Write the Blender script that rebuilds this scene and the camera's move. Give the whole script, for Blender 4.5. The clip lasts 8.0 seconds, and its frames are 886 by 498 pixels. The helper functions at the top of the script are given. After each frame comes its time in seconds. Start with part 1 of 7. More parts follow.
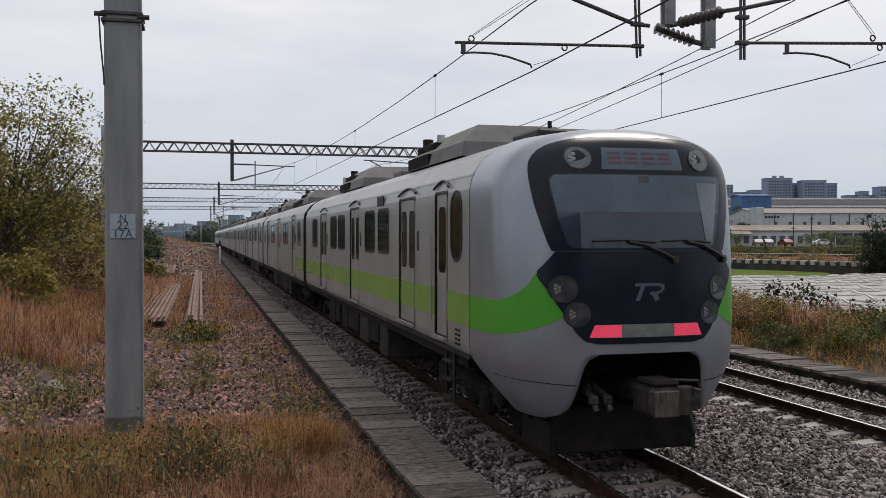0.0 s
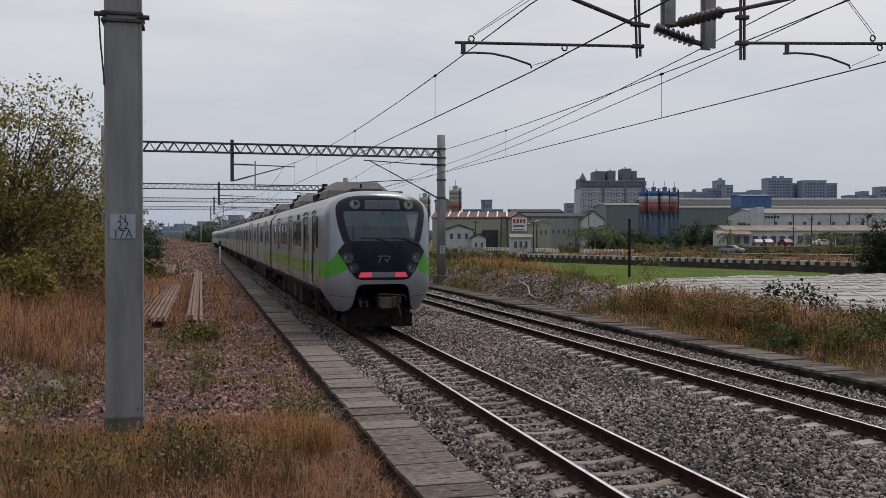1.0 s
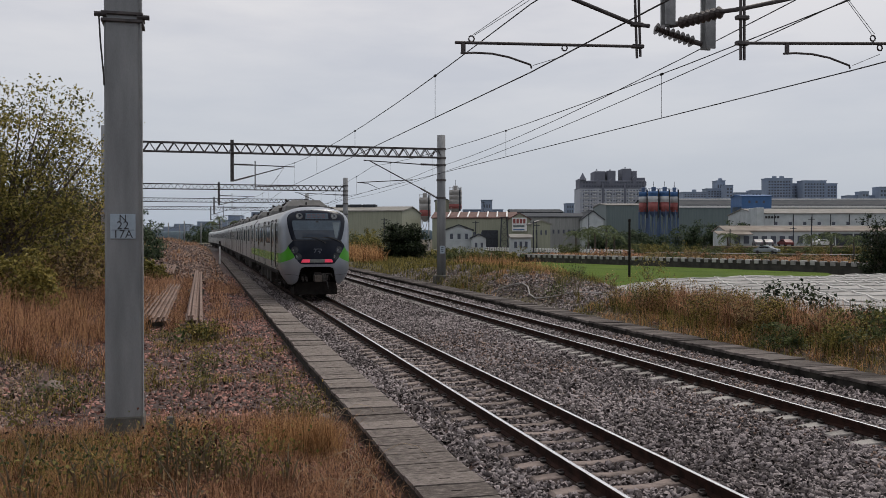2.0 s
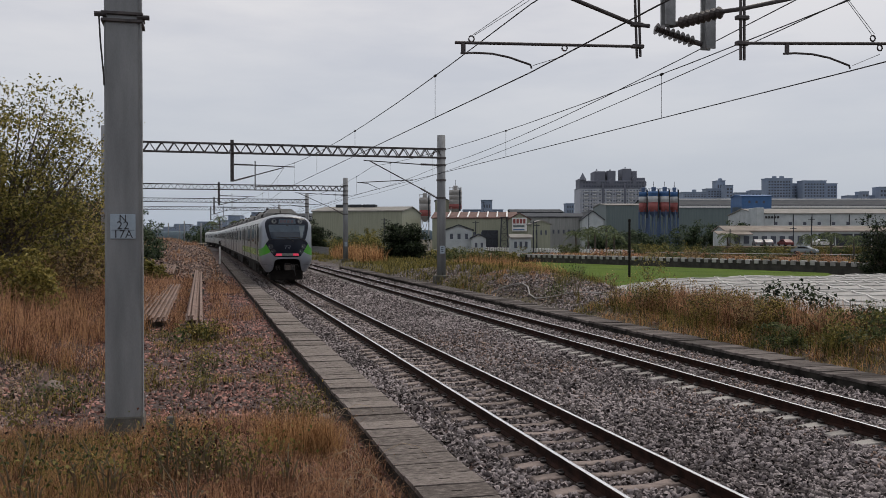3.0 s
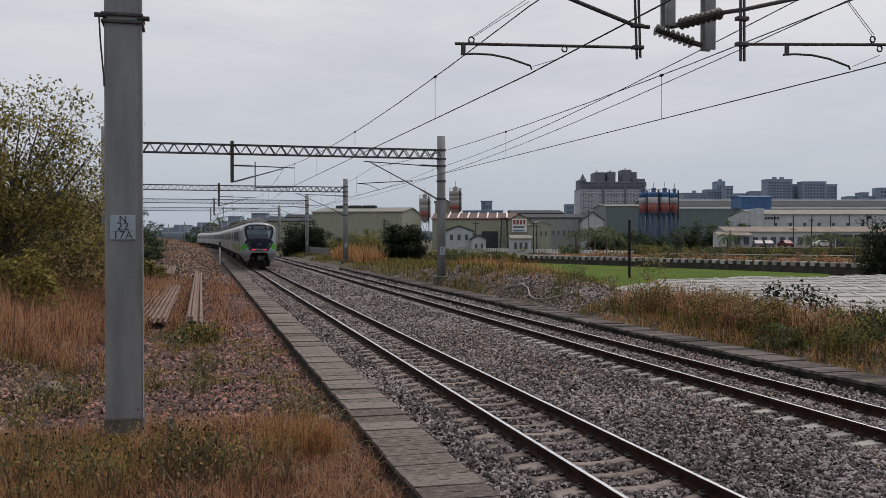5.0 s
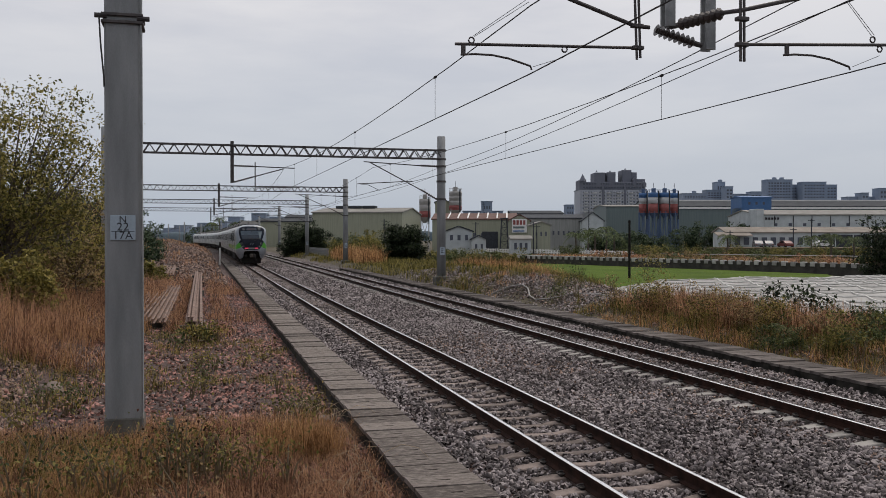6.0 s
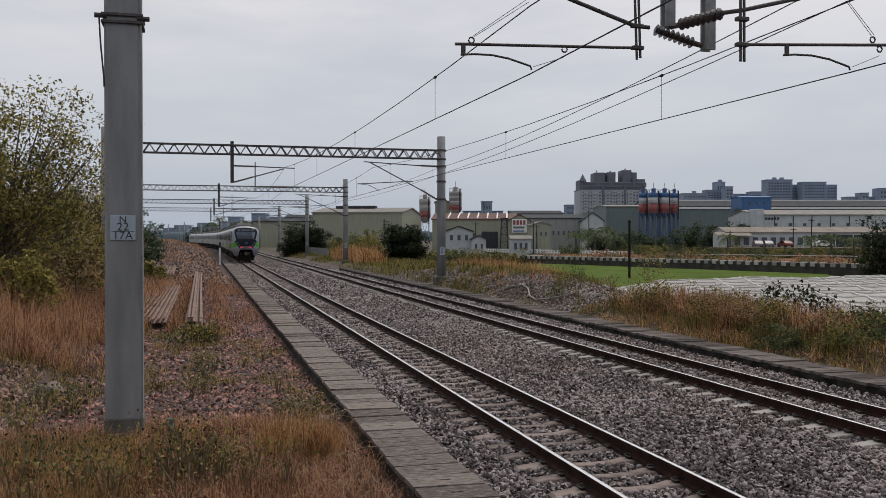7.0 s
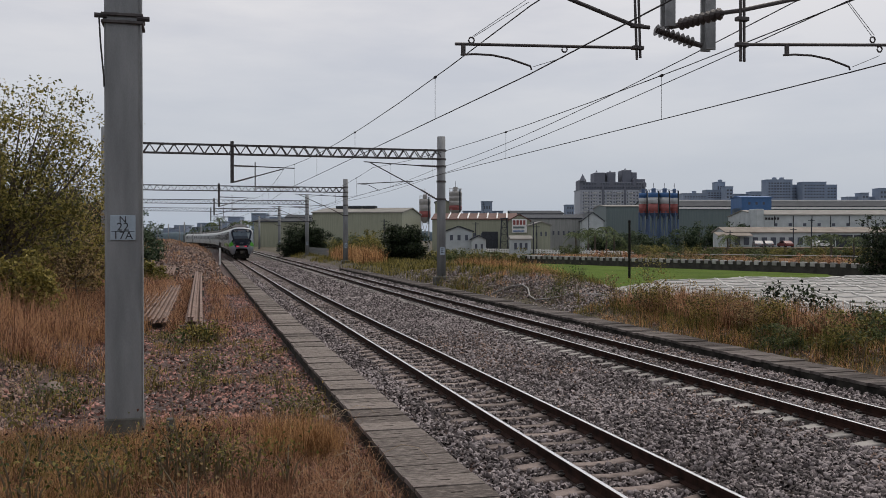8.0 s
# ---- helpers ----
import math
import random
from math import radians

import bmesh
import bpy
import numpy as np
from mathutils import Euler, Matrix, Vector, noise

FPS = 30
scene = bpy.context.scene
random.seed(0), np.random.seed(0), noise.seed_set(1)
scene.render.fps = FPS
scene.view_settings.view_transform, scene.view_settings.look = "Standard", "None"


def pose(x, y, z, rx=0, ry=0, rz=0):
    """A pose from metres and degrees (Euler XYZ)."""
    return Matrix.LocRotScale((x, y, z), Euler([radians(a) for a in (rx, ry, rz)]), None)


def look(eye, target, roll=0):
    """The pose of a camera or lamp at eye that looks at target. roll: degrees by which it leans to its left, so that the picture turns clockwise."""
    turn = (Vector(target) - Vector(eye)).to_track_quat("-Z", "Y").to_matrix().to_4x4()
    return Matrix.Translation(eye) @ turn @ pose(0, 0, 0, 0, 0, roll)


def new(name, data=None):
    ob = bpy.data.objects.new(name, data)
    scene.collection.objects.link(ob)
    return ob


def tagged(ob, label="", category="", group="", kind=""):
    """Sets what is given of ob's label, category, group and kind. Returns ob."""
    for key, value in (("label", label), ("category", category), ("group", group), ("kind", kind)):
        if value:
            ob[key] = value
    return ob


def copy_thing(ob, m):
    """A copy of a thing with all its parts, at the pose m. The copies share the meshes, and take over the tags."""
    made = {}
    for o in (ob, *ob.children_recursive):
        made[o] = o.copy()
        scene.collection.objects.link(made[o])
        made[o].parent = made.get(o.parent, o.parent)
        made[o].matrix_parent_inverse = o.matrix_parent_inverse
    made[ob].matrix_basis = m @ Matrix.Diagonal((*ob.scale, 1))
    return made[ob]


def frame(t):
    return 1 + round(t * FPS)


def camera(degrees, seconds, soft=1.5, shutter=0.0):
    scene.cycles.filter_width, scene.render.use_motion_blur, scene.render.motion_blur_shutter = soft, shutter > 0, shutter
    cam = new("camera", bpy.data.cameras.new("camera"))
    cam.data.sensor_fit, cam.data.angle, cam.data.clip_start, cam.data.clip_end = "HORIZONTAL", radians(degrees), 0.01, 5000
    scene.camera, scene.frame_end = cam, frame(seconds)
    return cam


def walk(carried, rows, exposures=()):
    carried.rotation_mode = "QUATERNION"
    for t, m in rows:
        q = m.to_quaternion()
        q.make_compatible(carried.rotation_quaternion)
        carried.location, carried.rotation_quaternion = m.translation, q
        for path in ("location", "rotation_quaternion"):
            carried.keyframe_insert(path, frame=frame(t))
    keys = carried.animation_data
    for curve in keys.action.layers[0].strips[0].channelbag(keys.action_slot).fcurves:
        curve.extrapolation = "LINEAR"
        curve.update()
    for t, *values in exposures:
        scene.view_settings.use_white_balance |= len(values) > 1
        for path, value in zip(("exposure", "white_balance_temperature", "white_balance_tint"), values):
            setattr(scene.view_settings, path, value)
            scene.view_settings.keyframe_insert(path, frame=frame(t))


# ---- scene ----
# World: X across the line, Y along it, Z up from the rail heads of the near track.
TURN = 14.77           # the view is turned this far to the right of the line
EYE = (-4.63, 0.0, 2.58)


def gaze(drop):
    a, p = radians(TURN), radians(drop)
    d = Vector((math.sin(a) * math.cos(p), math.cos(a) * math.cos(p), -math.sin(p)))
    return look(EYE, Vector(EYE) + 50 * d, 0.0)


cam = camera(51.65, 8.0, soft=0.55)
walk(cam, [(0.0, gaze(0.80)), (2.0, gaze(0.785)), (3.5, gaze(0.775)), (4.5, gaze(0.74)), (6.5, gaze(0.70)), (8.0, gaze(0.70))],
     exposures=[(0.0, 0.24), (0.4, 0.08), (1.0, 0.0), (4.0, 0.0), (8.0, 0.0)])

# ---- world and sun: a bright overcast afternoon ----
SUN_UP, SUN_ROUND = radians(60), radians(48)
world = bpy.data.worlds.new("overcast_sky")
scene.world = world
world.use_nodes = True
wn, wl = world.node_tree.nodes, world.node_tree.links
wn.clear()
w_out = wn.new("ShaderNodeOutputWorld")
w_bg = wn.new("ShaderNodeBackground")
w_sky = wn.new("ShaderNodeTexSky")
w_sky.sky_type, w_sky.sun_disc = "NISHITA", False
w_sky.sun_elevation, w_sky.sun_rotation = SUN_UP, SUN_ROUND
w_sky.dust_density, w_sky.air_density = 4.0, 1.0
w_co = wn.new("ShaderNodeTexCoord")
w_map = wn.new("ShaderNodeMapping")
w_map.inputs["Scale"].default_value = (1.6, 1.6, 7.0)
w_noise = wn.new("ShaderNodeTexNoise")
w_noise.inputs["Scale"].default_value, w_noise.inputs["Detail"].default_value = 2.2, 7.0
w_noise.inputs["Roughness"].default_value = 0.52
w_ramp = wn.new("ShaderNodeValToRGB")
w_ramp.color_ramp.elements[0].position, w_ramp.color_ramp.elements[0].color = 0.34, (5.03, 5.08, 5.5, 1)
w_ramp.color_ramp.elements[1].position, w_ramp.color_ramp.elements[1].color = 0.60, (6.22, 6.12, 6.28, 1)
w_sep = wn.new("ShaderNodeSeparateXYZ")
w_alt = wn.new("ShaderNodeMapRange")
w_alt.inputs["From Min"].default_value, w_alt.inputs["From Max"].default_value = 0.0, 0.24
w_low = wn.new("ShaderNodeMix")
w_low.data_type = "RGBA"
w_low.inputs["A"].default_value = (3.7, 4.2, 4.95, 1)
w_mix = wn.new("ShaderNodeMix")
w_mix.data_type = "RGBA"
w_mix.inputs["Factor"].default_value = 0.90
wl.new(w_co.outputs["Generated"], w_map.inputs["Vector"])
wl.new(w_map.outputs["Vector"], w_noise.inputs["Vector"])
wl.new(w_noise.outputs["Fac"], w_ramp.inputs["Fac"])
wl.new(w_co.outputs["Generated"], w_sep.inputs["Vector"])
wl.new(w_sep.outputs["Z"], w_alt.inputs["Value"])
wl.new(w_alt.outputs["Result"], w_low.inputs["Factor"])
wl.new(w_ramp.outputs["Color"], w_low.inputs["B"])
wl.new(w_sky.outputs["Color"], w_mix.inputs["A"])
wl.new(w_low.outputs["Result"], w_mix.inputs["B"])
wl.new(w_mix.outputs["Result"], w_bg.inputs["Color"])
w_bg.inputs["Strength"].default_value = 0.121
wl.new(w_bg.outputs["Background"], w_out.inputs["Surface"])

sun_data = bpy.data.lights.new("sun", "SUN")
sun_data.energy, sun_data.angle, sun_data.color = 1.8, radians(28), (1.0, 0.92, 0.82)
sun = new("sun", sun_data)
sun.matrix_basis = look((0, 0, 60), (-60 * math.sin(SUN_ROUND) / math.tan(SUN_UP), -60 * math.cos(SUN_ROUND) / math.tan(SUN_UP), 0))


# ---- materials ----
def mat(name, col, rough=0.7, metal=0.0, col2=None, scale=3.0, var=0.18, bump=0.15, fine=40.0, island=0.0, each=0.0, stretch=None, spec=0.5, depth=0.01):
    """A surface with slow stains, fine grain and relief; island, each: how much pieces differ."""
    m = bpy.data.materials.new(name)
    m.use_nodes = True
    n, l = m.node_tree.nodes, m.node_tree.links
    b = n["Principled BSDF"]
    b.inputs["Roughness"].default_value, b.inputs["Metallic"].default_value = rough, metal
    b.inputs["Specular IOR Level"].default_value = spec
    co = n.new("ShaderNodeTexCoord")
    src = co.outputs["Object"]
    if stretch:
        mp = n.new("ShaderNodeMapping")
        mp.inputs["Scale"].default_value = stretch
        l.new(src, mp.inputs["Vector"])
        src = mp.outputs["Vector"]
    big = n.new("ShaderNodeTexNoise")
    big.inputs["Scale"].default_value, big.inputs["Detail"].default_value = scale, 6.0
    l.new(src, big.inputs["Vector"])
    small = n.new("ShaderNodeTexNoise")
    small.inputs["Scale"].default_value, small.inputs["Detail"].default_value = fine, 4.0
    l.new(src, small.inputs["Vector"])
    ramp = n.new("ShaderNodeValToRGB")
    c2 = col2 if col2 else tuple(min(1.0, c * (1 + var)) for c in col)
    c1 = col if col2 else tuple(c * (1 - var) for c in col)
    ramp.color_ramp.elements[0].position, ramp.color_ramp.elements[1].position = 0.35, 0.66
    ramp.color_ramp.elements[0].color, ramp.color_ramp.elements[1].color = (*c1, 1), (*c2, 1)
    fac = big.outputs["Fac"]
    if island or each:
        rnd = n.new("ShaderNodeNewGeometry").outputs["Random Per Island"] if island else n.new("ShaderNodeObjectInfo").outputs["Random"]
        k = island or each
        add = n.new("ShaderNodeMath")
        add.operation = "MULTIPLY_ADD"
        add.inputs[1].default_value, add.inputs[2].default_value = k, -0.5 * k
        l.new(rnd, add.inputs[0])
        tot = n.new("ShaderNodeMath")
        tot.operation = "ADD"
        l.new(fac, tot.inputs[0])
        l.new(add.outputs[0], tot.inputs[1])
        fac = tot.outputs[0]
    l.new(fac, ramp.inputs["Fac"])
    grain = n.new("ShaderNodeMapRange")
    grain.inputs["From Min"].default_value, grain.inputs["From Max"].default_value = 0.3, 0.7
    grain.inputs["To Min"].default_value, grain.inputs["To Max"].default_value = 1 - var * 0.7, 1 + var * 0.5
    l.new(small.outputs["Fac"], grain.inputs["Value"])
    mul = n.new("ShaderNodeMix")
    mul.data_type, mul.blend_type = "RGBA", "MULTIPLY"
    mul.inputs["Factor"].default_value = 1.0
    l.new(ramp.outputs["Color"], mul.inputs["A"])
    l.new(grain.outputs["Result"], mul.inputs["B"])
    l.new(mul.outputs["Result"], b.inputs["Base Color"])
    if bump:
        bp = n.new("ShaderNodeBump")
        bp.inputs["Strength"].default_value, bp.inputs["Distance"].default_value = bump, depth
        l.new(small.outputs["Fac"], bp.inputs["Height"])
        l.new(bp.outputs["Normal"], b.inputs["Normal"])
    return m


def glow(name, col, strength):
    m = mat(name, col, 0.3)
    b = m.node_tree.nodes["Principled BSDF"]
    b.inputs["Emission Color"].default_value, b.inputs["Emission Strength"].default_value = (*col, 1), strength
    return m


def glass(name, col, rough=0.05, alpha=1.0, spec=0.6):
    m = mat(name, col, rough, bump=0, var=0.1, spec=spec)
    if alpha < 1:
        m.node_tree.nodes["Principled BSDF"].inputs["Alpha"].default_value = alpha
    return m


def gravel(name, dark, light, tint, amount):
    """Crushed stone: cells with their own tone, edged by painted gap shade, and patches of another tint."""
    m = bpy.data.materials.new(name)
    m.use_nodes = True
    n, l = m.node_tree.nodes, m.node_tree.links
    b = n["Principled BSDF"]
    b.inputs["Roughness"].default_value = 0.88
    co = n.new("ShaderNodeTexCoord")
    vor = n.new("ShaderNodeTexVoronoi")
    vor.inputs["Scale"].default_value = 17.0
    l.new(co.outputs["Object"], vor.inputs["Vector"])
    sep = n.new("ShaderNodeSeparateColor")
    l.new(vor.outputs["Color"], sep.inputs["Color"])
    ramp = n.new("ShaderNodeValToRGB")
    ramp.color_ramp.elements[0].color, ramp.color_ramp.elements[1].color = (*dark, 1), (*light, 1)
    l.new(sep.outputs["Red"], ramp.inputs["Fac"])
    big = n.new("ShaderNodeTexNoise")
    big.inputs["Scale"].default_value, big.inputs["Detail"].default_value = 0.5, 5.0
    l.new(co.outputs["Object"], big.inputs["Vector"])
    rng = n.new("ShaderNodeMapRange")
    rng.inputs["From Min"].default_value, rng.inputs["From Max"].default_value = 0.42, 0.62
    rng.inputs["To Max"].default_value = amount
    l.new(big.outputs["Fac"], rng.inputs["Value"])
    mx = n.new("ShaderNodeMix")
    mx.data_type = "RGBA"
    mx.inputs["B"].default_value = (*tint, 1)
    l.new(rng.outputs["Result"], mx.inputs["Factor"])
    l.new(ramp.outputs["Color"], mx.inputs["A"])
    # shade between the stones, multiplied into the colour
    gap = n.new("ShaderNodeMapRange")
    gap.inputs["From Min"].default_value, gap.inputs["From Max"].default_value = 0.35, 0.75
    gap.inputs["To Min"].default_value, gap.inputs["To Max"].default_value = 1.0, 0.35
    l.new(vor.outputs["Distance"], gap.inputs["Value"])
    mul = n.new("ShaderNodeMix")
    mul.data_type, mul.blend_type = "RGBA", "MULTIPLY"
    mul.inputs["Factor"].default_value = 1.0
    l.new(mx.outputs["Result"], mul.inputs["A"])
    l.new(gap.outputs["Result"], mul.inputs["B"])
    l.new(mul.outputs["Result"], b.inputs["Base Color"])
    bp = n.new("ShaderNodeBump")
    bp.invert = True
    bp.inputs["Strength"].default_value, bp.inputs["Distance"].default_value = 0.9, 0.03
    l.new(vor.outputs["Distance"], bp.inputs["Height"])
    l.new(bp.outputs["Normal"], b.inputs["Normal"])
    return m


M_GROUND = gravel("ballast_bed", (0.013, 0.011, 0.012), (0.19, 0.162, 0.158), (0.13, 0.085, 0.072), 0.6)
M_VERGE = gravel("reddish_old_ballast", (0.010, 0.007, 0.006), (0.15, 0.082, 0.070), (0.10, 0.055, 0.044), 0.6)
M_EARTH = mat("field_earth", (0.045, 0.036, 0.022), 0.95, col2=(0.075, 0.062, 0.032), scale=0.12, bump=0.6, fine=6, depth=0.05)
M_STONE = mat("ballast_stone", (0.062, 0.051, 0.051), 0.85, col2=(0.30, 0.262, 0.262), scale=0.4, var=0.25, island=0.8, bump=0.3)
for st_, mid_ in ((M_STONE, (0.175, 0.147, 0.149)),):
    el_ = [n for n in st_.node_tree.nodes if n.bl_idname == "ShaderNodeValToRGB"][0].color_ramp.elements.new(0.5)
    el_.color = (*mid_, 1)
M_REDSTONE = mat("weathered_stone", (0.045, 0.023, 0.020), 0.9, col2=(0.37, 0.19, 0.158), scale=0.45, var=0.25, island=0.7, bump=0.3)
M_BROWNSTONE = mat("rusty_ballast_stone", (0.05, 0.031, 0.026), 0.88, col2=(0.29, 0.20, 0.16), scale=0.4, var=0.25, island=0.7, bump=0.3)
M_SLEEPER = mat("sleeper_concrete", (0.11, 0.086, 0.076), 0.9, col2=(0.24, 0.19, 0.17), scale=5, each=0.35, bump=0.3)
M_SLEEPER2 = mat("pale_sleeper_concrete", (0.19, 0.176, 0.165), 0.9, col2=(0.34, 0.32, 0.30), scale=5, each=0.35, bump=0.3)
M_RUST = mat("rail_rust", (0.014, 0.0075, 0.006), 0.85, col2=(0.040, 0.019, 0.014), scale=6, bump=0.3, spec=0.12)
M_RAILTOP = mat("polished_rail_head", (0.93, 0.91, 0.89), 0.25, 1.0, scale=4, var=0.1, bump=0.05)
M_CLIP = mat("clip_steel", (0.035, 0.03, 0.03), 0.6, 0.4)
M_SLAB = mat("trough_cover_concrete", (0.085, 0.071, 0.064), 0.95, col2=(0.225, 0.195, 0.176), scale=8.0, var=0.45, each=0.25, bump=0.8, fine=26, stretch=(1.0, 3.0, 1), spec=0.2)
M_SLABFAR = mat("dark_walkway_concrete", (0.055, 0.047, 0.044), 0.95, col2=(0.17, 0.148, 0.138), scale=2.0, each=0.3, bump=0.6, fine=30, spec=0.2)
# near-black throughout, seen at the sides and joints of the slabs
M_TROUGH = mat("near_black_concrete", (0.012, 0.011, 0.010), 0.95, col2=(0.05, 0.046, 0.04), scale=4, bump=0.5, spec=0.2)
M_SLABEDGE = mat("stained_concrete", (0.07, 0.068, 0.06), 0.95, col2=(0.15, 0.145, 0.13), scale=3, bump=0.4)
M_POLE = mat("mast_concrete", (0.165, 0.173, 0.183), 0.8, col2=(0.245, 0.254, 0.263), scale=1.3, var=0.12, bump=0.25, fine=55, stretch=(3, 3, 0.5))
M_STEEL = mat("galvanised_steel", (0.16, 0.165, 0.17), 0.55, 0.5, col2=(0.24, 0.245, 0.25), scale=6, bump=0.1)
M_DARKSTEEL = mat("weathered_dark_steel", (0.045, 0.04, 0.042), 0.6, 0.4, col2=(0.085, 0.075, 0.075), scale=9, bump=0.2)
M_WIRE = mat("wire_copper_dark", (0.03, 0.028, 0.03), 0.6, 0.5)
M_INSUL = mat("insulator_porcelain", (0.03, 0.024, 0.024), 0.35, col2=(0.06, 0.045, 0.042))
M_BODY = mat("train_silver_paint", (0.30, 0.302, 0.30), 0.34, 0.35, col2=(0.365, 0.367, 0.365), scale=1.2, var=0.05, bump=0.04, fine=12)
M_NOSE = mat("nose_silver_paint", (0.26, 0.285, 0.325), 0.30, 0.5, col2=(0.31, 0.335, 0.375), scale=1.5, var=0.04, bump=0.02, fine=20)
M_GREEN = mat("lime_green_paint", (0.055, 0.29, 0.015), 0.35, col2=(0.07, 0.33, 0.02), scale=1.5, var=0.05, bump=0.02)
M_GREENBAND = mat("faded_green_band", (0.15, 0.31, 0.06), 0.25, col2=(0.19, 0.35, 0.08), scale=1.5, var=0.05, bump=0.02)
M_MASK = mat("black_gloss_mask", (0.009, 0.012, 0.021), 0.22, col2=(0.013, 0.017, 0.028), scale=2, bump=0, spec=0.2)
M_SCREEN = glass("tinted_windscreen", (0.028, 0.043, 0.066), 0.06, spec=0.5)
# pale blue for the painted sky reflection on the windscreen, and the display
M_SHEENDISPLAY = mat("sky_sheen_and_display", (0.072, 0.105, 0.14), 0.25, scale=2, bump=0, spec=0.4)
# brightness in the right of the windscreen, put into a pale colour
M_SIDELIGHT = mat("screen_side_light", (0.15, 0.19, 0.21), 0.25, scale=3, bump=0, spec=0.4)
M_PANE = glass("dark_car_window", (0.008, 0.008, 0.010), 0.06, spec=0.35)
M_RUBBER = mat("black_rubber", (0.012, 0.012, 0.013), 0.6)
M_DOOR = mat("brushed_door_steel", (0.33, 0.33, 0.32), 0.38, 0.5, col2=(0.42, 0.42, 0.41), scale=2, var=0.08, bump=0.05)
M_UNDER = mat("underframe_grime", (0.010, 0.009, 0.009), 0.9, col2=(0.022, 0.019, 0.017), scale=4, bump=0.3, spec=0.15)
M_BOX = mat("equipment_box_grey", (0.016, 0.015, 0.015), 0.8, col2=(0.04, 0.036, 0.033), scale=3, spec=0.2)
M_COUPLER = mat("greasy_steel", (0.018, 0.016, 0.015), 0.55, 0.4, col2=(0.055, 0.05, 0.046), scale=9, bump=0.4)
M_OLDSTEEL = mat("worn_steel", (0.045, 0.036, 0.03), 0.6, 0.3, col2=(0.12, 0.10, 0.085), scale=12, bump=0.3, stretch=(4, 1, 0.6))
M_ROOF = mat("roof_grey", (0.085, 0.085, 0.085), 0.7, col2=(0.145, 0.145, 0.142), scale=2, bump=0.1)
M_TOPLENS = mat("upper_lamp_lens", (0.085, 0.095, 0.105), 0.2, col2=(0.13, 0.14, 0.15), scale=7, bump=0)
M_LAMPGLASS = mat("lamp_lens", (0.026, 0.030, 0.038), 0.2, col2=(0.06, 0.065, 0.075), scale=9, bump=0)
M_LED = mat("lamp_cells", (0.20, 0.21, 0.215), 0.3, 0.2, scale=20)
M_TAIL = glow("tail_light_red", (0.72, 0.055, 0.11), 0.38)
M_TAILMID = mat("light_strip_grey", (0.16, 0.17, 0.165), 0.4, scale=9)
M_MARK = mat("emblem_grey", (0.075, 0.088, 0.115), 0.45, 0.2)
M_SIGNRED = glow("destination_red", (0.085, 0.03, 0.036), 0.03)
M_BLUEPLATE = mat("plate_pale_blue", (0.33, 0.40, 0.47), 0.5, scale=9, var=0.06, bump=0)
M_BLACK = mat("letter_black", (0.02, 0.02, 0.025), 0.6)
M_WHITE = mat("white_paint", (0.66, 0.66, 0.65), 0.6, scale=2, var=0.1)
M_BARK = mat("bark", (0.06, 0.048, 0.038), 0.95, col2=(0.13, 0.11, 0.09), scale=9, bump=0.7, fine=30)
M_TWIG = mat("weed_stem", (0.10, 0.075, 0.045), 0.9, col2=(0.20, 0.15, 0.09), scale=4)


def leafy(name, a, b, c=None, rough=0.55, island=1.0):
    m = mat(name, a, rough, col2=b, scale=0.9, var=0.25, island=island, bump=0, spec=0.2)
    bs = m.node_tree.nodes["Principled BSDF"]
    nt = m.node_tree
    tr = nt.nodes.new("ShaderNodeBsdfTranslucent")
    mx = nt.nodes.new("ShaderNodeMixShader")
    mx.inputs["Fac"].default_value = 0.43
    nt.links.new(bs.inputs["Base Color"].links[0].from_socket, tr.inputs["Color"])
    out = [n for n in nt.nodes if n.bl_idname == "ShaderNodeOutputMaterial"][0]
    nt.links.new(bs.outputs["BSDF"], mx.inputs[1])
    nt.links.new(tr.outputs["BSDF"], mx.inputs[2])
    nt.links.new(mx.outputs["Shader"], out.inputs["Surface"])
    if c:
        r = [n for n in m.node_tree.nodes if n.bl_idname == "ShaderNodeValToRGB"][0].color_ramp
        e = r.elements.new(0.52)
        e.color = (*c, 1)
    return m


M_LEAF = leafy("tree_leaf", (0.07, 0.072, 0.02), (0.28, 0.24, 0.075), (0.15, 0.14, 0.042))
M_LEAFY = leafy("yellowing_leaf", (0.12, 0.105, 0.03), (0.36, 0.30, 0.09), (0.21, 0.18, 0.05))
# dark leaf lightened, with the far trees' haze put into the colour
M_DARKLEAF = leafy("dark_leaf_hazed", (0.022, 0.038, 0.022), (0.10, 0.135, 0.075), (0.05, 0.075, 0.042))
M_FICUS = leafy("dense_dark_bush_leaf", (0.007, 0.013, 0.007), (0.045, 0.062, 0.03), (0.017, 0.028, 0.014))
M_PALM = leafy("palm_frond_green", (0.035, 0.055, 0.022), (0.17, 0.21, 0.09), (0.09, 0.12, 0.05))
M_STRAW = leafy("straw_grass", (0.15, 0.072, 0.03), (0.58, 0.35, 0.17), (0.37, 0.20, 0.09), 0.8)
M_RUSTGRASS = leafy("rusty_grass", (0.115, 0.055, 0.034), (0.54, 0.315, 0.185), (0.335, 0.178, 0.103), 0.8)
M_GRASS = leafy("green_grass", (0.06, 0.052, 0.014), (0.36, 0.27, 0.09), (0.18, 0.135, 0.04), 0.7)
M_OLIVE = leafy("olive_grass", (0.045, 0.047, 0.013), (0.26, 0.215, 0.065), (0.125, 0.11, 0.032), 0.7)
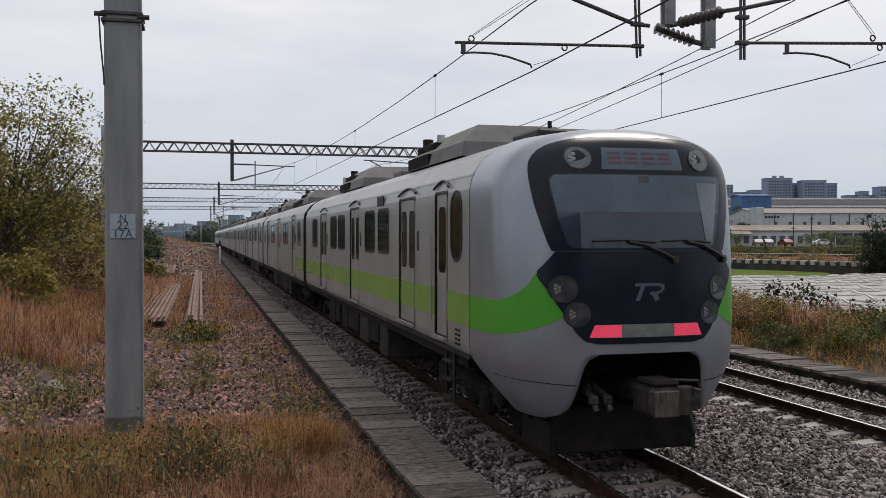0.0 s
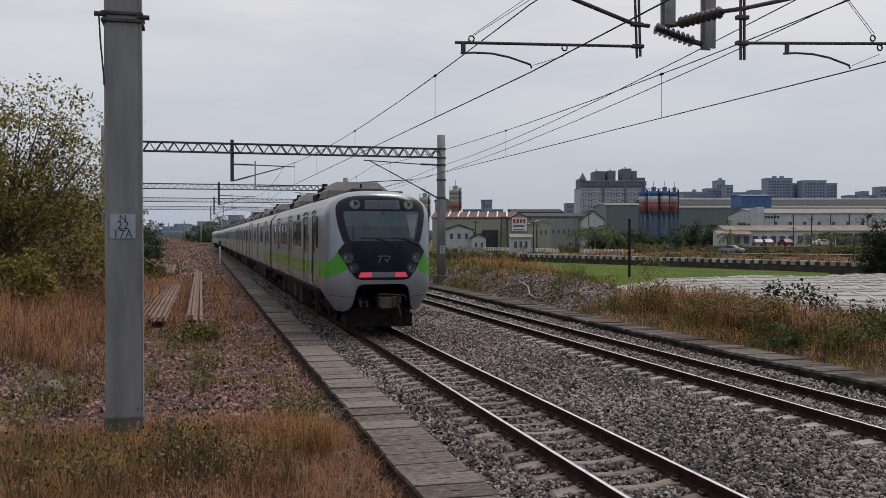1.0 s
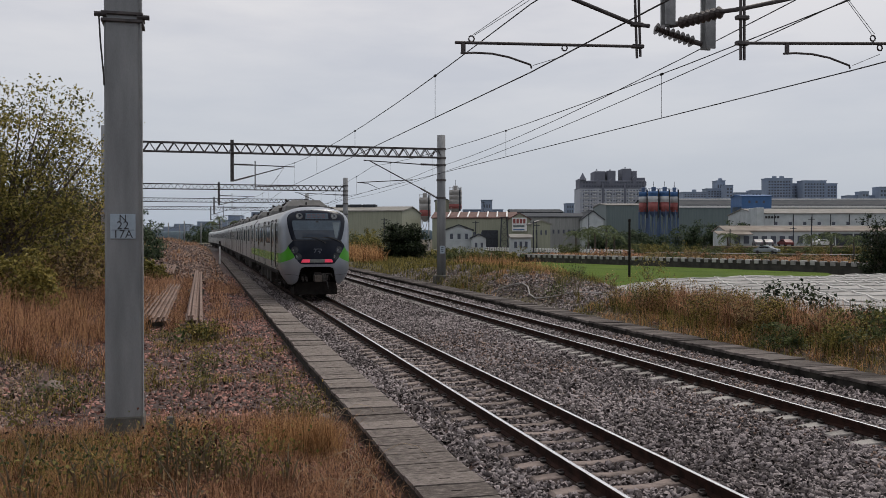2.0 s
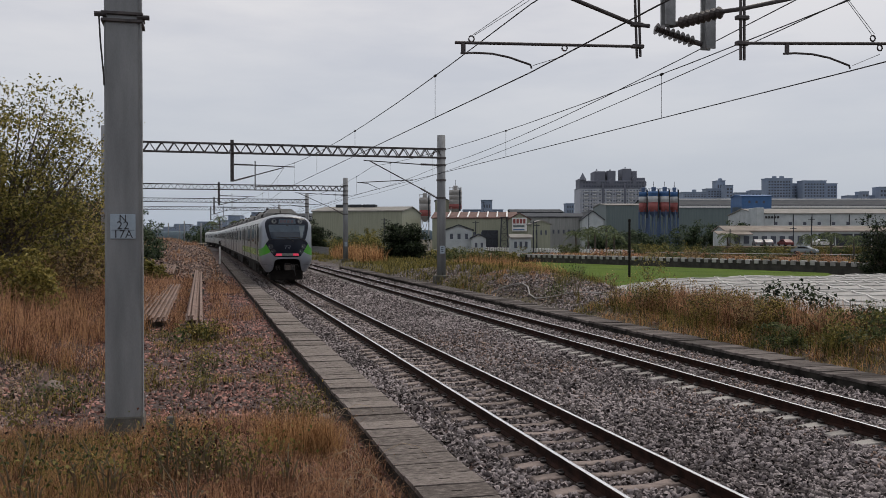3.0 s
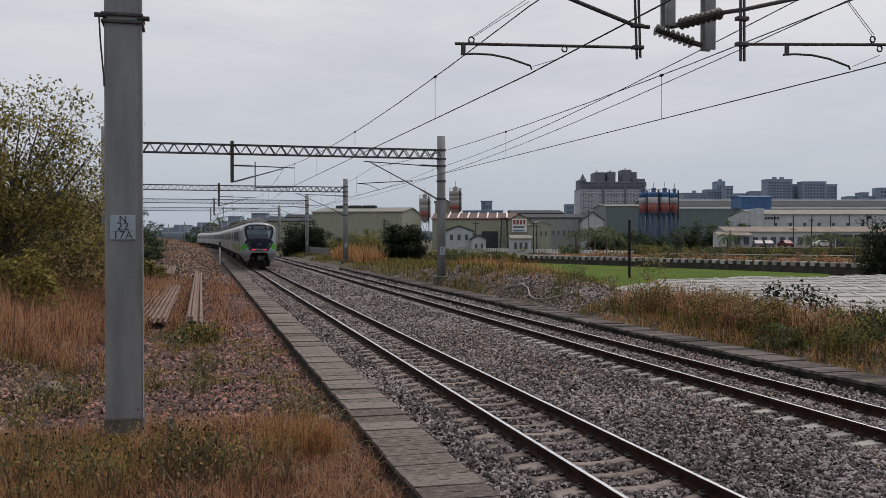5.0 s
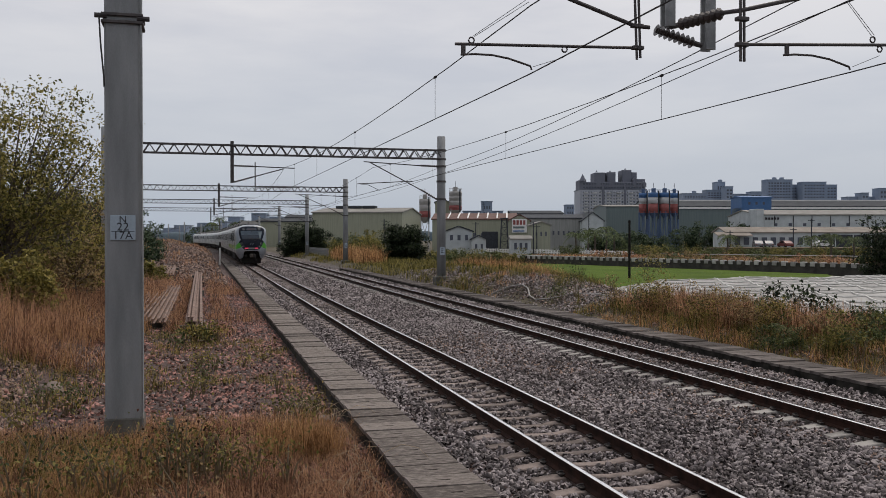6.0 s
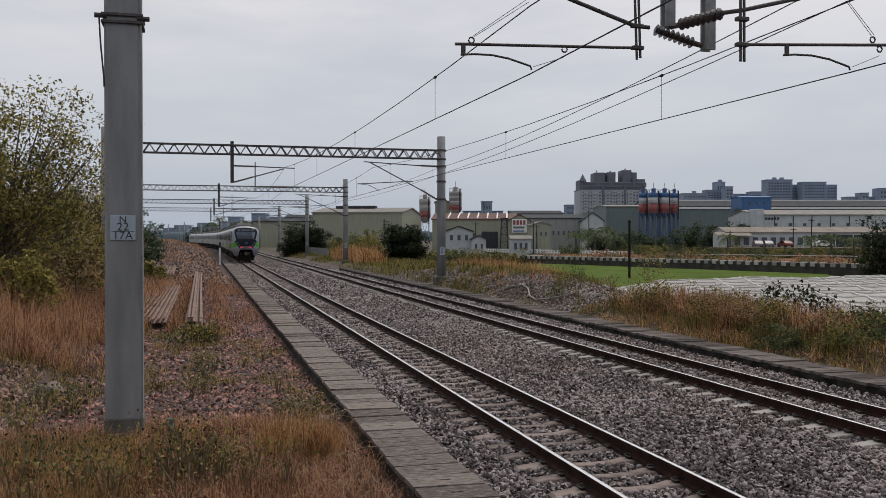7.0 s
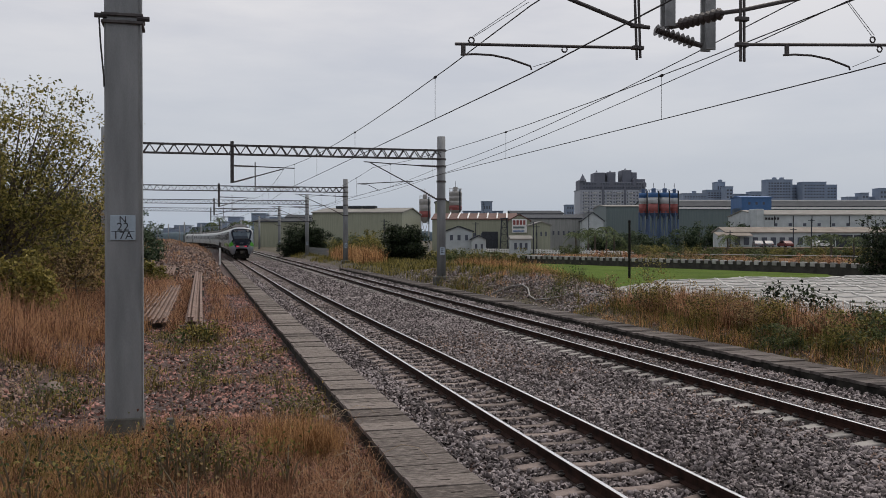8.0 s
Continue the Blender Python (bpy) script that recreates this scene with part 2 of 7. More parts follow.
M_SCRUB = leafy("scrub_leaf", (0.035, 0.05, 0.018), (0.15, 0.17, 0.07), (0.08, 0.10, 0.038))
M_STALK = mat("bleached_stalk", (0.30, 0.22, 0.14), 0.85, col2=(0.46, 0.36, 0.24), scale=4)
M_DRYLEAF = leafy("dry_brown_leaf", (0.10, 0.066, 0.034), (0.38, 0.28, 0.14), (0.22, 0.155, 0.075))
M_DEADLEAF = leafy("withered_leaf", (0.022, 0.012, 0.010), (0.11, 0.055, 0.04), (0.05, 0.026, 0.02), 0.8)
M_RICE = mat("rice_green", (0.052, 0.088, 0.010), 0.95, col2=(0.082, 0.125, 0.016), spec=0.1, scale=0.25, bump=0.8, fine=9, depth=0.1)
M_NET = mat("crop_net_white", (0.27, 0.262, 0.252), 0.85, col2=(0.39, 0.38, 0.368), scale=0.35, var=0.12, bump=0.2, fine=14)
M_NETRIB = mat("net_seam_white", (0.50, 0.49, 0.47), 0.7, scale=3)


# ---- mesh building ----
class Geo:
    """Collects vertices and faces for one mesh."""

    def __init__(self):
        self.v, self.f = [], []

    def add(self, vs, fs):
        k = len(self.v)
        self.v += [tuple(p) for p in vs]
        self.f += [tuple(i + k for i in q) for q in fs]
        return self

    def box(self, x0, x1, y0, y1, z0, z1, bev=0.0, m=None):
        b = min(bev, 0.45 * min(x1 - x0, y1 - y0, z1 - z0))
        if b <= 0:
            vs = [(x, y, z) for x in (x0, x1) for y in (y0, y1) for z in (z0, z1)]
            fs = [(0, 1, 3, 2), (4, 6, 7, 5), (0, 4, 5, 1), (2, 3, 7, 6), (0, 2, 6, 4), (1, 5, 7, 3)]
        else:
            o = [(x0 + b, x1 - b), (y0 + b, y1 - b)]
            vs = []
            for z, g in ((z0, b), (z0 + b, 0), (z1 - b, 0), (z1, b)):
                a, c, d, e = x0 + g, x1 - g, y0 + g, y1 - g
                if g:
                    vs += [(a, d, z), (c, d, z), (c, e, z), (a, e, z), (a, d, z), (c, d, z), (c, e, z), (a, e, z)]
                else:
                    vs += [(a + b, d, z), (c - b, d, z), (c, d + b, z), (c, e - b, z), (c - b, e, z), (a + b, e, z), (a, e - b, z), (a, d + b, z)]
            low, hi = vs[0:4], vs[24:28]
            vs = low + vs[8:24] + hi
            fs = [(3, 2, 1, 0), (20, 21, 22, 23)]
            r = range(8)
            fs += [(4 + i, 4 + (i + 1) % 8, 12 + (i + 1) % 8, 12 + i) for i in r]
            for i in range(4):
                p, q = 4 + 2 * i, 4 + 2 * i + 1
                fs += [(i, (i + 1) % 4, q, p), ((i + 1) % 4, 4 + (2 * i + 2) % 8, q)]
                p, q = 12 + 2 * i, 12 + 2 * i + 1
                fs += [(20 + i, p, q, 20 + (i + 1) % 4), (20 + (i + 1) % 4, q, 12 + (2 * i + 2) % 8)]
        if m is not None:
            vs = [m @ Vector(p) for p in vs]
        return self.add(vs, fs)

    def tube(self, pts, r, n=8, r1=None, caps=True):
        pts = [Vector(p) for p in pts]
        k, last = len(self.v), len(pts) - 1
        for i, p in enumerate(pts):
            d = (pts[min(i + 1, last)] - pts[max(i - 1, 0)]).normalized()
            a = d.orthogonal().normalized() if abs(d.z) > 0.9 else d.cross(Vector((0, 0, 1))).normalized()
            b = d.cross(a)
            rr = r if r1 is None else r + (r1 - r) * i / max(1, last)
            self.v += [tuple(p + rr * (math.cos(t) * a + math.sin(t) * b)) for t in (2 * math.pi * j / n for j in range(n))]
        for i in range(last):
            for j in range(n):
                self.f.append((k + i * n + j, k + i * n + (j + 1) % n, k + (i + 1) * n + (j + 1) % n, k + (i + 1) * n + j))
        if caps:
            self.f += [tuple(k + j for j in range(n))[::-1], tuple(k + last * n + j for j in range(n))]
        return self

    def bar(self, p, q, w, h):
        """A square bar from p to q."""
        p, q = Vector(p), Vector(q)
        d = (q - p).normalized()
        a = d.orthogonal().normalized() if abs(d.z) > 0.95 else d.cross(Vector((0, 0, 1))).normalized()
        b = d.cross(a)
        vs = [e + sx * w / 2 * a + sy * h / 2 * b for e in (p, q) for sx, sy in ((-1, -1), (1, -1), (1, 1), (-1, 1))]
        return self.add(vs, [(3, 2, 1, 0), (4, 5, 6, 7), (0, 1, 5, 4), (1, 2, 6, 5), (2, 3, 7, 6), (3, 0, 4, 7)])

    def sheet(self, rows, close=False):
        k, n = len(self.v), len(rows[0])
        for r in rows:
            self.v += [tuple(p) for p in r]
        for i in range(len(rows) - 1):
            for j in range(n - (0 if close else 1)):
                self.f.append((k + i * n + j, k + i * n + (j + 1) % n, k + (i + 1) * n + (j + 1) % n, k + (i + 1) * n + j))
        return self

    def lathe(self, prof, n=14, c=(0, 0, 0)):
        rows = [[(c[0] + r * math.cos(2 * math.pi * j / n), c[1] + r * math.sin(2 * math.pi * j / n), c[2] + z) for j in range(n)] for r, z in prof]
        return self.sheet(rows, True)

    def mesh(self, name, material, smooth=False):
        me = bpy.data.meshes.new(name)
        me.from_pydata(self.v, [], self.f)
        me.materials.append(material)
        if smooth:
            me.polygons.foreach_set("use_smooth", [True] * len(me.polygons))
        me.update()
        return me


def part(name, geo, material, parent, label="", smooth=False):
    me = geo if isinstance(geo, bpy.types.Mesh) else geo.mesh(name, material, smooth)
    ob = new(name, me)
    ob.parent = parent
    return tagged(ob, label)


def thing(name, label, category, m=None, group="", kind=""):
    ob = new(name)
    if m is not None:
        ob.matrix_basis = m
    return tagged(ob, label, category, group, kind)


def solid(name, geo, material, label, category, m=None, group="", kind="", smooth=False):
    ob = new(name, geo if isinstance(geo, bpy.types.Mesh) else geo.mesh(name, material, smooth))
    if m is not None:
        ob.matrix_basis = m
    return tagged(ob, label, category, group, kind)


def array_mesh(name, verts, quads, material, smooth=False):
    """A big mesh from arrays; quads (or triangles) all of one size."""
    me = bpy.data.meshes.new(name)
    nf, k = quads.shape
    me.vertices.add(len(verts))
    me.vertices.foreach_set("co", verts.astype(np.float32).ravel())
    me.loops.add(nf * k)
    me.loops.foreach_set("vertex_index", quads.astype(np.int32).ravel())
    me.polygons.add(nf)
    me.polygons.foreach_set("loop_start", np.arange(0, nf * k, k, dtype=np.int32))
    me.polygons.foreach_set("loop_total", np.full(nf, k, dtype=np.int32))
    if smooth:
        me.polygons.foreach_set("use_smooth", np.ones(nf, dtype=bool))
    me.materials.append(material)
    me.update(calc_edges=True)
    me.validate()
    return me


# ---- the line: straight, then a long curve to the left ----
BEND, RADIUS = 190.0, 960.0


def along(s):
    """Sideways shift and heading (radians, to the left) of the line at s metres."""
    if s <= BEND:
        return 0.0, 0.0
    return -(s - BEND) ** 2 / (2 * RADIUS), (s - BEND) / RADIUS


def on_line(s, x=0.0, z=0.0):
    dx, h = along(s)
    return Vector((dx + x * math.cos(h), s + x * math.sin(h), z))


FAR = 4.78   # the far track's centre

SITE = Matrix.Translation((EYE[0], 0, 0)) @ pose(0, 0, 0, 0, 0, -TURN)


def site(right, ahead, z=0.0, yaw=0.0):
    """A pose in the axes of the surrounding land: metres to the right and ahead."""
    return SITE @ pose(right, ahead, z, 0, 0, yaw)


# ---- ground ----
def lump(x, y, f, seed):
    return noise.noise(Vector((x * f, y * f, seed)))


def ground_z(x, y):
    """Height of the land: track bed, the raised berm beside it, and the low fields beyond."""
    dx = along(max(0.0, min(y, 600.0)))[0]
    u = x - dx
    if -2.44 <= u <= 6.9:
        return -0.25
    if u < -2.44:
        k = min(1.0, (-2.44 - u) / 1.5)
        z = -0.38 + 0.08 * k + 0.07 * k * lump(x, y, 0.5, 3) + 0.10 * k * lump(x, y, 0.13, 5)
        if y > 60 and u < -3.2:
            z += 1.45 * min(1.0, (y - 60) / 70) * min(1.0, (-3.2 - u) / 2.6) * max(0.0, min(1.0, (u + 14.0) / 4.0))
        if u < -7.6:
            z += min(1.25, (-7.6 - u) * 0.4) * max(0.0, min(1.0, (y - 13) / 7))
        return z
    if u < 8.0:
        return -0.22 + 0.10 * (u - 6.9) / 1.1
    if u < 9.0:
        z = -0.12 + 0.30 * (u - 8.0)
    elif u < 10.6:
        z = 0.18
    else:
        brink = 10.6 + 8.5 * min(1.0, max(0.0, (y - 38) / 16))
        z = 0.18 - 0.02 * (min(u, brink) - 10.6) - max(0.0, min(1.6, (u - brink) * 0.42))
    z += 0.66 * max(0.0, 1 - ((u - 10.8) / 2.6) ** 2) * max(0.0, min(1.0, (y - 27) / 8)) * max(0.0, min(1.0, (64 - y) / 10))
    return z + 0.05 * lump(x, y, 0.6, 9)


def spread(a, b, step, grow, top):
    out = [a]
    while out[-1] < b:
        out.append(out[-1] + step)
        step = min(top, step * grow)
    return out


xs = [-v for v in spread(2.45, 2200, 0.3, 1.08, 200)][::-1] + [-1.2, 0.0, 1.2, 2.4, 3.6, 4.8, 6.0, 6.9, 7.2, 7.6, 8.0] + spread(8.3, 2200, 0.3, 1.07, 200)
ys = [-60, -30, -10] + spread(0.0, 2600, 0.6, 1.035, 200)
g = Geo().sheet([[(x, y, ground_z(x, y)) for x in xs] for y in ys])
me = g.mesh("ground", M_EARTH, True)
me.materials.append(M_GROUND)
me.materials.append(M_VERGE)
nx = len(xs) - 1
for i, p in enumerate(me.polygons):
    j, r = i % nx, i // nx
    if xs[j] > -9.5 and xs[j + 1] <= 8.1 and ys[r] < 190:
        p.material_index = 1 if xs[j] > -2.4 else 2
tagged(new("ground", me), "flat ballast bed, dry verge and low farm fields", "ground", kind="structure")

# beyond the straight, the ballast bed follows the bend
g = Geo().sheet([[on_line(s, x, -0.235) for x in (-2.8, 2.4, 7.4)] for s in range(180, 720, 10)])
solid("ballast_bed", g, M_GROUND, "grey ballast bed curving away in the distance", "track bed", kind="structure")

# ---- tracks ----
PITCH = 0.58
RAILPROF = [(-0.063, -0.15), (-0.063, -0.138), (-0.012, -0.115), (-0.010, -0.045), (-0.033, -0.034), (-0.033, -0.004), (-0.028, -0.001)]
RAILPROF = RAILPROF + [(-x, z) for x, z in RAILPROF[::-1]]
STATIONS = [-4, 20, 60, 100, 150, 190] + list(range(200, 720, 12))


def sleeper_mesh(material):
    g = Geo()
    rows = []
    for x, h in ((-1.0, -0.215), (-0.97, -0.185), (-0.70, -0.160), (-0.42, -0.158), (-0.25, -0.185), (0.0, -0.195), (0.25, -0.185), (0.42, -0.158), (0.70, -0.160), (0.97, -0.185), (1.0, -0.215)):
        w = 0.085 if abs(x) < 0.3 else 0.105
        rows.append([(x, -w - 0.03, h - 0.13), (x, -w, h - 0.01), (x, -w + 0.012, h), (x, w - 0.012, h), (x, w, h - 0.01), (x, w + 0.03, h - 0.13)])
    g.sheet(rows)
    k = len(g.v)
    g.f += [(5, 4, 3, 2, 1, 0), (k - 6, k - 5, k - 4, k - 3, k - 2, k - 1)]
    return g.mesh("sleeper", material)


def clip_piece(g, x, y, side):
    """A coiled rail clip with its shoulder."""
    pts = [(x + side * 0.03 + side * 0.045 * math.cos(a), y + 0.035 * math.sin(a) - 0.02, -0.118 + 0.018 * math.sin(a * 0.5)) for a in [radians(v) for v in range(-150, 151, 50)]]
    g.tube(pts, 0.011, 5)
    g.box(x + side * 0.01 - 0.03, x + side * 0.01 + 0.03, y - 0.04, y + 0.04, -0.155, -0.125)


def railway_track(cx, count, smat, label):
    track = thing("railway_track", label, "railway track", kind="structure")
    for side in (-0.566, 0.566):
        body, head = Geo(), Geo()
        body.sheet([[on_line(s, cx + side + x, z) for x, z in RAILPROF] for s in STATIONS])
        head.sheet([[on_line(s, cx + side + x, z) for x, z in ((-0.026, 0.0005), (-0.018, 0.003), (0.018, 0.003), (0.026, 0.0005))] for s in STATIONS])
        r = part("rail", body, M_RUST, track, "rust-brown steel rail")
        part("rail_head", head, M_RAILTOP, r, "polished running surface", True)
    me = sleeper_mesh(smat)
    rnd = random.Random(int(cx * 10))
    rest = Geo()
    for i in range(count):
        ob = part("sleeper", me, smat, track)
        ob.matrix_basis = pose(cx + rnd.uniform(-0.012, 0.012), 4.0 + i * PITCH, rnd.uniform(-0.006, 0.004), 0, 0, rnd.uniform(-0.6, 0.6))
    s = 4.0 + count * PITCH
    while s < 420:
        p = on_line(s, cx, 0)
        rest.box(-1, 1, -0.11, 0.11, -0.3, -0.165, m=Matrix.Translation(p) @ Matrix.Rotation(along(s)[1], 4, "Z"))
        s += PITCH
    tagged(part("far_sleepers", rest, smat, track), kind="stuff")
    clips = Geo()
    for i in range(90):
        y = 4.0 + i * PITCH
        for rx in (-0.566, 0.566):
            for side in (-1, 1):
                if i < 60:
                    clip_piece(clips, cx + rx + side * 0.06, y, side)
                else:
                    clips.box(cx + rx + side * 0.09 - 0.04, cx + rx + side * 0.09 + 0.04, y - 0.05, y + 0.05, -0.16, -0.10)
    tagged(part("rail_clips", clips, M_CLIP, track), kind="stuff")
    return track


railway_track(0.0, 150, M_SLEEPER, "ballasted railway track with rusty rails and brown concrete sleepers")
railway_track(FAR, 150, M_SLEEPER2, "second ballasted track with pale concrete sleepers")


# ---- concrete walkways beside the tracks ----
def slab_mesh(x0, x1, step, face, rnd):
    """A cover slab with chipped edges and a lifting slot in its middle."""
    g = Geo()
    a, b = x0 - rnd.uniform(0, 0.015), x1 + rnd.uniform(0, 0.015)
    us = [0.0, rnd.uniform(0.2, 0.32), 0.42, 0.58, rnd.uniform(0.7, 0.82), 1.0]
    lines = []
    for base, wob in ((0.014, 0.016), (0.47 * step, 0.0), (0.47 * step + 0.03, 0.0), (step - 0.012, 0.016)):
        lines.append([(a + (b - a) * u, base + (rnd.uniform(-0.3, 1) if base < 0.1 else rnd.uniform(-1, 0.3)) * wob) for u in us])
    for z in (-0.055, 0.0):
        for row in lines:
            g.v += [(x, y, z) for x, y in row]
    top = lambda i, j: 24 + 6 * i + j
    for i in range(3):
        for j in range(5):
            if (i, j) != (1, 2):
                g.f.append((top(i, j), top(i, j + 1), top(i + 1, j + 1), top(i + 1, j)))
    for i, flip in ((0, 0), (3, 1)):
        for j in range(5):
            q = (6 * i + j, 6 * i + j + 1, top(i, j + 1), top(i, j))
            g.f.append(q[::-1] if flip else q)
    for j in (0, 5):
        g.f.append((j, top(0, j), top(3, j), 18 + j))
    for p, q in (((1, 2), (1, 3)), ((1, 3), (2, 3)), ((2, 3), (2, 2)), ((2, 2), (1, 2))):
        g.f.append((top(*p), top(*q), top(*q) - 24, top(*p) - 24))
    return g.mesh("slab", face)


def walkway(x0, x1, y0, count, step, top, label, tilt, face):
    way = thing("walkway", label, "walkway", kind="structure")
    rnd = random.Random(int(x0 * 100))
    base = Geo()
    y1 = y0 + count * step
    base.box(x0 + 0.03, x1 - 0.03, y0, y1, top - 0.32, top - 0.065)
    part("trough", base, M_TROUGH, way, "near-black concrete trough wall")
    metas = [slab_mesh(x0, x1, step, face, rnd) for v in range(9)]
    for i in range(count):
        ob = part("slab", metas[rnd.randrange(9)], face, way)
        ob.matrix_basis = pose(rnd.uniform(-0.008, 0.008), y0 + i * step, top + rnd.uniform(-0.006, 0.006), rnd.uniform(-tilt, tilt), rnd.uniform(-tilt, tilt) * 0.5, rnd.uniform(-0.3, 0.3))
    return way


walkway(-2.42, -1.63, 4.0, 240, 0.508, -0.12, "weathered concrete cable trough walkway beside the track", 0.9, M_SLAB)
walkway(6.80, 7.66, 8.0, 220, 0.32, 0.0, "weathered concrete walkway along the far track", 0.2, M_SLABFAR)


# ---- ballast stones ----
def stones(name, label, zone, count, size, material, seed, keep, height, chips=True):
    """Loose angular stones, each a squashed, skewed block, scattered over a zone."""
    rng = np.random.default_rng(seed)
    x0, x1, y0, y1 = zone
    # denser towards the near end
    t = rng.random(count)
    y = y0 + (y1 - y0) * t ** 1.55
    x = rng.uniform(x0, x1, count)
    ok = keep(x, y, rng)
    x, y = x[ok], y[ok]
    n = len(x)
    z = height(x, y) + rng.uniform(-0.03, 0.02, n)
    base = np.array([(-1, -1, -1), (1, -1, -1), (1, 1, -1), (-1, 1, -1), (-0.7, -0.7, 1), (0.7, -0.7, 1), (0.7, 0.7, 1), (-0.7, 0.7, 1)], float)
    fs = np.array([(4, 5, 6, 7), (0, 1, 5, 4), (1, 2, 6, 5), (2, 3, 7, 6), (3, 0, 4, 7)])
    if chips:
        base = np.array([(-1, -0.9, -1), (1, -0.8, -1), (0.1, 1.1, -1), (-0.65, -0.6, 1), (0.7, -0.5, 1), (0.05, 0.75, 1)], float)
        fs = np.array([(3, 4, 5), (0, 1, 4), (0, 4, 3), (1, 2, 5), (1, 5, 4), (2, 0, 3), (2, 3, 5)])
    m, k = len(base), fs.shape[1]
    s = size * (0.55 + 0.75 * rng.random((n, 1, 1)) ** 1.5) * rng.uniform(0.55, 1.45, (n, 1, 3))
    v = base[None] * s * np.array([0.66, 0.48, 0.28]) * rng.uniform(0.5, 1.3, (n, m, 3))
    q = rng.normal(size=(n, 4)) * np.array([1.0, 0.38, 0.38, 1.0])
    q /= np.linalg.norm(q, axis=1, keepdims=True)
    w, a, b, c = q.T
    rot = np.stack([1 - 2 * (b * b + c * c), 2 * (a * b - c * w), 2 * (a * c + b * w), 2 * (a * b + c * w), 1 - 2 * (a * a + c * c), 2 * (b * c - a * w),
                    2 * (a * c - b * w), 2 * (b * c + a * w), 1 - 2 * (a * a + b * b)], 1).reshape(n, 3, 3)
    v = np.einsum("nij,nkj->nki", rot, v) + np.stack([x, y, z], 1)[:, None]
    f = (fs[None] + m * np.arange(n)[:, None, None]).reshape(-1, k)
    return tagged(new(name, array_mesh(name, v.reshape(-1, 3), f, material)), label, "gravel", kind="stuff")


def off_steel(x, y, rng):
    """True where no rail or sleeper lies."""
    ok = np.ones(len(x), bool)
    for cx in (0.0, FAR):
        u = np.abs(x - cx)
        ph = np.abs((y - 4.0 + PITCH / 2) % PITCH - PITCH / 2)
        bare = (u < 1.02) if cx == 0.0 else ((x - cx < -0.6) & (u < 1.02))
        ok &= ~(bare & (ph < 0.115))
        ok &= ~(np.abs(u - 0.566) < 0.075)
    return ok


def bed_height(x, y):
    mid = np.minimum(np.abs(x), np.abs(x - FAR))
    return -0.192 + 0.012 * np.clip((mid - 1.0) / 0.5, 0, 1) + 0.03 * (np.abs(x - FAR) < 0.55)


stones("ballast", "loose grey crushed-stone ballast round the tracks", (-1.62, 6.75, 6.5, 31), 76000, 0.047, M_STONE, 11, off_steel, bed_height, False)
stones("ballast", "loose grey crushed-stone ballast further along the tracks", (-1.62, 6.75, 26, 50), 24000, 0.072, M_STONE, 13, off_steel, bed_height)


def shoulder_height(x, y):
    return np.array([ground_z(p, q) for p, q in zip(x, y)]) + 0.005


def thinning(x, y, rng):
    k = np.clip((-2.4 - x) / 7.0, 0, 1)
    return rng.random(len(x)) > 0.06 + 0.45 * k


stones("ballast", "distant grey ballast between the tracks", (-1.62, 6.75, 40, 110), 17000, 0.11, M_STONE, 14, off_steel, bed_height)


def berm_height(x, y):
    return np.array([ground_z(p, q) for p, q in zip(x, y)]) + 0.01


def anywhere(x, y, rng):
    return rng.random(len(x)) < 0.8




def in_patches(x, y, rng):
    k = np.array([lump(p, q, 0.35, 11) for p, q in zip(x, y)])
    return off_steel(x, y, rng) & (k + 0.5 * (rng.random(len(x)) - 0.5) > 0.08)


stones("ballast", "patches of rust-brown ballast between the tracks", (0.7, 6.75, 6.5, 26), 16000, 0.045, M_BROWNSTONE, 17, in_patches, lambda x, y: bed_height(x, y) + 0.012)
stones("berm_stones", "grey stones and rubble heaped over the berm", (7.75, 11.5, 29, 62), 15000, 0.085, M_STONE, 15, anywhere, berm_height)
stones("berm_stones", "brown-grey rubble mound on the berm beside the far track", (8.2, 13.2, 16, 56), 14000, 0.09, M_BROWNSTONE, 19, anywhere, berm_height)
stones("verge_stones", "brown stones on the rising edge of the verge", (-12.5, -7.3, 13, 25), 15000, 0.075, M_BROWNSTONE, 21, anywhere, berm_height)
stones("verge_stones", "grey stones mixed into the verge", (-9.0, -2.44, 7.5, 60), 6000, 0.05, M_STONE, 16, thinning, shoulder_height)
stones("verge_stones", "reddish weathered stones scattered over the verge", (-9.0, -2.44, 7.5, 70), 50000, 0.068, M_REDSTONE, 12, thinning, shoulder_height)


stones("verge_stones", "old reddish-brown ballast heaped in a mound along the verge", (-11, -3.0, 60, 185), 5500, 0.20, M_BROWNSTONE, 23, anywhere, berm_height)
stones("verge_stones", "grey-brown old ballast heaped in a mound along the verge", (-11, -3.0, 58, 185), 8000, 0.20, M_BROWNSTONE, 24, anywhere, berm_height)


# ---- overhead line ----
def insulator(g, p, q, r, sheds):
    p, q = Vector(p), Vector(q)
    g.tube([p, q], r * 0.45, 8)
    for i in range(sheds):
        a = p.lerp(q, (i + 0.3) / sheds)
        b = p.lerp(q, (i + 0.75) / sheds)
        g.tube([a, b], r, 10, r * 0.55)


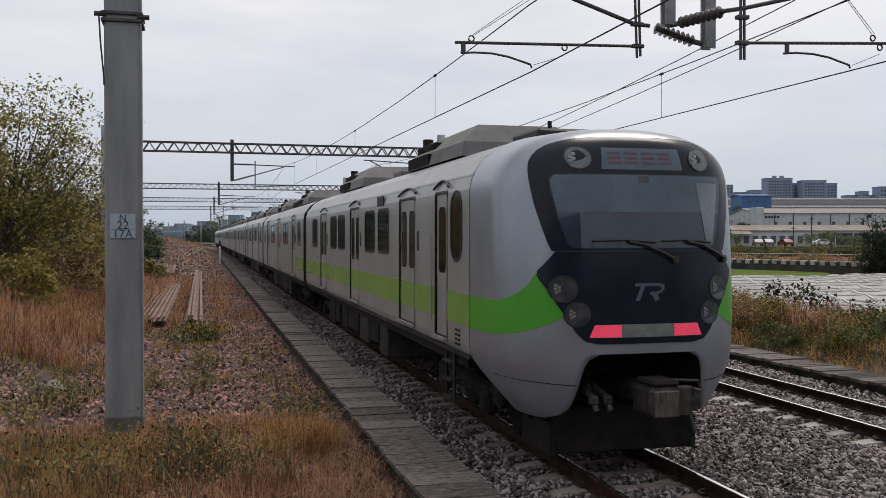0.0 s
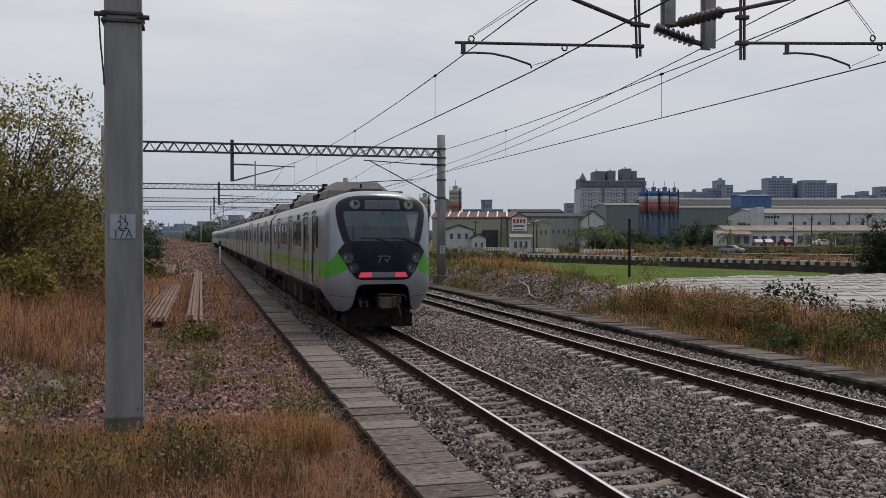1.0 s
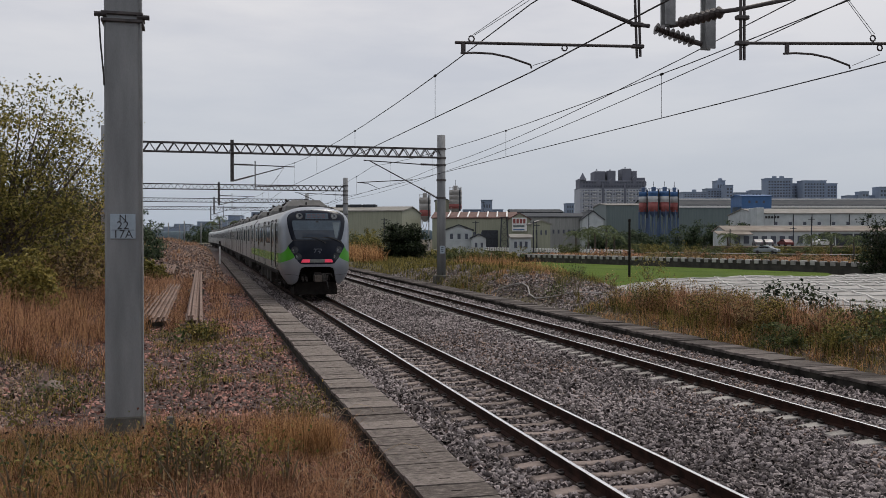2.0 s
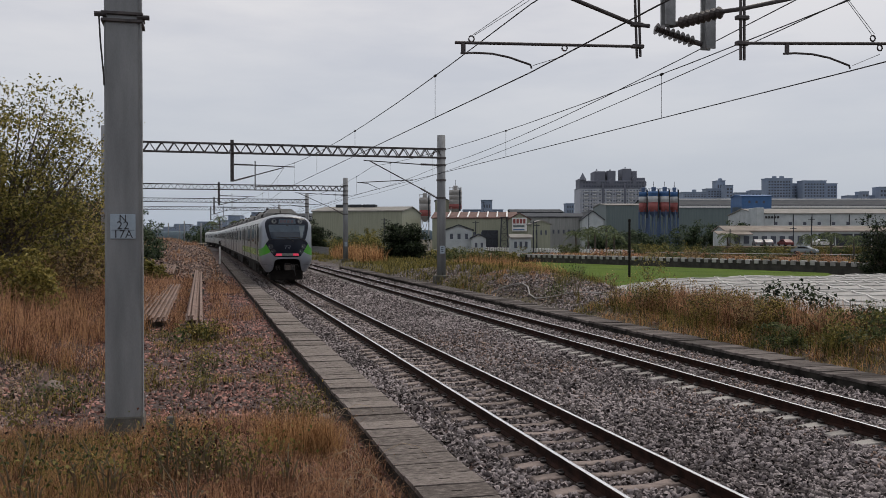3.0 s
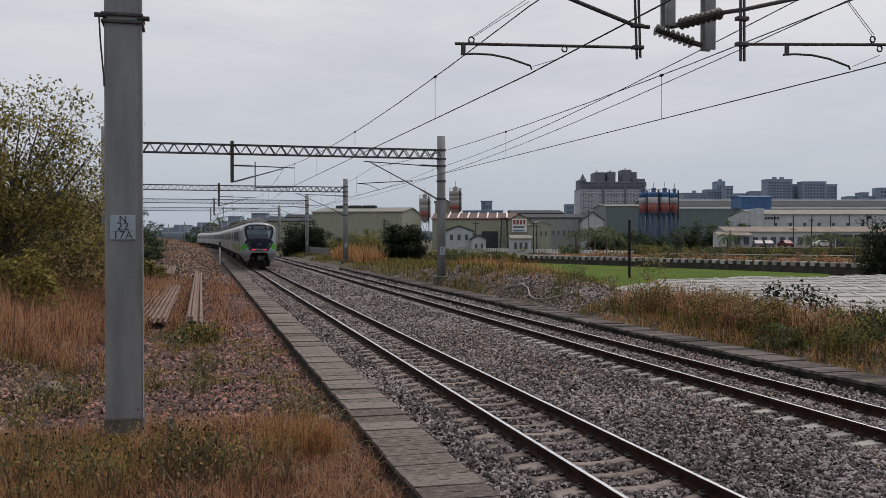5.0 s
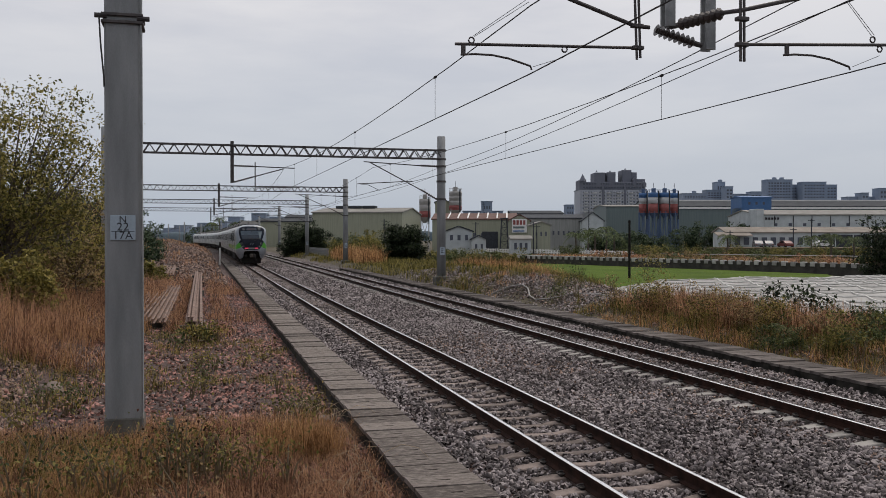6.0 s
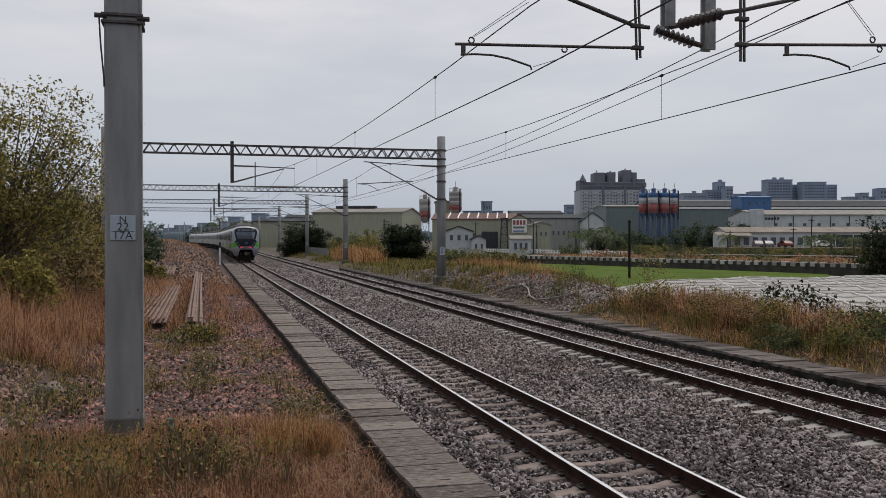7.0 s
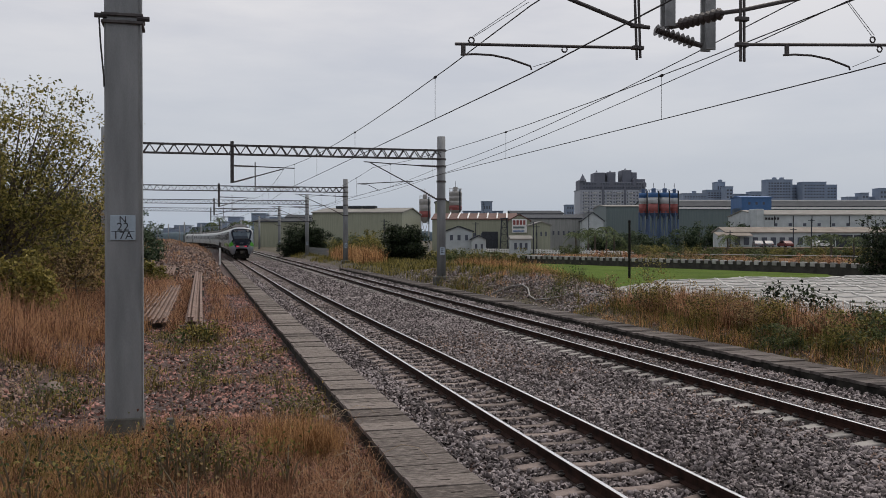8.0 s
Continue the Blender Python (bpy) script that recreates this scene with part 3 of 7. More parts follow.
def mast(name, label, at, top, w0, w1, square=False):
    """A tapered concrete mast on its footing, with bands."""
    m = thing(name, label, "catenary mast", Matrix.Translation(at), group="catenary masts")
    g = Geo()
    if square:
        rows = []
        for z, w in ((-0.3, w0), (top, w1)):
            h, c = w / 2, 0.035
            rows.append([(-h + c, -h, z), (h - c, -h, z), (h, -h + c, z), (h, h - c, z), (h - c, h, z), (-h + c, h, z), (-h, h - c, z), (-h, -h + c, z)])
        g.sheet(rows, True)
        g.f.append(tuple(range(8, 16)))
    else:
        g.tube([(0, 0, -0.3), (0, 0, top)], w0 / 2, 20, w1 / 2)
    part("shaft", g, M_POLE, m, "", not square)
    return m


def truss(parent, x0, x1, z0, z1, y, panels):
    """A flat lattice girder: two chords on each face and zigzag bracing."""
    for face in (-0.2, 0.2):
        for z in (z0, z1):
            part("chord", Geo().bar((x0, y + face, z), (x1, y + face, z), 0.07, 0.07), M_DARKSTEEL, parent)
    g = Geo()
    n = panels * 2
    for i in range(n):
        a, b = x0 + (x1 - x0) * i / n, x0 + (x1 - x0) * (i + 1) / n
        za, zb = (z0, z1) if i % 2 == 0 else (z1, z0)
        for face in (-0.2, 0.2):
            g.bar((a, y + face, za), (b, y + face, zb), 0.045, 0.045)
        if i % 2 == 0:
            g.bar((a, y - 0.2, z0), (a, y + 0.2, z0), 0.04, 0.04)
            g.bar((b, y - 0.2, z1), (b, y + 0.2, z1), 0.04, 0.04)
    part("lattice", g, M_DARKSTEEL, parent)


PORTALS = [(50.0, 8.45, -9.4, 0.0), (88.5, 8.9, -12.6, -0.03), (123.0, 9.0, -14.6, 0.02), (167.0, 8.9, -15.0, 0.24)]


def portal(y, xr, xl, lift):
    p = thing("catenary_portal", "dark steel lattice portal on concrete masts over the tracks", "catenary portal", group="catenary portals")
    truss(p, xl, xr, 7.02 + lift, 7.50 + lift * 1.4, y, round((xr - xl) / 0.62))
    for x, zb, r in ((xr, 0.25, 0.245), (xl, -0.6, 0.22)):
        part("mast", Geo().tube([(x, y, zb), (x, y, 8.28 + 0.3 * lift)], r + 0.01, 20, r - 0.015), M_POLE, p, "round concrete mast", True)
        part("footing", Geo().box(x - 0.40, x + 0.40, y - 0.38, y + 0.38, zb - 0.6, zb + 0.16, 0.05), M_SLABEDGE, p)
    for z in (7.0, 7.5, 6.6, 5.75, 4.75):
        part("band", Geo().tube([(xr, y, z - 0.05), (xr, y, z + 0.05)], 0.275, 18), M_DARKSTEEL, p)
    part("number_plate", Geo().box(xr - 0.13, xr + 0.13, y - 0.262, y - 0.25, 1.62, 2.05), M_BLUEPLATE, p, "pale plate with unreadable marks")
    for k in (1.72, 1.82, 1.93):
        part("plate_mark", Geo().box(xr - 0.07, xr + 0.06, y - 0.268, y - 0.263, k, k + 0.05), M_BLACK, p)
    # hanging post and cantilever over the near track
    hx = -3.05
    part("drop_post", Geo().box(hx - 0.09, hx + 0.09, y - 0.09, y + 0.09, 5.50, 7.72 + lift, 0.01), M_DARKSTEEL, p)
    part("top_tube", Geo().tube([(hx + 1.05, y, 6.40), (hx + 3.3, y, 6.34)], 0.028, 8), M_DARKSTEEL, p)
    part("strut_tube", Geo().tube([(hx + 1.05, y, 5.82), (hx + 2.7, y, 6.30)], 0.028, 8), M_DARKSTEEL, p)
    part("registration_tube", Geo().tube([(hx + 1.2, y, 5.25), (hx + 3.6, y, 5.32)], 0.024, 8), M_DARKSTEEL, p)
    part("drop_bracket", Geo().tube([(hx + 1.2, y, 6.62), (hx + 1.2, y, 5.15)], 0.03, 8), M_DARKSTEEL, p)
    for a, b in (((hx + 0.1, y, 6.42), (hx + 1.1, y, 6.40)), ((hx + 0.1, y, 5.55), (hx + 1.08, y, 5.83))):
        g = Geo()
        insulator(g, a, b, 0.075, 9)
        part("insulator", g, M_INSUL, p)
    # cantilever from the mast over the far track
    a = xr - 0.25
    part("top_tube", Geo().tube([(a - 0.9, y, 6.62), (FAR - 0.75, y, 6.78)], 0.028, 8), M_DARKSTEEL, p)
    part("strut_tube", Geo().tube([(a - 0.9, y, 5.25), (FAR - 0.4, y, 6.75)], 0.03, 8), M_DARKSTEEL, p)
    part("registration_tube", Geo().tube([(a - 1.4, y, 5.75), (FAR - 1.1, y, 5.55)], 0.024, 8), M_DARKSTEEL, p)
    part("steady_arm", Geo().tube([(FAR - 1.0, y, 5.55), (FAR - 0.5, y, 5.5), (FAR + 0.15, y, 5.2)], 0.016, 6), M_DARKSTEEL, p)
    for u, v in (((a, y, 6.6), (a - 0.95, y, 6.63)), ((a, y, 4.75), (a - 0.95, y, 5.28))):
        g = Geo()
        insulator(g, u, v, 0.08, 9)
        part("insulator", g, M_INSUL, p)
    return p


for row in PORTALS:
    portal(*row)

# the near portal: the square mast with its number plate, and the hanging frame over both tracks
near_mast = mast("catenary_mast", "square grey concrete mast with pale number plate in dry grass", (-5.68, 13.6, -0.25), 10.5, 0.49, 0.47, True)
part("plinth", Geo().box(-0.262, 0.262, -0.262, 0.262, -0.2, 0.34, 0.03), M_SLABEDGE, near_mast, "dirt-stained foot")
# added strip that paints the light on the mast's right side face
part("lit_edge", Geo().box(0.236, 0.256, -0.252, -0.238, 0.0, 10.4), M_STEEL, near_mast, "thin bright strip standing for the lit mast edge")
plate = part("number_plate", Geo().box(-0.165, 0.165, -0.262, -0.246, 2.80, 3.14, 0.004), M_BLUEPLATE, near_mast, "pale blue number plate")
part("divider", Geo().box(-0.15, 0.15, -0.266, -0.2625, 2.915, 2.922), M_BLACK, plate)
for text, z, h in (("N", 3.04, 0.10), ("22", 2.93, 0.12), ("17A", 2.812, 0.115)):
    cu = bpy.data.curves.new("letters", "FONT")
    cu.body, cu.size, cu.align_x, cu.extrude, cu.space_character = text, h * 1.32, "CENTER", 0.001, 1.05
    lt = new("letters", cu)
    cu.materials.append(M_BLACK)
    lt.parent = plate
    lt.matrix_basis = pose(0.0, -0.2655, z, 90, 0, 0)
for z in (5.78, 5.88):
    part("clamp", Geo().box(-0.275, 0.275, -0.275, 0.275, z, z + 0.045, 0.008), M_DARKSTEEL, near_mast)
part("clamp_bolt", Geo().tube([(0.2, -0.24, 5.86), (0.36, -0.24, 5.86)], 0.035, 8), M_DARKSTEEL, near_mast)
part("clamp_bolt", Geo().tube([(-0.2, -0.24, 5.88), (-0.36, -0.24, 5.88)], 0.035, 8), M_DARKSTEEL, near_mast)
g = Geo().tube([(-0.30, -0.26, 5.9), (-0.28, -0.26, 5.5), (-0.24, -0.27, 5.05), (-0.235, -0.262, 4.9)], 0.012, 6)
part("earth_cable", g, M_WIRE, near_mast)

NEAR = 13.5
frame_thing = thing("cantilever_frame", "dark steel cantilevers with brown insulators hanging over both tracks", "catenary cantilever")
truss(frame_thing, -5.9, 9.2, 7.25, 7.75, NEAR + 0.25, 24)
for px in ((2.71, 13.50, 5.91), (3.44, 13.50, 5.95)):
    for o in (-0.05, 0.05):
        part("drop_post", Geo().box(px[0] - 0.085, px[0] + 0.085, NEAR + o * 1.6 - 0.02, NEAR + o * 1.6 + 0.02, 5.66 if px[0] > 2.95 else 6.0, 7.75, 0.004), M_STEEL, frame_thing, "grey galvanised channel post")
L1, L2, L3, L4 = (-0.02, 13.50, 6.67), (2.12, 13.50, 5.99), (2.38, 13.50, 5.98), (3.32, 13.50, 5.74)
part("strut_tube", Geo().tube([L1, L2, L3], 0.033, 10), M_DARKSTEEL, frame_thing)
g = Geo()
insulator(g, (2.48, 13.50, 5.95), (3.19, 13.50, 5.76), 0.10, 8)
part("insulator", g, M_INSUL, frame_thing, "ribbed brown insulator")
part("end_fitting", Geo().tube([(3.17, 13.50, 5.77), L4], 0.045, 8), M_DARKSTEEL, frame_thing)
g = Geo()
insulator(g, (2.82, 13.30, 6.01), (3.10, 12.50, 6.02), 0.10, 8)
part("insulator", g, M_INSUL, frame_thing, "ribbed brown insulator")
part("end_fitting", Geo().tube([(2.76, 13.50, 6.01), (2.97, 13.50, 6.07)], 0.045, 8), M_DARKSTEEL, frame_thing)
part("strut_tube", Geo().tube([(3.08, 12.50, 6.02), (3.16, 12.10, 5.97), (5.24, 12.10, 6.49)], 0.033, 10), M_DARKSTEEL, frame_thing)
part("registration_tube", Geo().tube([(-0.88, 13.50, 5.54), (2.18, 13.50, 5.64)], 0.024, 10), M_DARKSTEEL, frame_thing)
part("registration_tube", Geo().tube([(3.12, 12.10, 5.46), (6.29, 12.10, 5.62)], 0.024, 10), M_DARKSTEEL, frame_thing)
for a, b in (((2.10, 13.50, 6.97), (2.16, 13.50, 5.45)), ((2.17, 13.50, 6.97), (2.22, 13.50, 5.48)), ((3.14, 12.10, 6.64), (3.15, 12.10, 5.21)), ((3.20, 12.10, 6.65), (3.21, 12.10, 5.21))):
    part("drop_bracket", Geo().tube([a, b], 0.022, 8), M_DARKSTEEL, frame_thing)
for c in ((2.16, 13.50, 5.99), (2.17, 13.50, 5.64), (3.17, 12.10, 5.84), (3.17, 12.10, 5.46)):
    part("clamp", Geo().box(c[0] - 0.10, c[0] + 0.10, c[1] - 0.05, c[1] + 0.05, c[2] - 0.03, c[2] + 0.03, 0.01), M_DARKSTEEL, frame_thing)
part("steady_arm", Geo().tube([(-0.79, 13.50, 5.38), (-0.57, 13.50, 5.40), (-0.29, 13.50, 5.40), (-0.02, 13.50, 5.36), (0.34, 13.50, 5.26), (0.36, 13.50, 5.20)], 0.017, 8), M_DARKSTEEL, frame_thing)
part("steady_arm", Geo().tube([(3.88, 12.10, 5.34), (4.08, 12.10, 5.36), (4.38, 12.10, 5.36), (4.68, 12.10, 5.32), (5.04, 12.10, 5.22), (5.06, 12.10, 5.17)], 0.017, 8), M_DARKSTEEL, frame_thing)
for c in ((-0.75, 13.50, 5.47), (3.94, 12.10, 5.43)):
    part("arm_bracket", Geo().box(c[0] - 0.035, c[0] + 0.035, c[1] - 0.02, c[1] + 0.02, c[2] - 0.09, c[2] + 0.07, 0.01), M_DARKSTEEL, frame_thing)
for c in ((-0.62, 13.50, 5.61), (0.91, 13.50, 5.55), (5.47, 12.10, 5.66), (5.60, 12.10, 5.52)):
    ring = Geo().tube([(c[0] + 0.045 * math.cos(a), c[1], c[2] + 0.045 * math.sin(a)) for a in [2 * math.pi * i / 10 for i in range(11)]], 0.013, 6)
    part("ring", ring, M_DARKSTEEL, frame_thing)
for a, b in (((-0.60, 13.50, 5.67), (0.26, 13.50, 6.28)), ((-0.57, 13.50, 5.67), (0.32, 13.50, 6.26)), ((5.45, 12.10, 5.72), (5.00, 12.10, 6.21)), ((5.50, 12.10, 5.73), (5.02, 12.10, 6.23))):
    part("hanger_wire", Geo().tube([a, b], 0.005, 5), M_STEEL, frame_thing)
for a, b in (((0.38, 13.50, 5.25), (0.89, 13.50, 5.42)), ((5.10, 12.10, 5.22), (5.60, 12.10, 5.42))):
    part("hanger_wire", Geo().tube([a, b], 0.005, 5), M_STEEL, frame_thing)


# ---- wires ----
def sagging(pts, sag, n=8):
    line = []
    for a, b in zip(pts, pts[1:]):
        for k in range(n):
            t = k / n
            p = a.lerp(b, t)
            p.z -= 4 * sag * t * (1 - t)
            line.append(p)
    return line + [pts[-1]]


def wires(label, offsets, first, lift, marks):
    """Contact wire, carrier wire and their droppers over one track."""
    w = thing("overhead_wire", label, "overhead wire", group="overhead wires")
    ys = [first - 37, first] + [p[0] for p in PORTALS] + [215, 260, 305, 350, 400]
    contact = [on_line(y, offsets[i % 2], 5.14) for i, y in enumerate(ys)]
    carrier = [on_line(y, offsets[i % 2], lift[0] if i < 2 else lift[1]) for i, y in enumerate(ys)]
    part("contact_wire", Geo().tube(contact, 0.010, 6), M_WIRE, w)
    part("carrier_wire", Geo().tube(sagging(carrier, 0.36), 0.010, 6), M_WIRE, w)
    for (a, b), (c, d) in list(zip(zip(carrier, carrier[1:]), zip(contact, contact[1:])))[:5]:
        for t in marks:
            p, q = a.lerp(b, t), c.lerp(d, t)
            p.z -= 4 * 0.36 * t * (1 - t)
            part("dropper", Geo().tube([p, q], 0.005, 5), M_WIRE, w)
            part("dropper_clamp", Geo().tube([p - Vector((0, 0.05, 0)), p + Vector((0, 0.05, 0))], 0.030, 6), M_WIRE, w)
    return w


wires("dark contact and carrier wires over the near track", (-0.27, 0.34), NEAR, (6.20, 6.38), (0.155, 0.42, 0.66, 0.88))
wires("dark contact and carrier wires over the far track", (FAR - 0.25, FAR + 0.30), 12.1, (6.24, 6.46), (0.155, 0.42, 0.66, 0.88))
for x0, z0, z1, sag in ((5.1, 6.58, 6.48, 0.28), (6.1, 6.64, 6.1, 0.2)):
    solid("feeder_wire", Geo().tube(sagging([Vector(p) for p in ((x0, -23.5, z0), (x0, NEAR, z0), (8.2, 50, z1), (8.6, 88.5, z1), (8.8, 124.6, z1), (8.7, 170, z1))], sag), 0.010, 6), M_WIRE,
          "dark feeder wire strung from mast to mast", "overhead wire", group="overhead wires")

# single masts on both sides round the bend
for s in (215, 260, 305, 350, 395, 440, 485, 530, 575, 620):
    for x in (-3.1, 8.6):
        if x < 0 and s < 280:
            continue
        m = mast("catenary_mast", "slender pale concrete mast beside the distant line", on_line(s, x, 0.0), 7.6, 0.5, 0.4)
        sg = 1 if x < 0 else -1
        part("cantilever", Geo().tube([(0, 0, 5.0), (sg * 2.6, 0, 6.5)], 0.05, 6), M_DARKSTEEL, m)
        part("top_tube", Geo().tube([(0, 0, 6.4), (sg * 3.0, 0, 6.5)], 0.05, 6), M_DARKSTEEL, m)


# ---- the train ----
CARLEN, HALF, FLOOR, TOP = 20.3, 1.45, 1.08, 3.87
SEAM = 1.88


def half_width(z):
    if z > 3.05:
        k = min(1.0, (z - 3.05) / (TOP - 3.05))
        return HALF * max(0.0, 1 - k ** 2.4) ** (1 / 2.4)
    if z < 1.25:
        return HALF - 0.34 * ((1.25 - z) / 0.68) ** 1.6
    return HALF


def nose_y(x, z):
    """How far behind its tip the nose lies at (x, z)."""
    side, arch, power = 1.0, 0.0, 3.1
    if z > 3.05:
        tx, tz = (abs(x) / HALF) ** 2.4, ((z - 3.05) / (TOP - 3.05)) ** 2.4
        r = min(1.0, (tx + tz) ** (1 / 2.4))
        side, arch = tx / (tx + tz + 1e-9), tz / (tx + tz + 1e-9)
        power = 3.1 * side + 5.5 * arch
    else:
        r = min(1.0, abs(x) / half_width(z))
    lean = 0.22 * (max(0.0, z - 1.9) / 1.9) ** 1.7 + 0.16 * max(0.0, 1.5 - z) ** 1.5
    return 0.045 + lean + (0.95 * side + 0.52 * arch) * (1 - math.sqrt(max(0.0, 1 - r ** power)))


def sit(x, y, z):
    """The roof edge droops towards the tip of the nose."""
    k = max(0.0, z - 3.05) / (TOP - 3.05)
    return (x, y, z - 0.11 * k * k * (1 - min(1.0, max(0.0, y) / SEAM)))


def skin(rows_z, edge, off, cols=24, mid=None):
    """A panel on the nose: between +-edge(z), raised by off; mid: its centre line."""
    rows = []
    for z in rows_z:
        e = edge(z)
        a, b = (-e, e) if not isinstance(e, tuple) else e
        rows.append([sit(x, nose_y(x, z) - off, z) for x in (a + (b - a) * j / cols for j in range(cols + 1))])
    return Geo().sheet(rows)


def lerp_table(t):
    """A smooth half width from a short table of (z, half width)."""
    def f(z):
        if z <= t[0][0]:
            return t[0][1]
        for (a, p), (b, q) in zip(t, t[1:]):
            if z <= b:
                k = (z - a) / (b - a)
                return p + (q - p) * k
        return t[-1][1]
    return f


def steps(a, b, n):
    return [a + (b - a) * i / n for i in range(n + 1)]


def disc(x, z, r, off, n=20, rx=None):
    g = Geo()
    rx = rx or r
    ring = [(x + rx * math.cos(a), z + r * math.sin(a)) for a in [2 * math.pi * i / n for i in range(n)]]
    k = [sit(p, nose_y(p, q) - off, q) for p, q in ring]
    back = [sit(p, nose_y(p, q) + 0.03, q) for p, q in ring]
    g.sheet([back, k], True)
    g.f.append(tuple(range(n, 2 * n)))
    return g


CAVITY = lerp_table([(0.57, 0.97), (0.60, 0.90), (0.65, 0.84), (0.73, 0.79), (0.85, 0.76), (1.16, 0.70), (1.24, 0.67), (1.29, 0.61), (1.32, 0.52)])
UPPER = lerp_table([(2.42, 1.022), (2.5, 1.057), (2.6, 1.087), (2.75, 1.127), (2.9, 1.162), (3.05, 1.187), (3.2, 1.202), (3.32, 1.202), (3.41, 1.182), (3.49, 1.137), (3.56, 1.072), (3.62, 0.982), (3.67, 0.850), (3.70, 0.730), (3.72, 0.590), (3.732, 0.430), (3.737, 0.210)])
LOWER = lerp_table([(1.43, 0.55), (1.46, 0.70), (1.55, 0.79), (1.8, 0.95), (2.0, 1.07), (2.14, 1.16), (2.20, 1.17), (2.28, 1.10), (2.42, 0.99)])


def nose_parts(car):
    g = Geo()
    ang = [math.sin(radians(a)) for a in np.linspace(-90, 90, 49)]
    zs = [1.32, 1.4, 1.5, 1.6, 1.7, 1.8, 1.9, 2.0, 2.1, 2.2, 2.3, 2.4, 2.5, 2.6, 2.7, 2.8, 2.9, 3.0] + [3.05 + (TOP - 3.05) * math.sin(radians(a)) for a in range(6, 91, 6)]

    rows = []
    for z in zs:
        w = max(half_width(z), 0.02)
        pts = [(u * w, nose_y(u * w, z), z) for u in ang]
        rows.append([sit(*p) for p in [(-w, SEAM, z)] + [(-w, 1.55, z)] + pts + [(w, 1.55, z), (w, SEAM, z)]])
    g.sheet(rows)
    # cheeks beside the coupler opening, their lower edge sweeping up to the rear
    for sg in (-1, 1):
        rows = []
        for z in steps(0.57, 1.32, 12):
            c, w = CAVITY(z), half_width(z)
            xs_ = [c + (w - c) * math.sin(radians(a)) for a in np.linspace(0, 90, 13)]
            r = [(sg * c, nose_y(c, z) + 0.03, z)] + [(sg * x, nose_y(x, z), z) for x in xs_]
            y_end = nose_y(w, z)
            for k in (0.35, 0.7, 1.0):
                y = y_end + (SEAM - y_end) * k
                zz = max(z, 0.57 + (FLOOR - 0.57) * k ** 0.8)
                r.append((sg * half_width(zz), y, zz))
            rows.append(r if sg > 0 else r[::-1])
        g.sheet(rows)
    nose = part("nose", g, M_NOSE, car, "rounded silver driving-cab nose", True)
    part("seam", Geo().sheet([[(sg * (half_width(z) + 0.004), y, z) for z in steps(FLOOR, 3.86, 40)] for y in (SEAM - 0.008, SEAM + 0.008) for sg in (1,)]), M_RUBBER, nose)
    part("seam", Geo().sheet([[(-(half_width(z) + 0.004), y, z) for z in steps(FLOOR, 3.86, 40)] for y in (SEAM - 0.008, SEAM + 0.008)]), M_RUBBER, nose)
    part("skirt_line", Geo().sheet([[(sg * (x), nose_y(x, 0.93 + 0.06 * x) - 0.004, z + 0.06 * x) for x in steps(0.76, 1.40, 14)] for z in (0.925, 0.937) for sg in (-1,)]), M_RUBBER, nose)
    part("skirt_line", Geo().sheet([[(x, nose_y(x, 0.93 + 0.06 * x) - 0.004, z + 0.06 * x) for x in steps(0.76, 1.40, 14)] for z in (0.925, 0.937)]), M_RUBBER, nose)
    for sg in (-1, 1):
        part("recess_side", Geo().sheet([[(sg * CAVITY(z) * 0.995, nose_y(CAVITY(z), z) + d, z) for d in (0.025, 0.8)] for z in steps(0.57, 1.32, 10)]), M_UNDER, nose)
    # the lime-green flash on both cheeks
    for sg in (-1, 1):
        rows = []
        for i in range(19):
            k = i / 18
            lo, hi = 1.46 + 0.28 * k ** 3, 1.86 + 0.33 * max(0, (k - 0.45) / 0.55) ** 1.6
            r = []
            for j in range(9):
                z = lo + (hi - lo) * j / 8
                inner = LOWER(max(1.5, z)) - 0.01
                w = half_width(z)
                if k < 0.4:
                    y = SEAM + (0.98 - SEAM) * k / 0.4
                    r.append((sg * (w + 0.004), max(y, nose_y(w, z)), z))
                else:
                    a = radians(90 * (1 - (k - 0.4) / 0.6))
                    x = inner + (w - inner) * math.sin(a)
                    r.append((sg * (x + 0.003), nose_y(x, z) - 0.004, z))
            rows.append(r)
        part("green_flash", Geo().sheet(rows), M_GREEN, nose, "lime-green painted flash", True)
    # black mask and glazing
    mask = part("mask", skin([2.42] + steps(2.5, 3.3, 8) + steps(3.36, 3.737, 24), UPPER, 0.012, 32), M_MASK, car, "glossy black windscreen surround", True)
    low = part("lower_mask", skin(steps(1.43, 1.46, 2) + steps(1.5, 2.42, 18), LOWER, 0.014, 32), M_MASK, car, "glossy dark blue-black lower mask", True)
    part("mask_joint", skin([2.415, 2.425], lambda z: 0.99, 0.018, 24), M_RUBBER, low)
    ws = lerp_table([(2.455, 0.82), (2.50, 0.87), (2.7, 0.935), (3.0, 1.0), (3.16, 1.025), (3.22, 1.02), (3.255, 0.98)])
    part("windscreen", skin(steps(2.455, 3.255, 16), ws, 0.016, 24), M_SCREEN, mask, "tinted windscreen", True)
    # sky mirrored in the upper screen, painted as a pale band
    wt = lerp_table([(2.84, 0.955), (3.0, 0.99), (3.18, 1.015), (3.22, 1.005), (3.245, 0.97)])
    part("sky_sheen_band", skin(steps(2.84, 3.245, 8), wt, 0.019, 24), M_SHEENDISPLAY, mask, "pale sky reflection painted on the screen", True)
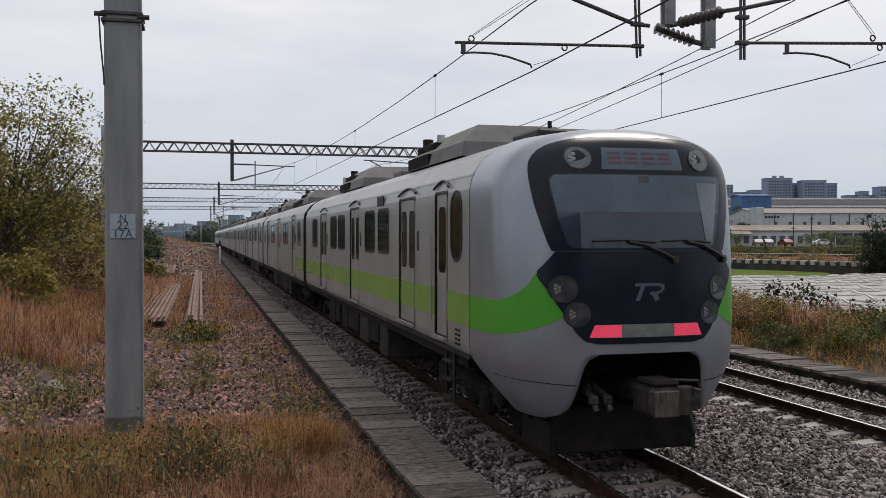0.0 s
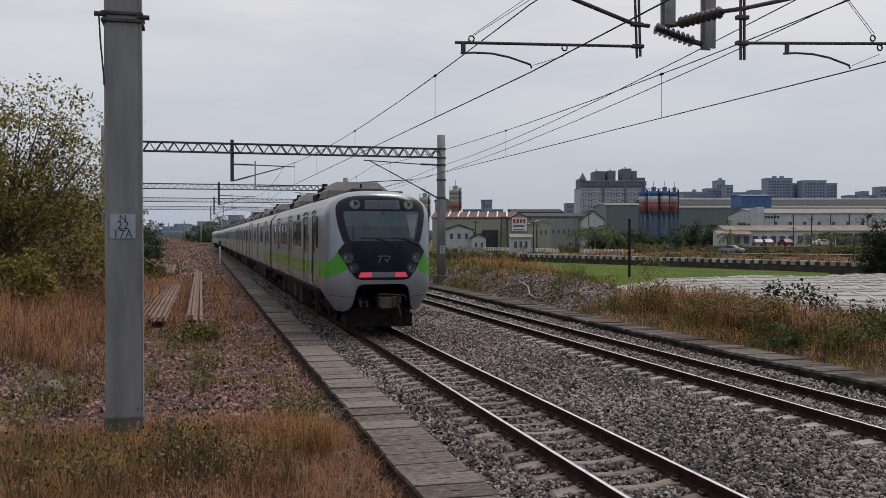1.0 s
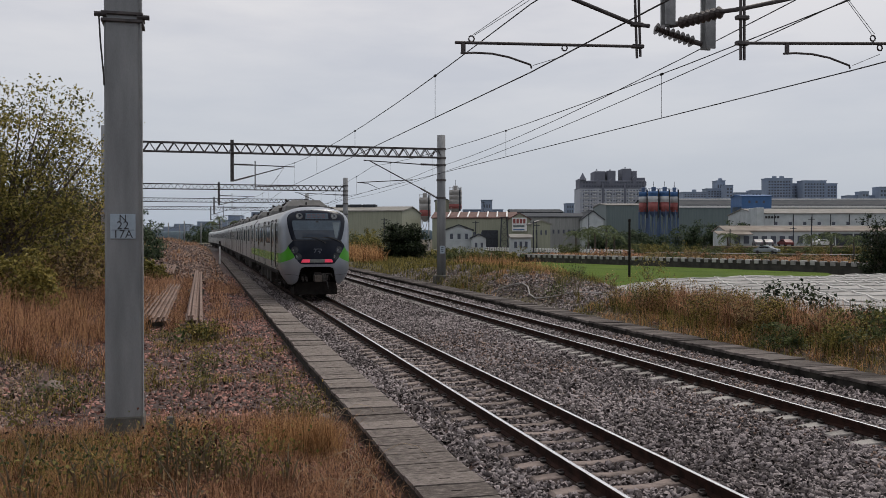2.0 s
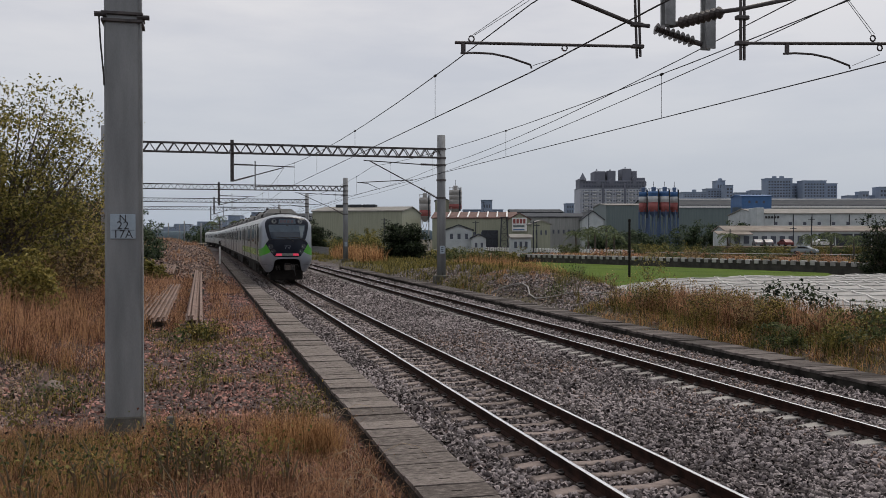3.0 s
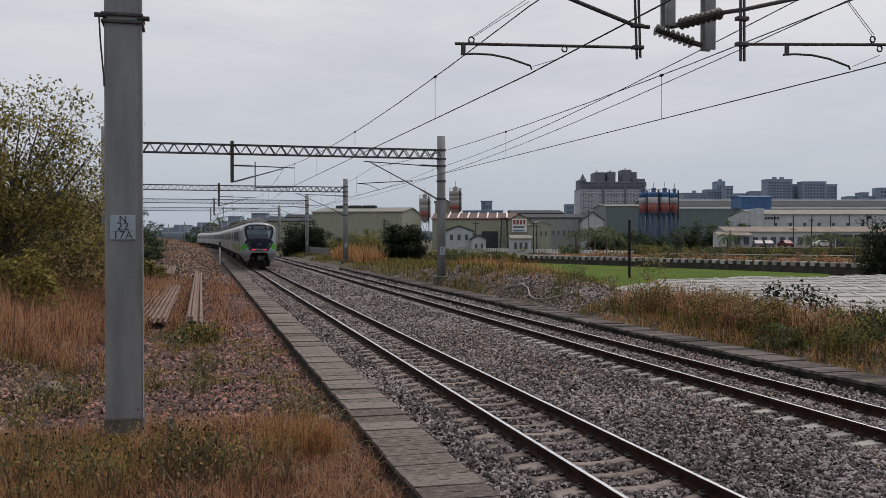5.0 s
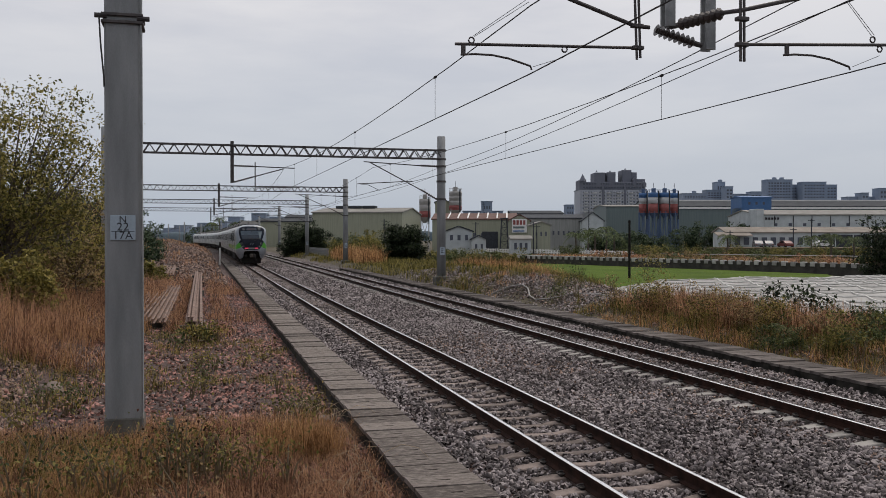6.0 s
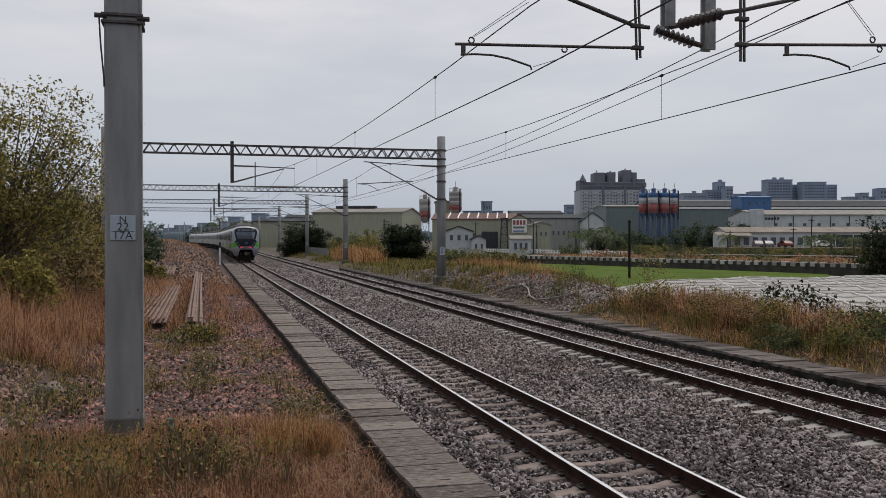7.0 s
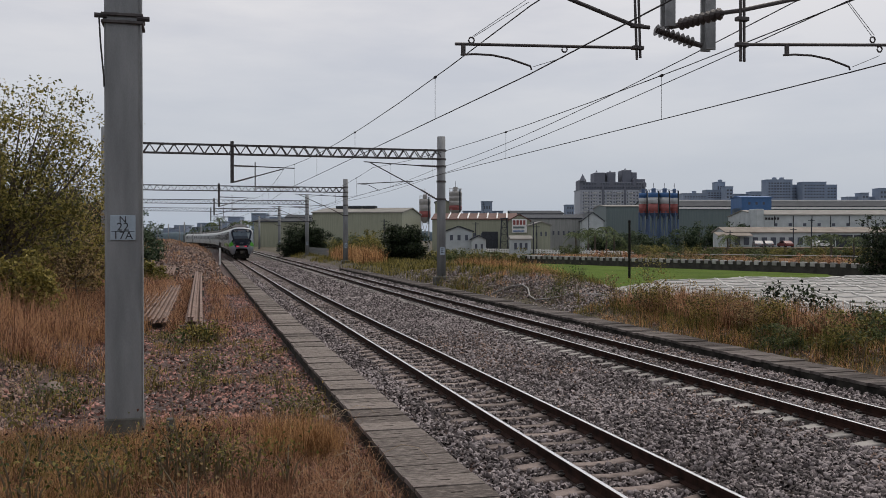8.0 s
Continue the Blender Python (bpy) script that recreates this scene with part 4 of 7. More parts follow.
    # no pane here: a pale patch painted for light in the glass
    part("side_light_patch", skin(steps(2.50, 3.17, 8), lambda z: (0.70 - 0.16 * (z - 2.5) + 0.05, wt(max(2.84, z)) - 0.05 if z > 2.84 else 0.84 + 0.2 * (z - 2.5)), 0.022, 6), M_SIDELIGHT, mask, "pale light patch painted on the right of the screen", True)
    part("mirror_mount", skin([3.16, 3.235], lambda z: (-0.06, 0.06), 0.024, 3), M_LAMPGLASS, mask)
    part("display", skin(steps(3.31, 3.58, 4), lambda z: 0.48 - 0.10 * (z - 3.32), 0.017, 16), M_SHEENDISPLAY, mask, "dim destination display", True)
    for i in range(4):
        x0 = -0.40 + 0.2 * i
        for z in (3.38, 3.44, 3.50):
            part("display_mark", skin([z, z + 0.028], lambda q: (x0, x0 + 0.15), 0.021, 4), M_SIGNRED, mask)
    for sg in (-1, 1):
        for x, z, r, host in ((0.72, 3.45, 0.135, mask), (0.92, 2.02, 0.135, low), (0.78, 1.75, 0.125, low)):
            part("bezel", disc(sg * x, z, r + 0.014, 0.019, 24), M_RUBBER, host)
            lamp = part("headlight", disc(sg * x, z, r, 0.023, 24), M_TOPLENS if z > 3 else M_LAMPGLASS, host, "round headlight lens")
            for dx, dz in ((-0.085, 0.012), (-0.045, 0.045), (-0.05, -0.012), (-0.085, -0.04)) if z > 3 else ((-0.08, 0.0), (-0.075, 0.038), (-0.07, -0.036), (-0.045, 0.018), (-0.042, -0.018)):
                part("lamp_cell", disc(sg * x + dx * r / 0.135, z + dz, 0.024 if z > 3 else 0.016, 0.028, 8), M_LED, lamp)
    strip = lerp_table([(1.50, 0.66), (1.64, 0.60)])
    part("light_strip", skin([1.50, 1.57, 1.64], strip, 0.022, 16), M_TAILMID, low, "grey light strip", True)
    for sg in (-1, 1):
        part("tail_light", skin([1.505, 1.57, 1.635], lambda z: tuple(sorted((sg * 0.31, sg * (strip(z) + 0.004)))), 0.026, 6), M_TAIL, low, "glowing red tail light", True)
    # emblem: a slanted bar with a foot, and a bowed stroke with a leg
    def stroke(pts, w):
        rows = []
        for i, (x, z) in enumerate(pts):
            p, q = pts[max(i - 1, 0)], pts[min(i + 1, len(pts) - 1)]
            d = Vector((q[0] - p[0], q[1] - p[1])).normalized()
            nx_, nz_ = -d.y * w / 2, d.x * w / 2
            rows.append([(u + 0.42 * (v - 1.98), nose_y(u, v) - 0.019, v) for u, v in ((x - nx_, z - nz_), (x + nx_, z + nz_))])
        part("emblem", Geo().sheet(rows), M_MARK, low)

    stroke([(-0.185, 2.06), (0.0, 2.06), (0.10, 2.06), (0.15, 2.045), (0.165, 2.015), (0.15, 1.985), (0.10, 1.968), (0.03, 1.968)], 0.034)
    stroke([(-0.085, 2.045), (-0.085, 1.89)], 0.05)
    stroke([(0.075, 1.97), (0.15, 1.89)], 0.05)
    # wipers
    for x0, x1 in ((0.30, -0.62), (1.0, 0.18)):
        w = part("wiper", Geo().tube([(x, nose_y(x, z) - 0.055, z) for x, z in ((x0, 2.34), (x0 - 0.12, 2.40), (x0 - 0.34, 2.49), (x0 - 0.52, 2.52))], 0.018, 6), M_RUBBER, car, "black wiper arm")
        part("blade", Geo().tube([(x, nose_y(x, z) - 0.035, z) for x, z in ((x0 - 0.20, 2.515), (x0 - 0.55, 2.54), (x1, 2.53))], 0.013, 6), M_RUBBER, w)
        part("pivot", disc(x0 + 0.02, 2.33, 0.04, 0.06, 10), M_RUBBER, w)
    # coupler, its recess and the plough
    part("recess", Geo().box(-0.95, 0.95, 1.15, 1.25, 0.45, 1.6).box(-0.9, 0.9, 0.45, 1.2, 1.36, 1.42), M_UNDER, car, "dark coupler recess")
    cp = part("coupler", Geo().box(-0.19, 0.17, -0.42, 0.05, 0.70, 1.04, 0.06).box(-0.10, 0.10, 0.05, 1.0, 0.78, 0.98, 0.03), M_COUPLER, car, "grimy knuckle coupler")
    part("knuckle", Geo().tube([(0.20, -0.36, 0.74), (0.20, -0.36, 1.02)], 0.10, 12).box(0.14, 0.36, -0.44, -0.14, 0.80, 0.96, 0.05).tube([(0.30, -0.40, 0.78), (0.33, -0.42, 1.0)], 0.05, 8), M_COUPLER, cp)
    part("cover", Geo().box(-0.17, 0.15, -0.40, 0.0, 1.02, 1.09, 0.03), M_UNDER, cp)
    part("face", Geo().box(-0.16, 0.13, -0.432, -0.41, 0.72, 0.99, 0.01), M_OLDSTEEL, cp, "worn brown coupler face")
    part("lift_rod", Geo().tube([(0.2, -0.1, 1.05), (0.55, -0.05, 1.02), (0.62, 0.0, 0.9)], 0.018, 6), M_COUPLER, car)
    part("hose", Geo().tube([(0.30, 0.2, 0.9), (0.36, -0.2, 0.70), (0.40, -0.25, 0.52), (0.42, -0.1, 0.42)], 0.028, 7), M_RUBBER, car)
    for x_ in (-0.60, -0.44):
        part("air_cock", Geo().tube([(x_, 0.45, 0.92), (x_, 0.12, 0.86), (x_ + 0.02, 0.06, 0.72)], 0.035, 8).box(x_ - 0.05, x_ + 0.05, 0.05, 0.15, 0.78, 0.88, 0.02), M_COUPLER, car)
    for x in (-0.55, -0.48, 0.42, 0.5):
        part("hose", Geo().tube([(x, 0.75, 1.0), (x, 0.35, 0.95), (x + 0.02, 0.25, 0.75), (x + 0.04, 0.32, 0.62)], 0.025, 7), M_UNDER, car)
    part("plough", Geo().box(-0.86, 0.86, 0.62, 0.69, 0.14, 0.66, 0.02).box(-0.90, -0.84, 0.60, 1.5, 0.14, 0.5).box(0.84, 0.90, 0.60, 1.5, 0.14, 0.5), M_UNDER, car, "dark obstacle deflector plate")


def wall(g, sg, y0, y1, holes, depth=0.05):
    """One side wall with its shoulder; holes are (ya, yb, za, zb), with reveals."""
    ysv = sorted({y0, y1, *[v for h in holes for v in h[:2]]})
    zsv = sorted({FLOOR, 1.46, 1.86, 3.05, *[v for h in holes for v in h[2:]]}) + [3.05 + (TOP - 3.05) * math.sin(radians(a)) for a in (20, 40, 55, 68, 78, 85, 90)]
    zsv = sorted(set(zsv))
    ix = {}
    for i, y in enumerate(ysv):
        for j, z in enumerate(zsv):
            ix[i, j] = len(g.v)
            g.v.append((sg * half_width(z) if z < TOP else 0.0, y, z))
    for i in range(len(ysv) - 1):
        for j in range(len(zsv) - 1):
            cy, cz = (ysv[i] + ysv[i + 1]) / 2, (zsv[j] + zsv[j + 1]) / 2
            if any(a < cy < b and c < cz < d for a, b, c, d in holes):
                continue
            q = (ix[i, j], ix[i + 1, j], ix[i + 1, j + 1], ix[i, j + 1])
            g.f.append(q if sg > 0 else q[::-1])
    for a, b, c, d in holes:
        k = len(g.v)
        for y, z in ((a, c), (b, c), (b, d), (a, d)):
            w = half_width(z)
            g.v += [(sg * w, y, z), (sg * (w - depth), y, z)]
        for e in range(4):
            p, q = k + 2 * e, k + 2 * ((e + 1) % 4)
            g.f.append((p, q, q + 1, p + 1))


def ring_frame(sg, ya, yb, za, zb, t, x_out, r, oval=False):
    """A flat rounded frame round an opening."""
    def loop(e, x):
        pts = []
        a, b, c, d = ya - e, yb + e, za - e, zb + e
        rr = r + e
        for cy, cz, s0 in ((b - rr, d - rr, 0), (a + rr, d - rr, 90), (a + rr, c + rr, 180), (b - rr, c + rr, 270)):
            for k in range(5):
                an = radians(s0 + 22.5 * k)
                pts.append((sg * x(cz + rr * math.sin(an)), cy + rr * math.cos(an), cz + rr * math.sin(an)))
        return pts
    o = lambda z: half_width(z) + x_out
    inn = lambda z: half_width(z) - 0.03
    g = Geo().sheet([loop(t, inn), loop(t, o), loop(0.0, o), loop(0.0, inn)], True)
    return g


def pane_mesh(sg, ya, yb, za, zb, r, back):
    pts = []
    for cy, cz, s0 in ((yb - r, zb - r, 0), (ya + r, zb - r, 90), (ya + r, za + r, 180), (yb - r, za + r, 270)):
        for k in range(5):
            an = radians(s0 + 22.5 * k)
            z = cz + r * math.sin(an)
            pts.append((sg * (half_width(z) - back), cy + r * math.cos(an), z))
    g = Geo()
    n = len(pts)
    g.add(pts + [(x - sg * 0.02, y, z) for x, y, z in pts], [tuple(range(n)), tuple(range(n, 2 * n))])
    return g


def car_side(car, shell, sg, y0, y1, doors, windows, cab):
    """Doors, windows, green band and fittings on one side."""
    zl, zh = 1.22, 3.16
    for y, w in doors:
        a, b = y - w / 2, y + w / 2
        for k, (p, q) in enumerate(((a, y - 0.008), (y + 0.008, b)) if w > 0.9 else ((a, b),)):
            leaf = part("door", Geo().box(min(sg * 1.40, sg * 1.43), max(sg * 1.40, sg * 1.43), p, q, zl, zh, 0.006), M_DOOR, car, "brushed steel sliding door leaf")
            c = (p + q) / 2
            part("door_window", pane_mesh(sg, c - 0.19, c + 0.19, 2.08, 2.98, 0.10, 0.016), M_PANE, leaf)
        part("door_frame", ring_frame(sg, a, b, zl, zh, 0.035, 0.006, 0.02), M_RUBBER, car)
        part("step_plate", Geo().box(min(sg * 1.40, sg * 1.50), max(sg * 1.40, sg * 1.50), a, b, zl - 0.05, zl - 0.01), M_DOOR, car)
        arc = [(sg * (half_width(3.24 + 0.10 * math.sin(math.pi * k / 8)) + 0.02), a - 0.08 + (w + 0.16) * k / 8, 3.24 + 0.10 * math.sin(math.pi * k / 8)) for k in range(9)]
        part("rain_gutter", Geo().tube(arc, 0.018, 6), M_RUBBER, car)
    for y, w in windows:
        a, b = y - w / 2, y + w / 2
        part("window", pane_mesh(sg, a, b, 2.30, 3.04, 0.10, -0.003), M_PANE, car, "dark tinted window")
        part("window_frame", ring_frame(sg, a, b, 2.30, 3.04, 0.04, 0.012, 0.10), M_RUBBER, car)
    # the green band between the doors of the driving car
    cuts = [] if not cab else sorted([(y - w / 2 - 0.036, y + w / 2 + 0.036) for y, w in doors])
    p = y0
    for a, b in (cuts + [(y1, y1)] if cab else ()):
        if a > p + 0.05:
            part("green_band", Geo().box(min(sg * 1.44, sg * 1.454), max(sg * 1.44, sg * 1.454), p, a, 1.46, 1.86), M_GREENBAND, car, "green painted band")
        p = b
    for y, w in doors:
        if w > 0.9:
            if cab:
                part("green_band", Geo().box(min(sg * 1.425, sg * 1.434), max(sg * 1.425, sg * 1.434), y - w / 2 + 0.01, y + w / 2 - 0.01, 1.46, 1.86), M_GREENBAND, car)
            part("door_button", Geo().box(min(sg * 1.44, sg * 1.462), max(sg * 1.44, sg * 1.462), y - w / 2 - 0.28, y - w / 2 - 0.18, 2.36, 2.66, 0.01), M_RUBBER, car)
    part("gutter", Geo().sheet([[(sg * (half_width(z) + 0.012), y, z) for y in (y0, y1)] for z in (3.335, 3.36)]), M_BODY, car)
    part("sill_line", Geo().box(min(sg * 1.43, sg * 1.458), max(sg * 1.43, sg * 1.458), y0, y1, FLOOR - 0.02, FLOOR + 0.04), M_BOX, car)


def wheel_mesh():
    g = Geo()
    prof = [(0.05, -0.07), (0.30, -0.06), (0.42, -0.065), (0.43, 0.05), (0.455, 0.06), (0.455, 0.075), (0.30, 0.06), (0.05, 0.07)]
    g.lathe(prof, 18)
    return g.mesh("wheel", M_UNDER, True)


WHEEL = wheel_mesh()


def bogie(car, y):
    b = part("bogie", Geo().box(-1.0, 1.0, y - 0.3, y + 0.3, 0.55, 0.85, 0.05).box(-1.06, -0.92, y - 1.5, y + 1.5, 0.42, 0.68, 0.05).box(0.92, 1.06, y - 1.5, y + 1.5, 0.42, 0.68, 0.05)
             .tube([(-1.0, y - 0.25, 0.8), (-1.0, y - 0.25, 1.1)], 0.22, 12).tube([(-1.0, y + 0.25, 0.8), (-1.0, y + 0.25, 1.1)], 0.22, 12), M_UNDER, car, "grimy bogie frame")
    for dy in (-1.05, 1.05):
        for x in (-0.566, 0.566):
            w = part("wheel", WHEEL, M_UNDER, b)
            w.matrix_basis = pose(x, y + dy, 0.432, 0, 90 if x > 0 else -90, 0)
        part("axle_box", Geo().box(-1.14, -0.98, y + dy - 0.17, y + dy + 0.17, 0.30, 0.58, 0.04), M_UNDER, b)


def underframe(car, y0, y1, seed):
    rnd = random.Random(seed)
    part("floor_frame", Geo().box(-1.38, 1.38, y0, y1, 0.92, FLOOR + 0.03), M_UNDER, car)
    y = y0 + 5.4
    while y < y1 - 5.6:
        w = rnd.uniform(0.5, 1.5)
        part("equipment_box", Geo().box(-1.34, -0.35, y, y + w, rnd.uniform(0.32, 0.5), 0.94, 0.03), M_BOX if rnd.random() < 0.6 else M_UNDER, car)
        part("equipment_box", Geo().box(0.35, 1.34, y, y + w, rnd.uniform(0.32, 0.5), 0.94, 0.03), M_UNDER, car)
        y += w + rnd.uniform(0.12, 0.45)


def ladder(car, y):
    for dy in (-0.2, 0.2):
        part("ladder_rail", Geo().bar((-1.42, y + dy, 1.05), (-1.42, y + dy, 0.38), 0.03, 0.04), M_BOX, car)
    for z in (0.42, 0.66, 0.90):
        part("rung", Geo().box(-1.48, -1.30, y - 0.2, y + 0.2, z, z + 0.03), M_BOX, car)


def aircon(car, y, ln):
    """A roof unit with sloping sides and dark grilles."""
    h0, h1 = TOP - 0.12, TOP + 0.38
    rows = [[(-0.98, y, h0), (0.98, y, h0), (0.98, y + ln, h0), (-0.98, y + ln, h0)], [(-0.92, y + 0.05, h0 + 0.22), (0.92, y + 0.05, h0 + 0.22), (0.92, y + ln - 0.05, h0 + 0.22), (-0.92, y + ln - 0.05, h0 + 0.22)],
            [(-0.62, y + 0.32, h1), (0.62, y + 0.32, h1), (0.62, y + ln - 0.32, h1), (-0.62, y + ln - 0.32, h1)]]
    g = Geo().sheet(rows, True)
    g.f.append((8, 9, 10, 11))
    u = part("roof_unit", g, M_ROOF, car, "grey roof air-conditioning unit")
    for sg in (-1, 1):
        part("grille", Geo().box(min(sg * 0.93, sg * 0.99), max(sg * 0.93, sg * 0.99), y + ln * 0.55, y + ln - 0.12, h0 + 0.02, h0 + 0.2), M_UNDER, u)
        for k in range(9):
            t = y + ln * 0.56 + (ln * 0.44 - 0.2) * k / 9
            part("louvre", Geo().box(min(sg * 0.72, sg * 0.86), max(sg * 0.72, sg * 0.86), t, t + 0.05, h0 + 0.25, h0 + 0.40, 0.01), M_BOX, u)
    part("exhaust", Geo().tube([(-0.55, y + ln + 0.15, h0), (-0.55, y + ln + 0.15, h1 + 0.12)], 0.10, 10), M_BOX, u)
    return u


def roof_clutter(car, y0, y1, seed):
    rnd = random.Random(seed)
    y = y0
    while y < y1:
        w = rnd.uniform(0.4, 1.1)
        part("roof_box", Geo().box(-0.6, 0.5, y, y + w, TOP - 0.06, TOP + rnd.uniform(0.08, 0.3), 0.03), M_ROOF if rnd.random() < 0.5 else M_BOX, car)
        y += w + rnd.uniform(0.5, 1.4)


def make_car(end):
    """One car; end: the driving car with its nose at local y = 0."""
    name = "train_car"
    label = "silver commuter train driving car with black-masked cab and green flash" if end else "silver commuter train car with green band and dark windows"
    car = thing(name, label, "train car", group="cars of the train")
    y0 = SEAM if end else 0.25
    y1 = CARLEN - 0.25
    doors = [(5.44, 1.12), (10.65, 1.15), (15.85, 1.15)] if end else [(3.6, 1.15), (10.0, 1.15), (16.4, 1.15)]
    windows = [(7.38, 0.95), (8.77, 1.0), (12.5, 0.95), (13.85, 1.0), (17.7, 1.05)] if end else [(1.6, 0.8), (6.2, 0.9), (7.3, 0.9), (12.6, 0.9), (13.7, 0.9), (18.4, 0.8)]
    shell_g = Geo()
    cab_door = [(3.27, 0.62)] if end else []
    for sg in (-1, 1):
        holes = [(y - w / 2, y + w / 2, 1.22, 3.16) for y, w in doors + cab_door]
        wall(shell_g, sg, y0, y1, holes)
    shell_me = shell_g.mesh("body", M_BODY)
    bm = bmesh.new()
    bm.from_mesh(shell_me)
    bmesh.ops.remove_doubles(bm, verts=bm.verts, dist=0.0005)
    bm.to_mesh(shell_me)
    bm.free()
    shell = part("body", shell_me, M_BODY, car, "silver ribless body shell")
    for y in ((y1,) if end else (y0, y1)):
        ring = [(half_width(z) if z < TOP else 0.0, y, z) for z in steps(FLOOR, 3.3, 8) + [3.05 + (TOP - 3.05) * math.sin(radians(a)) for a in (40, 55, 68, 78, 85)]]
        pts = ring + [(0, y, TOP)] + [(-x, y, z) for x, yy, z in ring[::-1]]
        part("end_wall", Geo().add(pts, [tuple(range(len(pts)))]), M_BOX, car)
    part("gangway", Geo().box(-0.75, 0.75, y1, CARLEN + 0.24, 1.1, 3.3, 0.05), M_RUBBER, car, "black corrugated gangway")
    for sg in (-1, 1):
        part("end_fairing", Geo().box(min(sg * 1.30, sg * 1.42), max(sg * 1.30, sg * 1.42), y1, CARLEN + 0.08, 1.12, 3.25, 0.02), M_RUBBER, car)
        car_side(car, shell, sg, y0, y1, doors + cab_door, windows, end)
    if end:
        for sg in (-1, 1):
            part("cab_window", pane_mesh(sg, 2.24, 2.72, 2.28, 3.14, 0.22, -0.006), M_PANE, car, "oval cab side window")
            part("window_frame", ring_frame(sg, 2.24, 2.72, 2.28, 3.14, 0.035, 0.012, 0.22), M_RUBBER, car)
            part("handrail", Geo().tube([(sg * 1.48, 3.72, 1.4), (sg * 1.49, 3.72, 2.6)], 0.014, 6), M_DOOR, car)
        for k in range(4):
            for j in range(2):
                part("stencil_mark", Geo().box(-1.457, -1.451, 2.3 + 0.14 * j, 2.4 + 0.14 * j, 1.28 + 0.06 * k - 0.1, 1.31 + 0.06 * k - 0.1), M_BOX, car)
        nose_parts(car)
        ladder(car, 2.9)
        aircon(car, 3.9, 3.6)
        part("horn_cover", Geo().box(-0.55, 0.35, 1.9, 2.9, TOP - 0.05, TOP + 0.07, 0.03), M_RUBBER, car)
        part("roof_hatch", Geo().box(0.45, 0.85, 1.5, 2.1, TOP - 0.2, TOP - 0.02, 0.03), M_RUBBER, car)
        part("antenna", Geo().tube([(-0.2, 2.4, TOP), (-0.2, 2.4, TOP + 0.22)], 0.03, 8), M_BOX, car)
        aircon(car, 12.4, 3.6)
        roof_clutter(car, 8.2, 11.8, 3)
        part("side_display", Geo().box(-1.462, -1.44, 7.35, 7.95, 3.13, 3.31, 0.01), M_RUBBER, car)
    else:
        aircon(car, 3.2, 3.6)
        aircon(car, 12.8, 3.6)
        roof_clutter(car, 7.4, 12, 5)
    underframe(car, y0 + (0.3 if end else 0), y1, 4)
    bogie(car, 3.4)
    bogie(car, 17.2)
    return car


CARS = [make_car(True), make_car(False)]
for i in range(8):
    CARS.append(copy_thing(CARS[1], Matrix.Identity(4)))
for sg in (-1, 1):
    part("green_band", Geo().box(min(sg * 1.44, sg * 1.454), max(sg * 1.44, sg * 1.454), 0.26, 2.98, 1.46, 1.86), M_GREENBAND, CARS[1], "green painted band")


def tip(t):
    """How far along the line the tail of the train stands at t seconds: it slows as it leaves."""
    return 8.90 + 15.05 * t - 0.27 * t * t


# ---- land beyond the line ----
M_ASPHALT = mat("road_asphalt", (0.09, 0.09, 0.088), 0.9, col2=(0.14, 0.138, 0.135), scale=0.6)
M_CONC = mat("parapet_concrete", (0.24, 0.235, 0.225), 0.9, col2=(0.44, 0.435, 0.42), scale=1.5, each=0.4, bump=0.3)
# one dark tone for the channel wall and the fence base
M_DARKWALL = mat("dark_wall", (0.022, 0.022, 0.018), 0.95, col2=(0.06, 0.056, 0.048), scale=1.2, bump=0.4)
M_BANK = mat("dry_bank_soil", (0.055, 0.042, 0.028), 0.95, col2=(0.15, 0.10, 0.06), scale=0.5, bump=0.7, fine=5, depth=0.06)
M_CREAM = mat("cream_metal_cladding", (0.24, 0.25, 0.185), 0.6, col2=(0.295, 0.305, 0.23), scale=0.5, stretch=(8, 8, 0.4), bump=0.1, fine=14)
M_CREAMROOF = mat("pale_metal_roof", (0.19, 0.184, 0.17), 0.7, col2=(0.26, 0.252, 0.235), scale=0.4, bump=0.1, spec=0.08)
M_REDROOF = mat("red_brown_roof", (0.11, 0.066, 0.058), 0.7, col2=(0.165, 0.105, 0.092), scale=0.6, spec=0.08)
# dark green lifted to blue-grey, so the colour carries distance haze
M_GREENWALL = mat("hazed_green_cladding", (0.10, 0.135, 0.14), 0.6, col2=(0.125, 0.162, 0.165), scale=0.4, stretch=(6, 6, 0.3), bump=0.1)
M_GREYROOF = mat("grey_metal_roof", (0.035, 0.039, 0.046), 0.75, col2=(0.055, 0.061, 0.068), scale=0.4, spec=0.08)
M_DARKROOF = mat("dark_eave", (0.05, 0.055, 0.065), 0.7, spec=0.08)
M_GREYWALL = mat("grey_cladding", (0.20, 0.21, 0.205), 0.7, col2=(0.28, 0.285, 0.28), scale=0.5, stretch=(6, 6, 0.4))
M_WHITEWALL = mat("white_rendered_wall", (0.36, 0.395, 0.41), 0.8, col2=(0.46, 0.495, 0.51), scale=0.5)
# distance haze is put into the tower and skyline colours as blue
M_TOWER = mat("tower_tile_hazed", (0.32, 0.345, 0.40), 0.8, col2=(0.38, 0.405, 0.455), scale=0.1)
M_TOWERDARK = mat("tower_slate_hazed", (0.115, 0.125, 0.16), 0.8, col2=(0.145, 0.155, 0.19), scale=0.1)
M_FAR = mat("distant_render_hazed", (0.175, 0.225, 0.31), 0.9, col2=(0.25, 0.30, 0.385), scale=0.08)
